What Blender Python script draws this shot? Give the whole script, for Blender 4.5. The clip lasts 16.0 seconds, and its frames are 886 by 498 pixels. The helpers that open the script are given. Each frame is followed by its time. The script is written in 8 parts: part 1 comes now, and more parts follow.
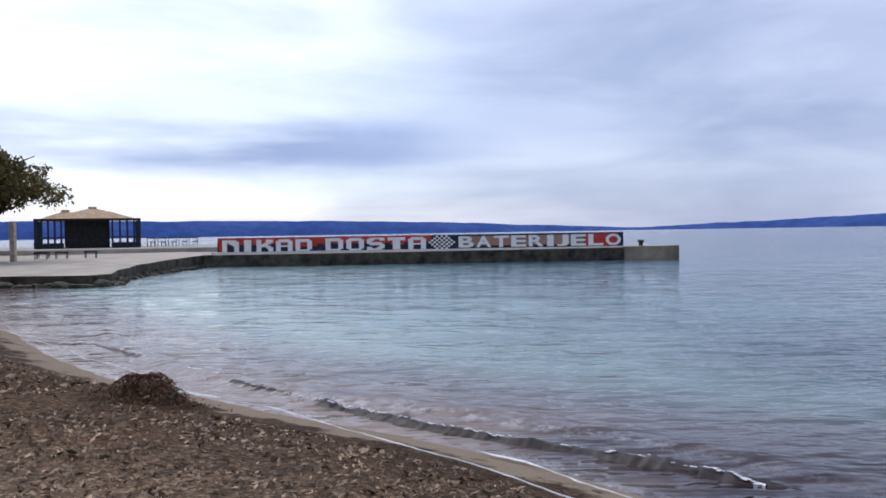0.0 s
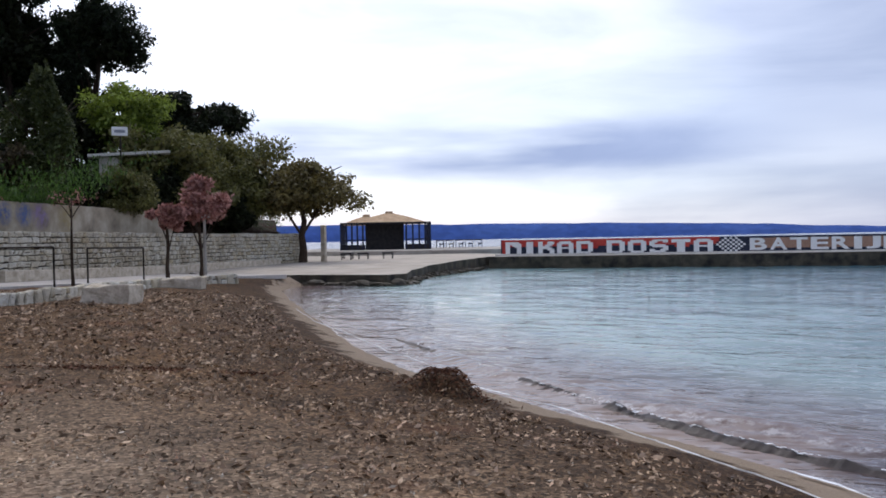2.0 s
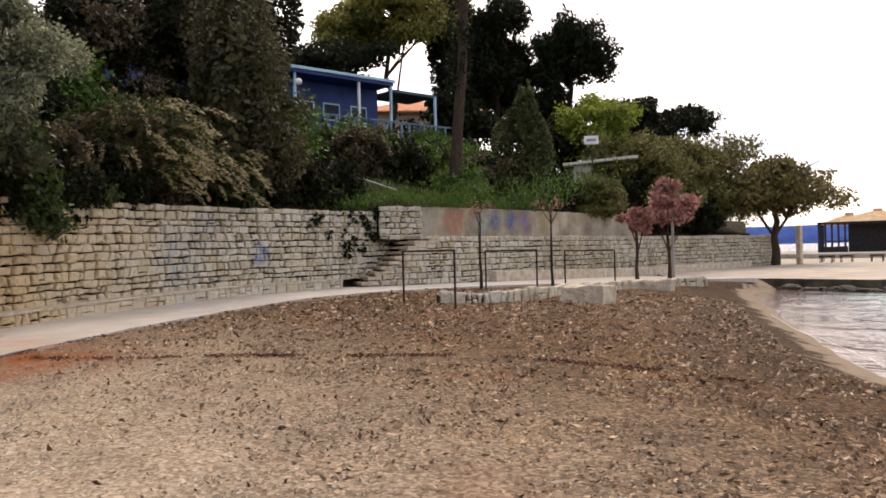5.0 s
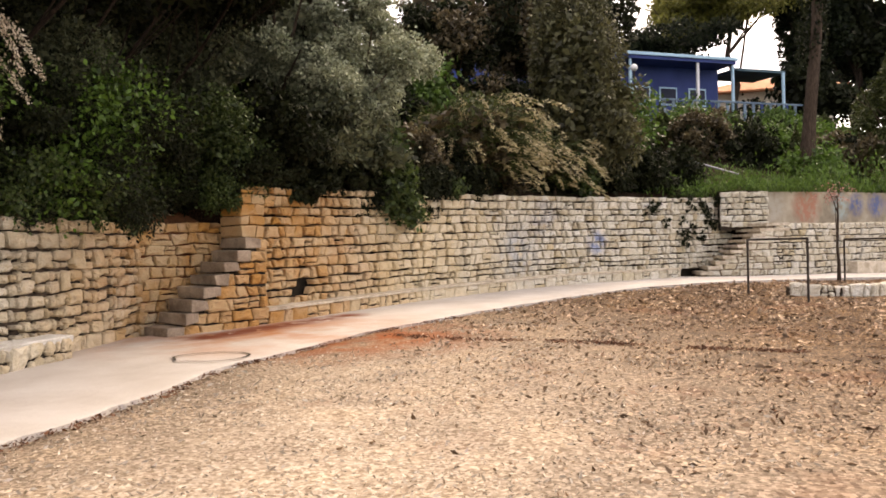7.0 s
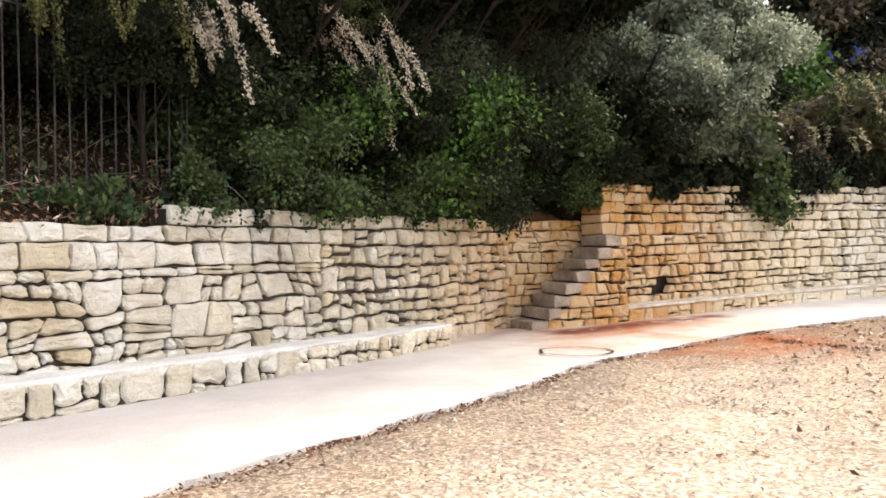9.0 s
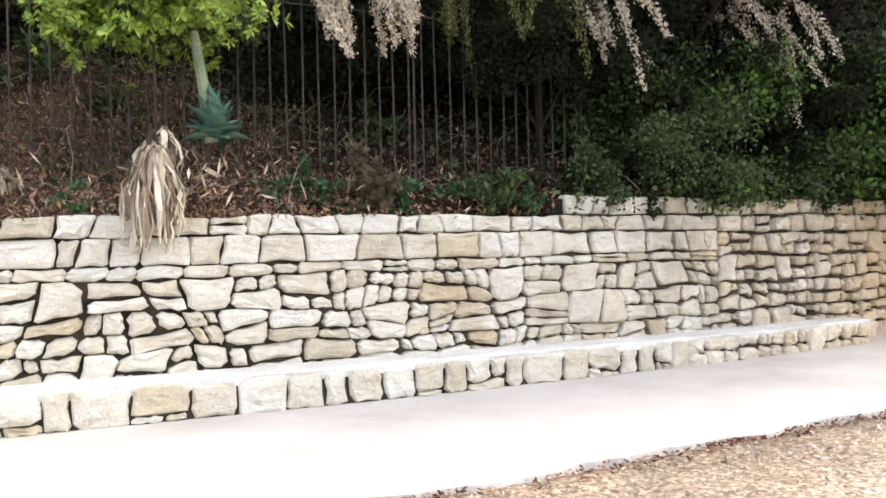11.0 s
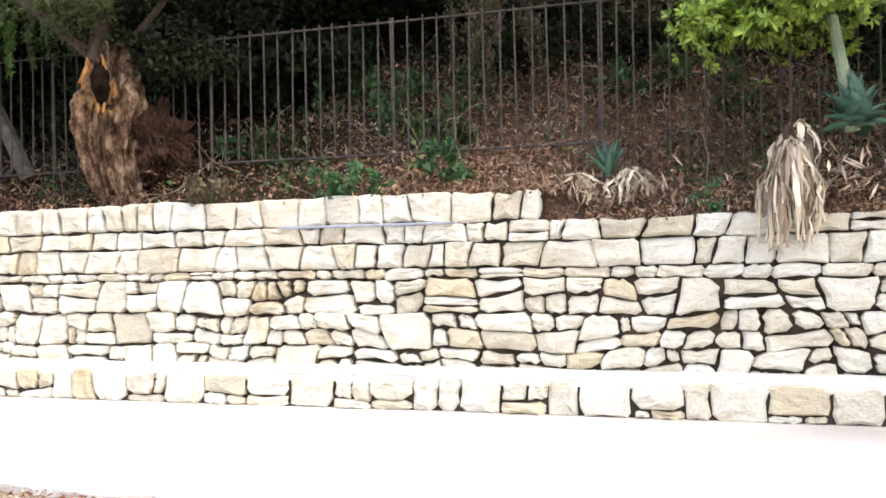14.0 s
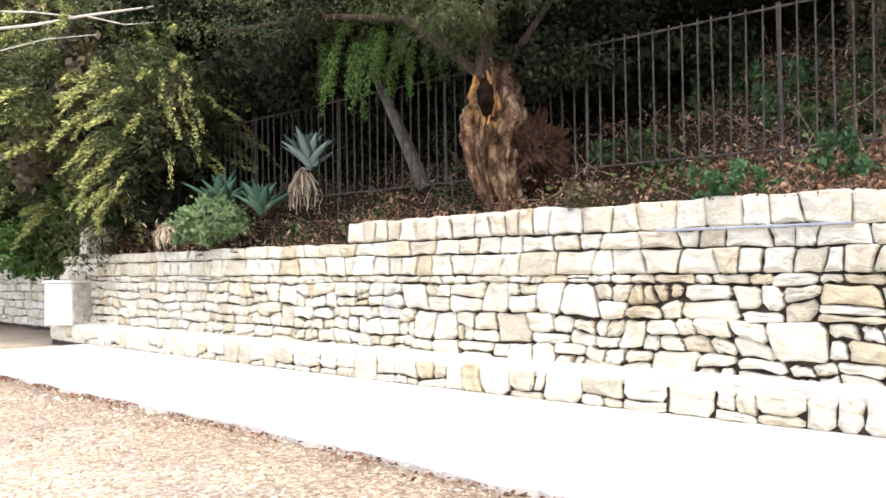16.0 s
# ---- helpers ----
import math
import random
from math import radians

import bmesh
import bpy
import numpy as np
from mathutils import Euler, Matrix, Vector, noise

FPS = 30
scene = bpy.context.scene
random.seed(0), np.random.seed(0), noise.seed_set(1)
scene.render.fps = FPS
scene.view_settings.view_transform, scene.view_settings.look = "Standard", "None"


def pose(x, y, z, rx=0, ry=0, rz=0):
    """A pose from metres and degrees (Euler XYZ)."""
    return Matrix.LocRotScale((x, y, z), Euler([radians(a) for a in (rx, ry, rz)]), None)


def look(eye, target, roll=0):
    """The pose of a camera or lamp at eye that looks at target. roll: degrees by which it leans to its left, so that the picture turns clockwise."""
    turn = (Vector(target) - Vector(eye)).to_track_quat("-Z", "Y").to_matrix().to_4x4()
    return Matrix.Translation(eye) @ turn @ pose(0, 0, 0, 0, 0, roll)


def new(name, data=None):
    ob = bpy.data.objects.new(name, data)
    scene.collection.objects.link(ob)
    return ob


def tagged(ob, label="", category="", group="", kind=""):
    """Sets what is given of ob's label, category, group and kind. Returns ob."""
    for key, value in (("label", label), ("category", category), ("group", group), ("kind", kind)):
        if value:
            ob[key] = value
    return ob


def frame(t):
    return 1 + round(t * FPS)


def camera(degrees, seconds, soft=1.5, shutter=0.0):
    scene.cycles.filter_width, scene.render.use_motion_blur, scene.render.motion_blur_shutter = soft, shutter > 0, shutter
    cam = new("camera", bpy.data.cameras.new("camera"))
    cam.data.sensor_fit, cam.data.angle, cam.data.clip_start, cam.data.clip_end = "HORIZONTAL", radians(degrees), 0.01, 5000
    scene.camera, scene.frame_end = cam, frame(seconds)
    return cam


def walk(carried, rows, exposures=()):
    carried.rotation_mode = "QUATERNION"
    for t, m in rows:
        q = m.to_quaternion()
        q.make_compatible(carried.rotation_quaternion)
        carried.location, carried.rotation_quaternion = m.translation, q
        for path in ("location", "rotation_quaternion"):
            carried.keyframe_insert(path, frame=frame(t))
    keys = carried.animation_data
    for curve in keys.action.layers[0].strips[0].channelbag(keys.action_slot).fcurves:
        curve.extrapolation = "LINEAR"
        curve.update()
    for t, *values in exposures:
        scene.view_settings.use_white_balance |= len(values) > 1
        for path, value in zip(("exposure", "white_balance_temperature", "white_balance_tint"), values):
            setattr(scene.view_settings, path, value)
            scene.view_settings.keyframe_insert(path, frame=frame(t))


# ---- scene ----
cam = camera(56.2, 16.0, soft=1.7)
# seconds, x, y, yaw, pitch, roll of a hand-held turn on the spot
PATH = (
    (0.0, 0.00, -0.00, 3.19, -1.13, 0.92),
    (0.5, -0.03, -0.03, 7.65, -0.94, 1.01),
    (1.0, -0.06, -0.05, 12.11, -0.73, 1.01),
    (1.5, -0.08, -0.04, 17.52, -0.65, 0.94),
    (2.0, -0.10, -0.03, 22.30, -0.66, 1.06),
    (2.5, -0.11, -0.02, 28.12, -0.56, 1.21),
    (3.0, -0.13, -0.02, 33.58, -0.52, 1.36),
    (3.5, -0.17, -0.01, 38.95, -0.37, 1.42),
    (4.0, -0.21, -0.02, 43.47, -0.17, 1.55),
    (4.2, -0.23, -0.06, 45.46, -0.05, 1.54),
    (6.3, -0.23, -0.12, 67.99, -0.08, 1.36),
    (6.5, -0.23, -0.15, 70.44, -0.14, 1.40),
    (7.0, -0.25, -0.16, 76.33, -0.08, 1.29),
    (7.5, -0.26, -0.17, 82.60, 0.18, 1.15),
    (8.0, -0.25, -0.22, 88.68, -0.00, 1.02),
    (8.5, -0.24, -0.29, 94.17, 0.07, 0.96),
    (8.7, -0.25, -0.35, 96.47, 0.16, 0.93),
    (10.8, -0.28, -0.39, 123.93, -0.14, 1.21),
    (11.0, -0.28, -0.43, 126.51, -0.10, 1.26),
    (11.5, -0.26, -0.46, 133.41, -0.13, 1.16),
    (12.0, -0.23, -0.48, 140.19, -0.46, 1.16),
    (12.5, -0.19, -0.51, 147.37, -0.54, 1.16),
    (13.0, -0.15, -0.54, 152.72, -0.39, 1.16),
    (13.5, -0.10, -0.56, 159.27, 0.14, 1.13),
    (14.0, -0.05, -0.59, 166.53, 0.57, 1.09),
    (14.5, -0.01, -0.61, 172.64, 0.86, 1.02),
    (15.0, 0.01, -0.63, 178.44, 0.98, 0.97),
    (15.5, 0.04, -0.65, 184.56, 1.11, 0.85),
    (16.0, 0.06, -0.67, 191.41, 1.21, 0.75),
)
EYE_Z = 1.5
EXPOSURES = (
    (0.0, -0.18, 6200, 13), (2.4, -0.14, 6500, 13), (4.2, 0.24, 7500, 15), (6.4, 1.12, 9300, 20), (7.4, 1.47, 8900, 18),
    (8.6, 1.86, 7900, 14), (11.0, 1.86, 7000, 12), (16.0, 1.92, 6900, 12),
)
walk(cam, [(t, pose(x, y, EYE_Z, 90 + p, r, w)) for t, x, y, w, p, r in PATH], EXPOSURES)

# ---- sky and sun ----
SUN_AZ, SUN_EL = radians(48), radians(48)          # yaw from +y towards -x
SUN_DIR = Vector((-math.sin(SUN_AZ) * math.cos(SUN_EL), math.cos(SUN_AZ) * math.cos(SUN_EL), math.sin(SUN_EL)))


def sky_world():
    world = bpy.data.worlds.new("overcast_sky")
    world.use_nodes = True
    scene.world = world
    n, l = world.node_tree.nodes, world.node_tree.links
    n.clear()
    out, bg = n.new("ShaderNodeOutputWorld"), n.new("ShaderNodeBackground")
    sky = n.new("ShaderNodeTexSky")
    sky.sky_type, sky.sun_disc = "NISHITA", False
    sky.sun_elevation, sky.sun_rotation = SUN_EL, -SUN_AZ
    tex = n.new("ShaderNodeTexCoord")
    sep = n.new("ShaderNodeSeparateXYZ")
    l.new(tex.outputs["Generated"], sep.inputs[0])
    # flat cloud layer seen from below: divide by the height
    add = n.new("ShaderNodeMath")
    add.operation, add.inputs[1].default_value = "ADD", 0.10
    l.new(sep.outputs[2], add.inputs[0])
    mx = n.new("ShaderNodeMath")
    mx.operation, mx.inputs[1].default_value = "MAXIMUM", 0.03
    l.new(add.outputs[0], mx.inputs[0])
    div = n.new("ShaderNodeVectorMath")
    div.operation = "DIVIDE"
    l.new(tex.outputs["Generated"], div.inputs[0])
    l.new(mx.outputs[0], div.inputs[1])
    stretch = n.new("ShaderNodeVectorMath")
    stretch.operation, stretch.inputs[1].default_value = "MULTIPLY", (0.45, 0.60, 0.0)
    l.new(div.outputs[0], stretch.inputs[0])
    shift = n.new("ShaderNodeVectorMath")
    shift.operation, shift.inputs[1].default_value = "ADD", (3.1, 1.4, 0.0)
    l.new(stretch.outputs[0], shift.inputs[0])
    noi = n.new("ShaderNodeTexNoise")
    noi.inputs["Scale"].default_value, noi.inputs["Detail"].default_value = 0.60, 4.0
    noi.inputs["Roughness"].default_value = 0.48
    l.new(shift.outputs[0], noi.inputs["Vector"])
    ramp = n.new("ShaderNodeValToRGB")
    ramp.color_ramp.elements[0].position, ramp.color_ramp.elements[0].color = 0.36, (0.38, 0.44, 0.64, 1)
    ramp.color_ramp.elements[1].position, ramp.color_ramp.elements[1].color = 0.64, (0.70, 0.76, 0.90, 1)
    l.new(noi.outputs[0], ramp.inputs[0])
    # brighter round the veiled sun
    dot = n.new("ShaderNodeVectorMath")
    dot.operation, dot.inputs[1].default_value = "DOT_PRODUCT", SUN_DIR
    l.new(tex.outputs["Generated"], dot.inputs[0])
    glow = n.new("ShaderNodeMapRange")
    glow.inputs[1].default_value, glow.inputs[2].default_value = 0.58, 0.90
    glow.inputs[3].default_value, glow.inputs[4].default_value = 0.0, 1.0
    l.new(dot.outputs["Value"], glow.inputs[0])
    mix = n.new("ShaderNodeMixRGB")
    mix.inputs[2].default_value = (1.25, 1.25, 1.28, 1)
    l.new(glow.outputs[0], mix.inputs[0])
    l.new(ramp.outputs[0], mix.inputs[1])
    both = n.new("ShaderNodeMixRGB")
    both.blend_type, both.inputs[0].default_value = "ADD", 0.06
    l.new(mix.outputs[0], both.inputs[1])
    l.new(sky.outputs[0], both.inputs[2])
    # a wide soft patch of thicker cloud over the open sea
    far = n.new("ShaderNodeVectorMath")
    far.operation = "DOT_PRODUCT"
    far.inputs[1].default_value = (math.sin(radians(16)) * math.cos(radians(15)), math.cos(radians(16)) * math.cos(radians(15)), math.sin(radians(15)))
    l.new(tex.outputs["Generated"], far.inputs[0])
    noi3 = n.new("ShaderNodeTexNoise")
    noi3.inputs["Scale"].default_value, noi3.inputs["Detail"].default_value = 3.2, 4.0
    l.new(tex.outputs["Generated"], noi3.inputs["Vector"])
    bend = n.new("ShaderNodeMath")
    bend.operation, bend.inputs[1].default_value = "MULTIPLY_ADD", 0.16
    l.new(noi3.outputs[0], bend.inputs[0])
    l.new(far.outputs["Value"], bend.inputs[2])
    soft = n.new("ShaderNodeMapRange")
    soft.interpolation_type = "SMOOTHSTEP"
    soft.inputs[1].default_value, soft.inputs[2].default_value, soft.inputs[4].default_value = 0.96, 1.085, 0.52
    l.new(bend.outputs[0], soft.inputs[0])
    thick = n.new("ShaderNodeMixRGB")
    thick.inputs[2].default_value = (0.51, 0.59, 0.82, 1)
    l.new(soft.outputs[0], thick.inputs[0])
    l.new(both.outputs[0], thick.inputs[1])
    # a low bank of grey-blue cloud over the sea
    low = n.new("ShaderNodeMapRange")
    low.interpolation_type = "SMOOTHSTEP"
    low.inputs[1].default_value, low.inputs[2].default_value = 0.155, 0.115
    l.new(sep.outputs[2], low.inputs[0])
    high = n.new("ShaderNodeMapRange")
    high.interpolation_type = "SMOOTHSTEP"
    high.inputs[1].default_value, high.inputs[2].default_value = 0.060, 0.095
    l.new(sep.outputs[2], high.inputs[0])
    wide = n.new("ShaderNodeVectorMath")
    wide.operation, wide.inputs[1].default_value = "MULTIPLY", (2.2, 2.2, 15.0)
    l.new(tex.outputs["Generated"], wide.inputs[0])
    noi2 = n.new("ShaderNodeTexNoise")
    noi2.inputs["Scale"].default_value, noi2.inputs["Detail"].default_value = 1.0, 4.0
    l.new(wide.outputs[0], noi2.inputs["Vector"])
    cut = n.new("ShaderNodeMapRange")
    cut.inputs[1].default_value, cut.inputs[2].default_value, cut.inputs[4].default_value = 0.34, 0.56, 0.85
    l.new(noi2.outputs[0], cut.inputs[0])
    m1, m2 = n.new("ShaderNodeMath"), n.new("ShaderNodeMath")
    m1.operation = m2.operation = "MULTIPLY"
    l.new(low.outputs[0], m1.inputs[0])
    l.new(high.outputs[0], m1.inputs[1])
    # the bank thins out away from the cape
    side = n.new("ShaderNodeVectorMath")
    side.operation, side.inputs[1].default_value = "DOT_PRODUCT", (-math.sin(radians(25)), math.cos(radians(25)), 0.0)
    l.new(tex.outputs["Generated"], side.inputs[0])
    thin = n.new("ShaderNodeMapRange")
    thin.interpolation_type = "SMOOTHSTEP"
    thin.inputs[1].default_value, thin.inputs[2].default_value = 0.87, 0.96
    l.new(side.outputs["Value"], thin.inputs[0])
    m3 = n.new("ShaderNodeMath")
    m3.operation = "MULTIPLY"
    l.new(m1.outputs[0], m3.inputs[0])
    l.new(thin.outputs[0], m3.inputs[1])
    l.new(m3.outputs[0], m2.inputs[0])
    l.new(cut.outputs[0], m2.inputs[1])
    bank = n.new("ShaderNodeMixRGB")
    bank.inputs[2].default_value = (0.41, 0.53, 0.84, 1)
    l.new(m2.outputs[0], bank.inputs[0])
    l.new(thick.outputs[0], bank.inputs[1])
    # torn edges and puffs within the layer
    torn = n.new("ShaderNodeVectorMath")
    torn.operation, torn.inputs[1].default_value = "MULTIPLY", (1.6, 1.6, 6.5)
    l.new(tex.outputs["Generated"], torn.inputs[0])
    noi4 = n.new("ShaderNodeTexNoise")
    noi4.inputs["Scale"].default_value, noi4.inputs["Detail"].default_value, noi4.inputs["Roughness"].default_value = 1.9, 6.0, 0.52
    noi4.inputs["Distortion"].default_value = 0.4
    l.new(torn.outputs[0], noi4.inputs["Vector"])
    puff = n.new("ShaderNodeValToRGB")
    puff.color_ramp.elements[0].position, puff.color_ramp.elements[0].color = 0.36, (0.86, 0.885, 0.93, 1)
    puff.color_ramp.elements[1].position, puff.color_ramp.elements[1].color = 0.62, (1.17, 1.15, 1.12, 1)
    l.new(noi4.outputs[0], puff.inputs[0])
    over = n.new("ShaderNodeMixRGB")
    over.blend_type, over.inputs[0].default_value = "MULTIPLY", 1.0
    l.new(bank.outputs[0], over.inputs[1])
    l.new(puff.outputs[0], over.inputs[2])
    bg.inputs[1].default_value = 0.92
    l.new(over.outputs[0], bg.inputs[0])
    l.new(bg.outputs[0], out.inputs[0])


sky_world()
sun = new("sun", bpy.data.lights.new("sun", "SUN"))
sun.data.energy, sun.data.angle, sun.data.color = 1.1, radians(22), (1.0, 0.96, 0.90)
sun.matrix_world = look(SUN_DIR * 100, (0, 0, 0))

# ---- materials ----


def lin(c):
    return (*c, 1.0) if len(c) == 3 else c


class Nodes:
    """A small writer of node materials; every texture is laid by world position."""

    def __init__(self, name, rough=0.9, metal=0.0, spec=0.3):
        self.m = bpy.data.materials.new(name)
        self.m.use_nodes = True
        self.t = self.m.node_tree
        self.b = self.t.nodes["Principled BSDF"]
        self.b.inputs["Roughness"].default_value = rough
        self.b.inputs["Metallic"].default_value = metal
        self.b.inputs["Specular IOR Level"].default_value = spec
        self.geo = self.t.nodes.new("ShaderNodeNewGeometry")
        self.pos = self.geo.outputs["Position"]

    def link(self, a, b):
        self.t.links.new(a, b)

    def scaled(self, s):
        v = self.t.nodes.new("ShaderNodeVectorMath")
        v.operation, v.inputs[1].default_value = "MULTIPLY", s
        self.link(self.pos, v.inputs[0])
        return v.outputs[0]

    def noise(self, scale, detail=4.0, rough=0.55, vec=None):
        t = self.t.nodes.new("ShaderNodeTexNoise")
        t.inputs["Scale"].default_value, t.inputs["Detail"].default_value = scale, detail
        t.inputs["Roughness"].default_value = rough
        self.link(vec or self.pos, t.inputs["Vector"])
        return t.outputs[0]

    def voronoi(self, scale, feature="F1", vec=None, out="Distance"):
        t = self.t.nodes.new("ShaderNodeTexVoronoi")
        t.feature, t.inputs["Scale"].default_value = feature, scale
        self.link(vec or self.pos, t.inputs["Vector"])
        return t.outputs[out]

    def ramp(self, fac, *stops):
        r = self.t.nodes.new("ShaderNodeValToRGB")
        e = r.color_ramp.elements
        while len(e) < len(stops):
            e.new(0.5)
        for k, (p, c) in zip(e, stops):
            k.position, k.color = p, lin(c)
        self.link(fac, r.inputs[0])
        return r.outputs[0]

    def mix(self, fac, a, b, how="MIX"):
        x = self.t.nodes.new("ShaderNodeMixRGB")
        x.blend_type = how
        for k, v in ((0, fac), (1, a), (2, b)):
            if isinstance(v, (int, float)):
                x.inputs[k].default_value = v
            elif isinstance(v, tuple):
                x.inputs[k].default_value = lin(v)
            else:
                self.link(v, x.inputs[k])
        return x.outputs[0]

    def ranged(self, v, a, b, c=0.0, d=1.0):
        r = self.t.nodes.new("ShaderNodeMapRange")
        for k, q in zip((1, 2, 3, 4), (a, b, c, d)):
            r.inputs[k].default_value = q
        self.link(v, r.inputs[0])
        return r.outputs[0]

    def island(self):
        return self.geo.outputs["Random Per Island"]

    def piece(self):
        """A random tone for each loose piece or object."""
        add, frac = self.t.nodes.new("ShaderNodeMath"), self.t.nodes.new("ShaderNodeMath")
        add.operation, frac.operation = "ADD", "FRACT"
        self.link(self.island(), add.inputs[0])
        self.link(self.obj(), add.inputs[1])
        self.link(add.outputs[0], frac.inputs[0])
        return frac.outputs[0]

    def obj(self):
        return self.t.nodes.new("ShaderNodeObjectInfo").outputs["Random"]

    def near(self, x, y, z, r0, r1):
        """1 within r0 of a place, 0 beyond r1."""
        d = self.t.nodes.new("ShaderNodeVectorMath")
        d.operation, d.inputs[1].default_value = "DISTANCE", (x, y, z)
        self.link(self.pos, d.inputs[0])
        return self.ranged(d.outputs["Value"], r0, r1, 1.0, 0.0)

    def bump(self, h, strength=0.4, dist=0.02):
        b = self.t.nodes.new("ShaderNodeBump")
        b.inputs["Strength"].default_value, b.inputs["Distance"].default_value = strength, dist
        self.link(h, b.inputs["Height"])
        self.link(b.outputs[0], self.b.inputs["Normal"])

    def colour(self, c):
        if isinstance(c, tuple):
            self.b.inputs["Base Color"].default_value = lin(c)
        else:
            self.link(c, self.b.inputs["Base Color"])
        return self


def plain(name, c1, c2, scale=3.0, rough=0.8, bump=0.2, metal=0.0, fine=30.0, spec=0.3):
    k = Nodes(name, rough, metal, spec)
    c = k.ramp(k.noise(scale), (0.3, c1), (0.7, c2))
    f = k.noise(fine, 3.0)
    k.colour(k.mix(0.35, c, k.ramp(f, (0.3, (0.25, 0.25, 0.25)), (0.7, (0.75, 0.75, 0.75))), "OVERLAY"))
    if bump:
        k.bump(f, bump, 0.01)
    return k.m


def stone_material(name, ochre=False):
    k = Nodes(name, 0.92, 0.0, 0.2)
    tone = k.ramp(k.piece(), (0.0, (0.50, 0.44, 0.325)), (0.14, (0.59, 0.535, 0.42)), (0.45, (0.645, 0.60, 0.495)), (0.78, (0.675, 0.64, 0.55)), (1.0, (0.54, 0.455, 0.30)))
    blotch = k.ramp(k.noise(5.0, 5.0), (0.32, (0.30, 0.28, 0.25)), (0.5, (0.5, 0.5, 0.5)), (0.72, (0.62, 0.60, 0.58)))
    c = k.mix(0.45, tone, blotch, "OVERLAY")
    c = k.mix(k.ranged(k.noise(9.0, 7.0, 0.7, k.scaled((1.0, 1.0, 1.6))), 0.55, 0.68, 0.0, 0.30), c, (0.36, 0.31, 0.24))
    streak = k.noise(1.6, 4.0, 0.6, k.scaled((1.5, 1.5, 9.0)))
    c = k.mix(k.ranged(streak, 0.54, 0.72, 0.0, 0.42), c, (0.38, 0.27, 0.13))
    c = k.mix(k.ranged(k.noise(0.9, 3.0), 0.60, 0.76, 0.0, 0.18), c, (0.24, 0.235, 0.21))
    if ochre:
        c = k.mix(k.mix(1.0, k.near(-17.5, 1.5, 1.5, 4.0, 11.0), k.ranged(k.noise(0.7, 4.0), 0.3, 0.6, 0.25, 0.75), "MULTIPLY"), c, (0.68, 0.525, 0.31))
        c = k.mix(k.mix(1.0, k.near(-28.5, 32.0, 1.0, 6.0, 14.0), k.ranged(k.noise(0.8, 5.0), 0.35, 0.6, 0.1, 0.6), "MULTIPLY"), c, (0.25, 0.20, 0.135))
        wet = k.near(-16.7, 0.3, 1.7, 1.4, 5.6)
        rag = k.mix(1.0, k.ranged(k.noise(1.1, 5.0), 0.30, 0.55, 0.45, 1.0), k.ranged(k.piece(), 0.1, 0.8, 0.5, 1.0), "MULTIPLY")
        c = k.mix(k.mix(1.0, wet, rag, "MULTIPLY"), c, (0.48, 0.235, 0.065))
        for x, y, z, r0, r1, tint, amount in ((-25.0, 11.0, 1.55, 0.12, 0.55, (0.10, 0.19, 0.42), 0.8), (-23.3, 7.7, 1.35, 0.3, 1.3, (0.42, 0.47, 0.52), 0.6), (-24.0, 8.8, 2.3, 0.2, 0.8, (0.32, 0.34, 0.42), 0.5),
                                              (-0.3, -10.1, 1.02, 0.1, 0.42, (0.27, 0.17, 0.06), 0.75), (-0.75, -9.85, 1.2, 0.05, 0.35, (0.40, 0.26, 0.10), 0.6), (-7.9, -5.75, 0.95, 0.2, 0.8, (0.42, 0.31, 0.18), 0.55), (3.1, -11.75, 1.0, 0.1, 0.45, (0.34, 0.38, 0.46), 0.6), (2.6, -11.5, 0.72, 0.05, 0.3, (0.42, 0.20, 0.11), 0.6)):
            spot = k.mix(1.0, k.near(x, y, z, r0, r1), k.ranged(k.noise(3.0, 4.0), 0.36, 0.55, 0.0, amount), "MULTIPLY")
            c = k.mix(spot, c, tint)
    # dark brown tint puts the trees' shade into the stone near the steps
    if ochre:
        c = k.mix(k.mix(1.0, k.near(-11.5, -3.6, 0.9, 1.5, 4.5), k.ranged(k.noise(2.2, 5.0, 0.6), 0.38, 0.60, 0.0, 0.5), "MULTIPLY"), c, (0.26, 0.22, 0.165))
    fine = k.noise(55.0, 4.0)
    k.colour(k.mix(0.22, c, k.ramp(fine, (0.3, (0.26, 0.26, 0.26)), (0.7, (0.72, 0.72, 0.72))), "OVERLAY"))
    crag = k.noise(14.0, 8.0, 0.7, k.scaled((1.0, 1.0, 1.8)))
    k.bump(k.mix(0.16, k.mix(0.5, k.noise(6.0, 6.0, 0.6), crag), fine), 1.0, 0.085)
    return k.m


def leaf_material(name, dark, light, back=0.25, rough=0.55, spec=0.35):
    k = Nodes(name, rough, 0.0, spec)
    c = k.ramp(k.piece(), (0.0, dark), (0.55, light), (1.0, tuple(0.6 * v for v in dark)))
    k.colour(k.mix(0.45, c, k.ramp(k.noise(0.9, 3.0), (0.35, (0.28, 0.28, 0.28)), (0.65, (0.68, 0.68, 0.62))), "OVERLAY"))
    k.b.inputs["Transmission Weight"].default_value = 0.0
    tr = k.t.nodes.new("ShaderNodeBsdfTranslucent")
    k.link(c, tr.inputs[0])
    ms = k.t.nodes.new("ShaderNodeMixShader")
    ms.inputs[0].default_value = back
    k.link(k.b.outputs[0], ms.inputs[1])
    k.link(tr.outputs[0], ms.inputs[2])
    k.link(ms.outputs[0], k.t.nodes["Material Output"].inputs[0])
    return k.m


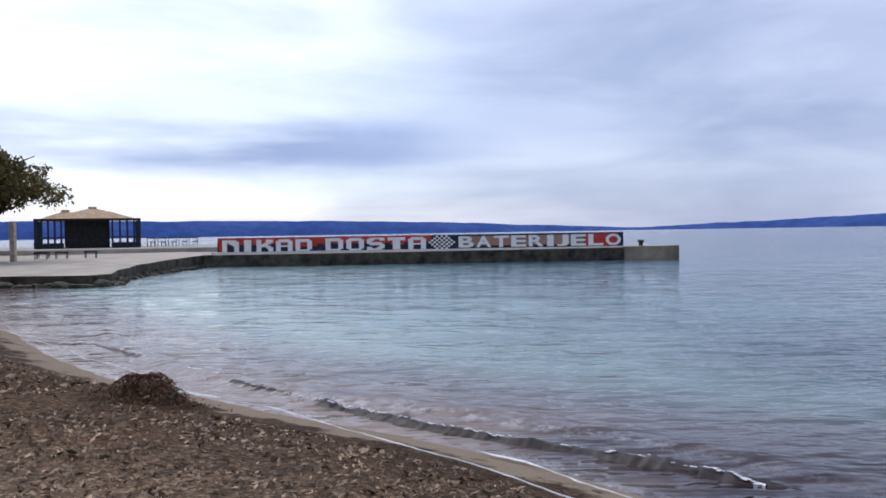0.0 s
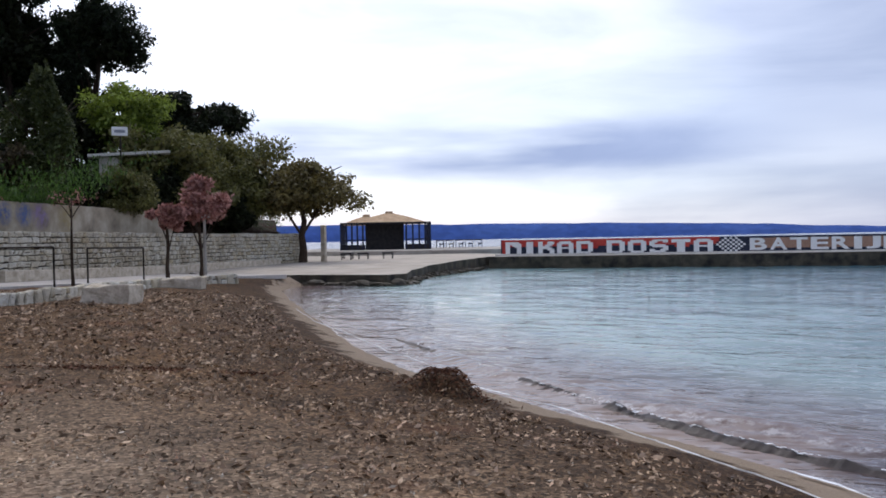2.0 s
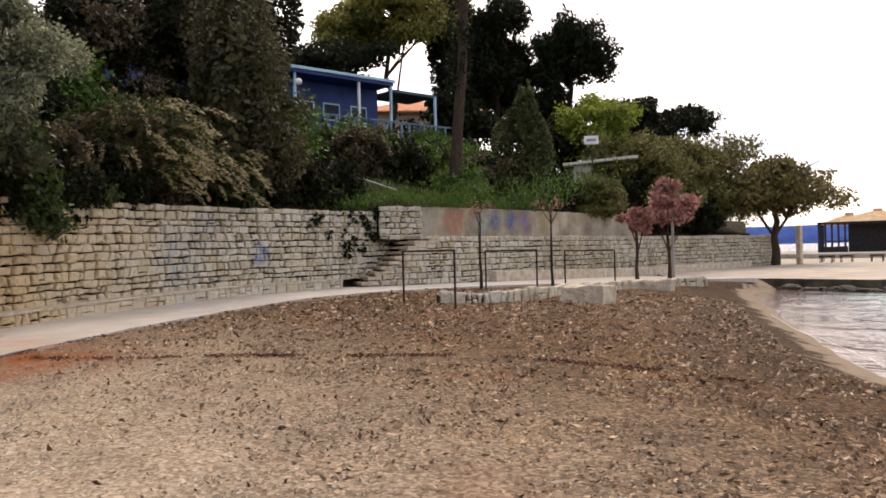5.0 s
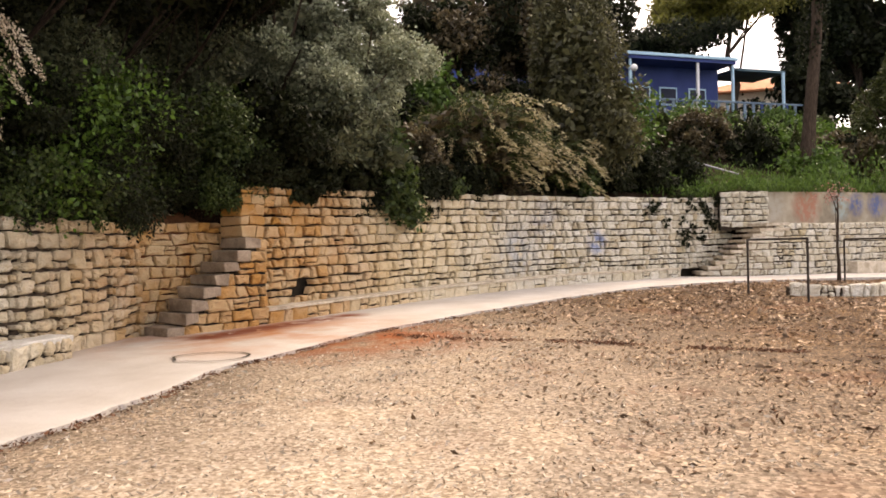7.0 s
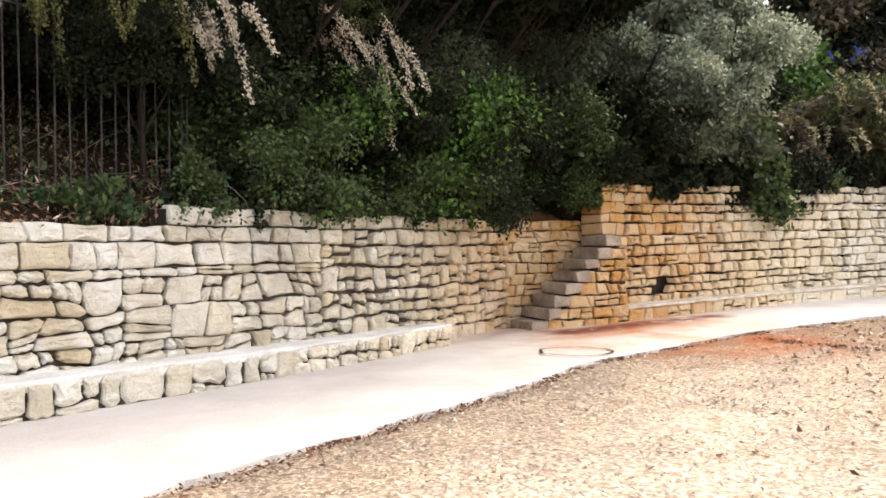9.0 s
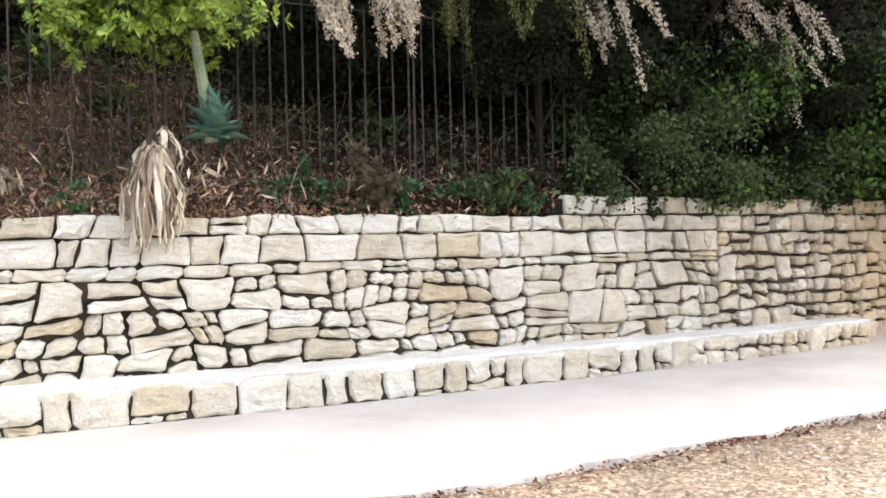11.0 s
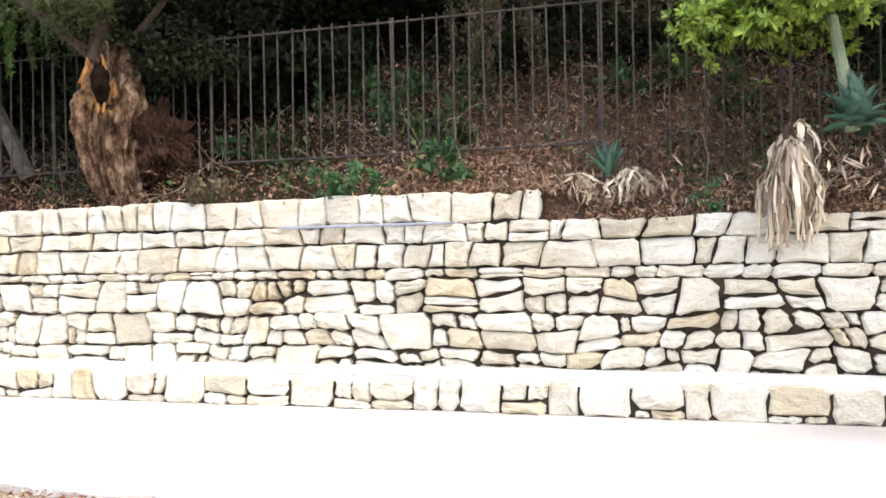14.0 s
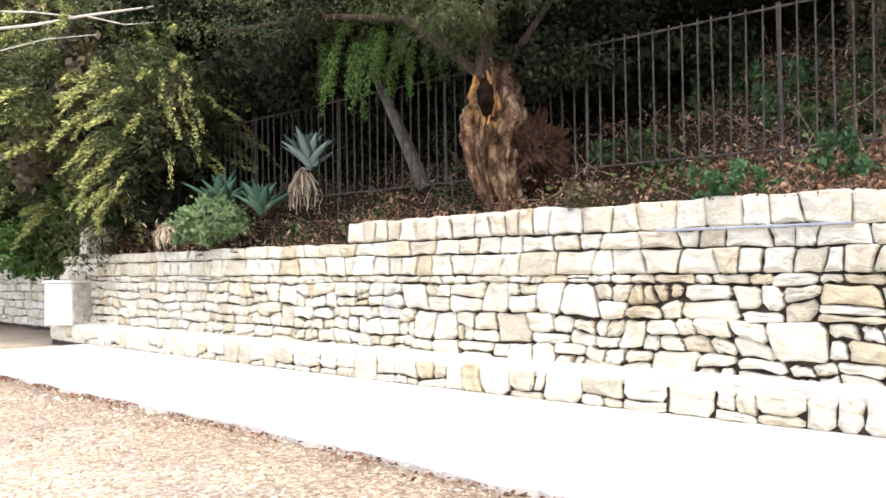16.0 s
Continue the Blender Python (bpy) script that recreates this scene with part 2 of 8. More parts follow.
def bark_material(name, c1, c2):
    k = Nodes(name, 0.95, 0.0, 0.15)
    ridged = k.noise(4.0, 6.0, 0.65, k.scaled((7.0, 7.0, 1.0)))
    k.colour(k.ramp(ridged, (0.32, c1), (0.68, c2)))
    k.bump(ridged, 0.9, 0.05)
    return k.m


def beach_material():
    k = Nodes("seaweed_litter_beach", 0.95, 0.0, 0.15)
    at = k.t.nodes.new("ShaderNodeAttribute")
    at.attribute_name = "shore"
    chip = k.voronoi(34.0, "F1", k.mix(0.06, k.scaled((1.0, 1.0, 0.4)), k.t.nodes.new("ShaderNodeTexNoise").outputs["Color"], "ADD"), "Color")
    cell = k.t.nodes.new("ShaderNodeSeparateColor")
    k.link(chip, cell.inputs[0])
    lump = k.noise(16.0, 5.0, 0.7)
    grain = k.mix(0.45, cell.outputs[0], lump)
    litter = k.ramp(grain, (0.28, (0.018, 0.010, 0.005)), (0.44, (0.062, 0.033, 0.015)), (0.60, (0.145, 0.082, 0.038)), (0.74, (0.27, 0.175, 0.095)), (0.86, (0.45, 0.35, 0.24)))
    patch = k.ramp(k.noise(0.8, 5.0, 0.6), (0.34, (0.24, 0.21, 0.18)), (0.52, (0.48, 0.44, 0.40)), (0.68, (0.60, 0.53, 0.44)))
    litter = k.mix(0.85, litter, patch, "OVERLAY")
    # paler ramp, mixed in at small y and towards the path
    dry = k.ramp(grain, (0.26, (0.25, 0.195, 0.14)), (0.42, (0.37, 0.30, 0.225)), (0.60, (0.46, 0.385, 0.30)), (0.80, (0.60, 0.53, 0.435)))
    dry = k.mix(0.45, dry, patch, "OVERLAY")
    clump = k.noise(4.5, 5.0, 0.7)
    dry = k.mix(k.ranged(clump, 0.58, 0.68, 0.0, 0.40), dry, (0.15, 0.10, 0.055))
    litter = k.mix(k.ranged(clump, 0.54, 0.66, 0.0, 0.55), litter, (0.022, 0.013, 0.008))
    sep = k.t.nodes.new("ShaderNodeSeparateColor")
    k.link(at.outputs["Color"], sep.inputs[0])
    litter = k.mix(sep.outputs[1], litter, dry)
    red = k.ranged(k.noise(0.55, 4.0, 0.6, k.scaled((1.0, 1.0, 0.0))), 0.56, 0.70, 0.0, 0.6)
    litter = k.mix(red, litter, k.mix(0.5, litter, (0.20, 0.07, 0.03)))
    litter = k.mix(sep.outputs[2], litter, k.mix(0.6, litter, (0.03, 0.018, 0.012)))
    sand = k.ramp(k.noise(60.0, 3.0), (0.35, (0.22, 0.165, 0.115)), (0.7, (0.34, 0.27, 0.20)))
    edge = k.mix(0.62, sep.outputs[0], k.noise(1.7, 6.0, 0.7))
    c = k.mix(k.ranged(edge, 0.42, 0.47), sand, litter)
    soil = k.near(-13.7, 1.7, 0.0, 0.7, 2.8)
    c = k.mix(k.mix(1.0, soil, k.ranged(k.noise(1.5, 5.0, 0.65), 0.36, 0.56), "MULTIPLY"), c, (0.27, 0.085, 0.03))
    k.colour(c)
    k.bump(k.mix(0.6, k.noise(7.0, 4.0), grain), 1.0, 0.06)
    return k.m


def water_material():
    k = Nodes("sea_water", 0.10, 0.0, 0.42)
    k.b.inputs["IOR"].default_value = 1.33
    at = k.t.nodes.new("ShaderNodeAttribute")
    at.attribute_name = "depth"
    sep = k.t.nodes.new("ShaderNodeSeparateColor")
    k.link(at.outputs["Color"], sep.inputs[0])
    deep = sep.outputs[0]
    weed = k.noise(0.30, 4.0, 0.6, k.scaled((0.6, 1.0, 0.0)))
    c = k.ramp(deep, (0.0, (0.26, 0.19, 0.155)), (0.05, (0.15, 0.105, 0.095)), (0.12, (0.15, 0.15, 0.155)), (0.19, (0.25, 0.355, 0.335)), (0.45, (0.17, 0.285, 0.295)), (0.68, (0.045, 0.115, 0.155)), (1.0, (0.015, 0.05, 0.10)))
    c = k.mix(k.ranged(weed, 0.50, 0.68, 0.0, 0.5), c, (0.06, 0.095, 0.115))
    for x, y, r0, r1 in ((2.6, 6.2, 0.8, 3.2), (4.6, 5.6, 1.0, 4.0), (1.0, 7.6, 0.2, 1.2), (8.0, 12.0, 2.0, 6.5)):
        dark = k.mix(1.0, k.near(x, y, -0.5, r0, r1), k.ranged(k.noise(1.1, 5.0, 0.6, k.scaled((0.7, 1.3, 0.0))), 0.30, 0.52, 0.35, 1.0), "MULTIPLY")
        c = k.mix(dark, c, (0.030, 0.019, 0.024))
    for x, y, r0, r1 in ((5.5, 15.5, 2.0, 8.0), (12.0, 28.0, 5.0, 15.0), (11.0, 10.0, 3.0, 8.0)):
        c = k.mix(k.mix(1.0, k.near(x, y, -0.5, r0, r1), k.ranged(k.noise(0.25, 4.0, 0.55), 0.30, 0.60, 0.3, 0.75), "MULTIPLY"), c, (0.018, 0.062, 0.090))
    foam_n = k.noise(7.0, 6.0, 0.7)
    foam = k.mix(1.0, sep.outputs[1], k.ranged(foam_n, 0.46, 0.60), "MULTIPLY")
    c = k.mix(foam, c, (0.85, 0.86, 0.87))
    k.colour(c)
    k.link(k.ranged(foam, 0.0, 1.0, 0.09, 0.8), k.b.inputs["Roughness"])
    big = k.noise(0.5, 4.0, 0.5, k.scaled((0.6, 1.5, 0.0)))
    small = k.noise(1.9, 2.0, 0.5, k.scaled((0.8, 1.5, 0.0)))
    long = k.noise(0.42, 5.0, 0.55, k.scaled((0.9, 0.45, 0.0)))
    k.bump(k.mix(0.45, k.mix(0.30, big, small), long), 1.0, 0.50)
    return k.m


def hill_material():
    k = Nodes("leaf_littered_soil", 0.97, 0.0, 0.1)
    # soil colour lowered to stand for the trees' shade on the bank
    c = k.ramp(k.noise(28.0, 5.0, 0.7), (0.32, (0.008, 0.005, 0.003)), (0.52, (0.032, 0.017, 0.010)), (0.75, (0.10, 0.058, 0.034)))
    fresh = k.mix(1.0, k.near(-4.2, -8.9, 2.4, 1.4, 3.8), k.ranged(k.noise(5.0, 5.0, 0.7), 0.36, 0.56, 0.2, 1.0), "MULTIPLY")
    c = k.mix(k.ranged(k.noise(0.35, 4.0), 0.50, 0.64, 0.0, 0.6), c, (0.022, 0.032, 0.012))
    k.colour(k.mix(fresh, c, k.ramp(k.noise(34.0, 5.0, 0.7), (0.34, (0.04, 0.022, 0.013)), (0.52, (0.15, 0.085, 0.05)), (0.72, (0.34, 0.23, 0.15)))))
    k.bump(k.noise(18.0, 5.0, 0.7), 0.9, 0.06)
    return k.m


def path_material():
    k = Nodes("sandy_concrete", 0.9, 0.0, 0.2)
    c = k.ramp(k.noise(1.1, 5.0, 0.6), (0.32, (0.44, 0.395, 0.345)), (0.55, (0.50, 0.46, 0.415)), (0.75, (0.55, 0.52, 0.475)))
    rust = k.mix(1.0, k.near(-15.4, 0.0, 0.0, 0.5, 3.6), k.ranged(k.noise(0.9, 5.0, 0.6), 0.34, 0.60), "MULTIPLY")
    c = k.mix(rust, c, (0.42, 0.185, 0.085))
    for x, y in ((-15.0, -0.75), (-15.35, -0.4), (-15.7, -0.05), (-16.1, 0.35), (-16.5, 0.8), (-17.0, 1.35), (-17.5, 1.95)):
        c = k.mix(k.mix(1.0, k.near(x, y, 0.03, 0.15, 0.60), k.ranged(k.noise(3.0, 5.0, 0.6), 0.34, 0.46), "MULTIPLY"), c, (0.20, 0.05, 0.02))
    fine = k.noise(70.0, 3.0)
    k.colour(k.mix(0.25, c, k.ramp(fine, (0.3, (0.25, 0.25, 0.25)), (0.7, (0.7, 0.7, 0.7))), "OVERLAY"))
    k.bump(k.mix(0.5, fine, k.noise(6.0, 4.0)), 0.35, 0.012)
    return k.m


STONE = STONE_B = stone_material("pale_limestone", True)
MORTAR = plain("dark_dry_joint", (0.022, 0.017, 0.012), (0.055, 0.042, 0.03), 4.0, 0.95, 0.5)
EARTHY = plain("earth_filled_joint", (0.013, 0.009, 0.006), (0.10, 0.072, 0.05), 5.0, 0.95, 0.5)
CAPPING = plain("worn_lime_capping", (0.52, 0.49, 0.43), (0.66, 0.64, 0.59), 2.0, 0.9, 0.3)
BEACH, WATER, SOIL, PAVING = beach_material(), water_material(), hill_material(), path_material()
CONCRETE = plain("weathered_concrete", (0.30, 0.27, 0.23), (0.46, 0.42, 0.37), 0.8, 0.9, 0.3)
QUAY_TOP = plain("sandy_quay_concrete", (0.36, 0.31, 0.25), (0.52, 0.46, 0.38), 0.6, 0.9, 0.3)
TREAD = plain("brown_worn_stone", (0.18, 0.13, 0.09), (0.38, 0.30, 0.22), 3.0, 0.9, 0.4)
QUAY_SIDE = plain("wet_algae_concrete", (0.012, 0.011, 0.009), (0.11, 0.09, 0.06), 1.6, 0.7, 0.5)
RENDER_WALL = plain("stained_render", (0.13, 0.11, 0.08), (0.36, 0.30, 0.21), 0.8, 0.9, 0.2)
# near-black colour that stands for the shade in the trunk's cavity
CAVITY_SHADE = plain("black_cavity_shade", (0.004, 0.003, 0.002), (0.016, 0.010, 0.007), 9.0, 1.0, 0.8, 0.0, 30.0, 0.0)
FENCE_IRON = plain("weathered_rusty_iron", (0.026, 0.021, 0.018), (0.082, 0.064, 0.052), 9.0, 0.8, 0.2, 0.1)
IRON = plain("rusty_iron", (0.022, 0.020, 0.018), (0.060, 0.042, 0.03), 12.0, 0.7, 0.2, 0.3)
DARK_WOOD = plain("dark_stained_timber", (0.012, 0.012, 0.014), (0.035, 0.03, 0.03), 4.0, 0.7, 0.2)
THATCH = plain("straw_thatch", (0.42, 0.28, 0.16), (0.60, 0.43, 0.27), 2.5, 0.95, 0.6)
WHITE_PAINT = plain("white_paint", (0.74, 0.73, 0.71), (0.82, 0.81, 0.79), 2.0, 0.7, 0.1)
FOAM = plain("sea_foam", (0.62, 0.64, 0.66), (0.82, 0.83, 0.84), 9.0, 0.8, 0.3)
RED_PAINT = plain("red_paint", (0.42, 0.035, 0.03), (0.55, 0.07, 0.05), 1.5, 0.7, 0.1)
NAVY_PAINT = plain("dark_navy_paint", (0.012, 0.016, 0.035), (0.03, 0.035, 0.06), 1.5, 0.7, 0.1)
BLUE_PAINT = plain("blue_paint", (0.014, 0.034, 0.14), (0.03, 0.06, 0.21), 0.8, 0.6, 0.1)
PALE_BLUE = plain("pale_blue_paint", (0.30, 0.50, 0.62), (0.42, 0.62, 0.72), 1.5, 0.6, 0.1)
DULL_BLUE = plain("weathered_blue_paint", (0.10, 0.16, 0.22), (0.17, 0.24, 0.30), 1.5, 0.7, 0.1)
ORANGE_TILE = plain("orange_roof_tile", (0.50, 0.19, 0.09), (0.66, 0.30, 0.16), 3.0, 0.85, 0.3)
PIPE_GREY = plain("grey_plastic", (0.20, 0.21, 0.24), (0.30, 0.31, 0.34), 5.0, 0.5, 0.0)
# air haze over the distance is put into this blue base colour
FAR_HILL = plain("haze_tinted_far_hills", (0.045, 0.085, 0.26), (0.065, 0.115, 0.31), 0.004, 1.0, 0.0, 0.0, 0.02, 0.0)
BARK = bark_material("grey_brown_bark", (0.022, 0.015, 0.011), (0.095, 0.066, 0.046))
DARK_BARK = bark_material("dark_pine_bark", (0.010, 0.007, 0.005), (0.045, 0.030, 0.021))
WAVE = plain("brown_wave_water", (0.016, 0.011, 0.010), (0.075, 0.060, 0.055), 5.0, 0.5, 0.9, 0.0, 14.0, 0.2)
ROUGH_GREY = plain("rough_grey_cement", (0.30, 0.28, 0.24), (0.56, 0.53, 0.47), 7.0, 0.95, 0.8, 0.0, 26.0)
ROUGH_PALE = plain("rough_pale_stone", (0.38, 0.31, 0.22), (0.66, 0.58, 0.46), 4.0, 0.95, 0.6, 0.0, 22.0)


def torn_bark():
    k = Nodes("torn_reddish_bark", 0.95, 0.0, 0.12)
    ridged = k.noise(4.5, 9.0, 0.76, k.scaled((1.8, 1.8, 0.9)))
    c = k.ramp(ridged, (0.36, (0.012, 0.007, 0.004)), (0.47, (0.095, 0.052, 0.030)), (0.56, (0.26, 0.165, 0.10)), (0.68, (0.55, 0.42, 0.29)))
    raw = k.mix(1.0, k.near(1.66, -11.15, 3.60, 0.20, 0.42), k.ranged(k.noise(11.0, 4.0), 0.46, 0.56, 0.0, 1.0), "MULTIPLY")
    c = k.mix(raw, c, k.ramp(ridged, (0.3, (0.22, 0.075, 0.018)), (0.6, (0.58, 0.32, 0.11))))
    k.colour(c)
    k.bump(ridged, 1.0, 0.11)
    return k.m


BARK_OLD = torn_bark()
BURL = bark_material("dark_red_fibrous_bark", (0.010, 0.005, 0.003), (0.070, 0.034, 0.019))
RAW_WOOD = bark_material("raw_orange_wood", (0.16, 0.06, 0.02), (0.50, 0.27, 0.10))
DRY_LEAF = leaf_material("dry_straw_leaf", (0.15, 0.085, 0.045), (0.76, 0.65, 0.49), 0.1)
LEAVES = {
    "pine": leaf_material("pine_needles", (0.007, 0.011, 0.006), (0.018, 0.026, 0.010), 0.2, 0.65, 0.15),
    "cypress": leaf_material("cypress_green", (0.035, 0.048, 0.012), (0.075, 0.09, 0.024)),
    "yellow": leaf_material("yellow_green_leaf", (0.10, 0.10, 0.018), (0.24, 0.23, 0.05)),
    "olive": leaf_material("olive_grey_leaf", (0.12, 0.135, 0.08), (0.40, 0.43, 0.29)),
    "quay": leaf_material("autumn_olive_leaf", (0.085, 0.068, 0.026), (0.22, 0.175, 0.06)),
    "rusty": leaf_material("rusty_olive_leaf", (0.075, 0.075, 0.024), (0.20, 0.19, 0.055)),
    "lime": leaf_material("lime_green_leaf", (0.11, 0.15, 0.02), (0.32, 0.40, 0.06), 0.3),
    "conifer": leaf_material("olive_brown_needles", (0.040, 0.040, 0.018), (0.125, 0.120, 0.052)),
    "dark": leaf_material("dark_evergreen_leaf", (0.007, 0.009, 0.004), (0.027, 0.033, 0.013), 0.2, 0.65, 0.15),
    "grey": leaf_material("grey_green_evergreen_leaf", (0.030, 0.036, 0.022), (0.135, 0.150, 0.085), 0.2, 0.65, 0.15),
    "fresh": leaf_material("bright_fresh_leaf", (0.034, 0.072, 0.012), (0.125, 0.235, 0.038), 0.3, 0.5),
    "green": leaf_material("fresh_green_leaf", (0.028, 0.060, 0.012), (0.11, 0.205, 0.035)),
    "ivy": leaf_material("ivy_leaf", (0.022, 0.042, 0.013), (0.085, 0.125, 0.034)),
    "red": leaf_material("rust_pink_leaf", (0.30, 0.125, 0.105), (0.58, 0.30, 0.25)),
    "tam": leaf_material("feathery_tan_green", (0.21, 0.185, 0.08), (0.56, 0.47, 0.29)),
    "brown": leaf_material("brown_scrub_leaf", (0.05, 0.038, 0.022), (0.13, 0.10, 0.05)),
    "grass": leaf_material("grass_blade", (0.035, 0.075, 0.012), (0.10, 0.19, 0.03)),
    "pitt": leaf_material("glossy_yellow_green_leaf", (0.11, 0.20, 0.02), (0.40, 0.52, 0.08), 0.3, 0.4, 0.5),
    "agaveb": leaf_material("pale_grey_green_leaf", (0.09, 0.15, 0.06), (0.26, 0.35, 0.17)),
    "weed": leaf_material("weed_leaf", (0.022, 0.055, 0.022), (0.07, 0.15, 0.05)),
    "tamg": leaf_material("yellow_green_spray", (0.13, 0.15, 0.035), (0.46, 0.46, 0.17)),
    "agave": leaf_material("blue_green_agave", (0.040, 0.10, 0.060), (0.11, 0.21, 0.14)),
    "agavepale": leaf_material("pale_blue_green_agave", (0.14, 0.21, 0.18), (0.40, 0.50, 0.45)),
}

# ---- building helpers ----
BASE = {}


def link_mesh(name, verts, faces, material, smooth=False):
    me = bpy.data.meshes.new(name)
    if isinstance(verts, np.ndarray):
        me.from_pydata(verts.tolist(), [], faces.tolist() if isinstance(faces, np.ndarray) else faces)
    else:
        me.from_pydata([tuple(v) for v in verts], [], [tuple(f) for f in faces])
    me.update()
    if smooth:
        me.polygons.foreach_set("use_smooth", [True] * len(me.polygons))
    me.materials.append(material)
    return new(name, me)


def adopt(ob, parent):
    """Puts a mesh made in world places under its thing."""
    ob.parent = parent
    ob.matrix_parent_inverse = Matrix.Translation(BASE.get(parent.name, Vector())).inverted()
    return ob


def thing(name, base, label, category, group="", kind=""):
    ob = tagged(new(name), label, category, group, kind)
    ob.empty_display_size = 0.2
    ob.location = base
    BASE[ob.name] = Vector(base)
    return ob


def part(name, bm, material, parent, label="", smooth=False):
    """A bmesh in world places as ONE mesh object under a thing or a part."""
    me = bpy.data.meshes.new(name)
    bm.to_mesh(me)
    bm.free()
    if smooth:
        me.polygons.foreach_set("use_smooth", [True] * len(me.polygons))
    me.materials.append(material)
    ob = new(name, me)
    if label:
        ob["label"] = label
    return adopt(ob, parent) if parent else ob


def part_np(name, verts, faces, material, parent, label="", smooth=False, kind=""):
    ob = link_mesh(name, verts, faces, material, smooth)
    if label:
        ob["label"] = label
    if kind:
        ob["kind"] = kind
    return adopt(ob, parent)


def box_bm(x0, y0, z0, x1, y1, z1, bevel=0.0, m=None):
    bm = bmesh.new()
    bmesh.ops.create_cube(bm, size=1.0)
    bmesh.ops.transform(bm, matrix=Matrix.LocRotScale(((x0 + x1) / 2, (y0 + y1) / 2, (z0 + z1) / 2), None, (abs(x1 - x0), abs(y1 - y0), abs(z1 - z0))), verts=bm.verts)
    if bevel:
        bmesh.ops.bevel(bm, geom=bm.edges[:], offset=bevel, segments=2, affect="EDGES", profile=0.6)
    if m:
        bmesh.ops.transform(bm, matrix=m, verts=bm.verts)
    return bm


def merge(*bms):
    out = bmesh.new()
    for b in bms:
        me = bpy.data.meshes.new("tmp")
        b.to_mesh(me)
        b.free()
        out.from_mesh(me)
        bpy.data.meshes.remove(me)
    return out


def tube(points, radii, sides=8, wobble=0.0, rng=None):
    """Vertices and faces of a tapering tube along points."""
    pts = [Vector(p) for p in points]
    verts, faces = [], []
    up = Vector((0.31, 0.17, 0.93))
    for i, p in enumerate(pts):
        d = (pts[min(i + 1, len(pts) - 1)] - pts[max(i - 1, 0)]).normalized()
        a = d.cross(up)
        if a.length < 0.1:
            a = d.cross(Vector((1, 0, 0)))
        a.normalize()
        b = d.cross(a)
        for k in range(sides):
            q = 2 * math.pi * k / sides
            r = radii[i] * (1 + (rng.uniform(-wobble, wobble) if rng else 0))
            verts.append(p + a * math.cos(q) * r + b * math.sin(q) * r)
    for i in range(len(pts) - 1):
        for k in range(sides):
            k2 = (k + 1) % sides
            faces.append((i * sides + k, i * sides + k2, (i + 1) * sides + k2, (i + 1) * sides + k))
    faces.append(tuple(range(sides))[::-1])
    faces.append(tuple((len(pts) - 1) * sides + k for k in range(sides)))
    return verts, faces


def joined(pieces):
    verts, faces = [], []
    for v, f in pieces:
        o = len(verts)
        verts.extend(v)
        faces.extend(tuple(i + o for i in q) for q in f)
    return verts, faces


class Line:
    """A smooth plan curve through points, by its own length."""

    def __init__(self, pts, flip=False):
        p = np.array(pts, float)
        ext = np.vstack([2 * p[0] - p[1], p, 2 * p[-1] - p[-2]])
        out = []
        for i in range(1, len(ext) - 2):
            a, b, c, d = ext[i - 1], ext[i], ext[i + 1], ext[i + 2]
            for t in np.linspace(0, 1, 24, endpoint=False):
                out.append(0.5 * (2 * b + (c - a) * t + (2 * a - 5 * b + 4 * c - d) * t * t + (3 * b - a - 3 * c + d) * t ** 3))
        out.append(ext[-2])
        self.p = np.array(out)
        self.s = np.concatenate([[0], np.cumsum(np.linalg.norm(np.diff(self.p, axis=0), axis=1))])
        self.length = self.s[-1]
        self.sign = -1.0 if flip else 1.0

    def at(self, s):
        return np.array([np.interp(s, self.s, self.p[:, k]) for k in range(self.p.shape[1])])

    def normal(self, s):
        """To the left of the way along the curve (or right, if flipped)."""
        d = self.at(min(s + 0.15, self.length))[:2] - self.at(max(s - 0.15, 0))[:2]
        d /= np.linalg.norm(d)
        return np.array([-d[1], d[0]]) * self.sign

    def s_of(self, x, y):
        return float(self.s[np.argmin((self.p[:, 0] - x) ** 2 + (self.p[:, 1] - y) ** 2)])

    def place(self, s, out, z):
        p, n = self.at(s), self.normal(s)
        return Vector((p[0] + n[0] * out, p[1] + n[1] * out, z))


def sweep(line, s0, s1, section, step=0.4, zfn=None, wob=0.0):
    """A section of (out, z) pairs carried along a line; closed at its ends."""
    n = max(2, int((s1 - s0) / step) + 1)
    ss = np.linspace(s0, s1, n)
    verts, faces, k = [], [], len(section)
    for s in ss:
        zz = zfn(s) if zfn else 0.0
        for j, (o, z) in enumerate(section):
            w = wob * noise.noise(Vector((s * 1.9, j * 7.1, 3.3)))
            verts.append(line.place(s, o + w, z + zz + w * 0.6))
    for i in range(n - 1):
        for j in range(k):
            j2 = (j + 1) % k
            faces.append((i * k + j, (i + 1) * k + j, (i + 1) * k + j2, i * k + j2))
    faces.append(tuple(range(k)))
    faces.append(tuple((n - 1) * k + j for j in range(k))[::-1])
    return verts, faces


# ---- the plan ----
# foot of the seat before the near wall, from the pillar to the first steps
SEAT_A = Line([(22.0, -23.6), (14.0, -18.35), (9.97, -15.75), (5.0, -12.62), (1.2, -10.35), (-1.5, -8.85), (-3.9, -7.47), (-6.0, -6.25), (-9.0, -4.62), (-11.45, -3.4), (-13.45, -2.55), (-15.2, -1.85), (-17.2, -1.2)], flip=True)
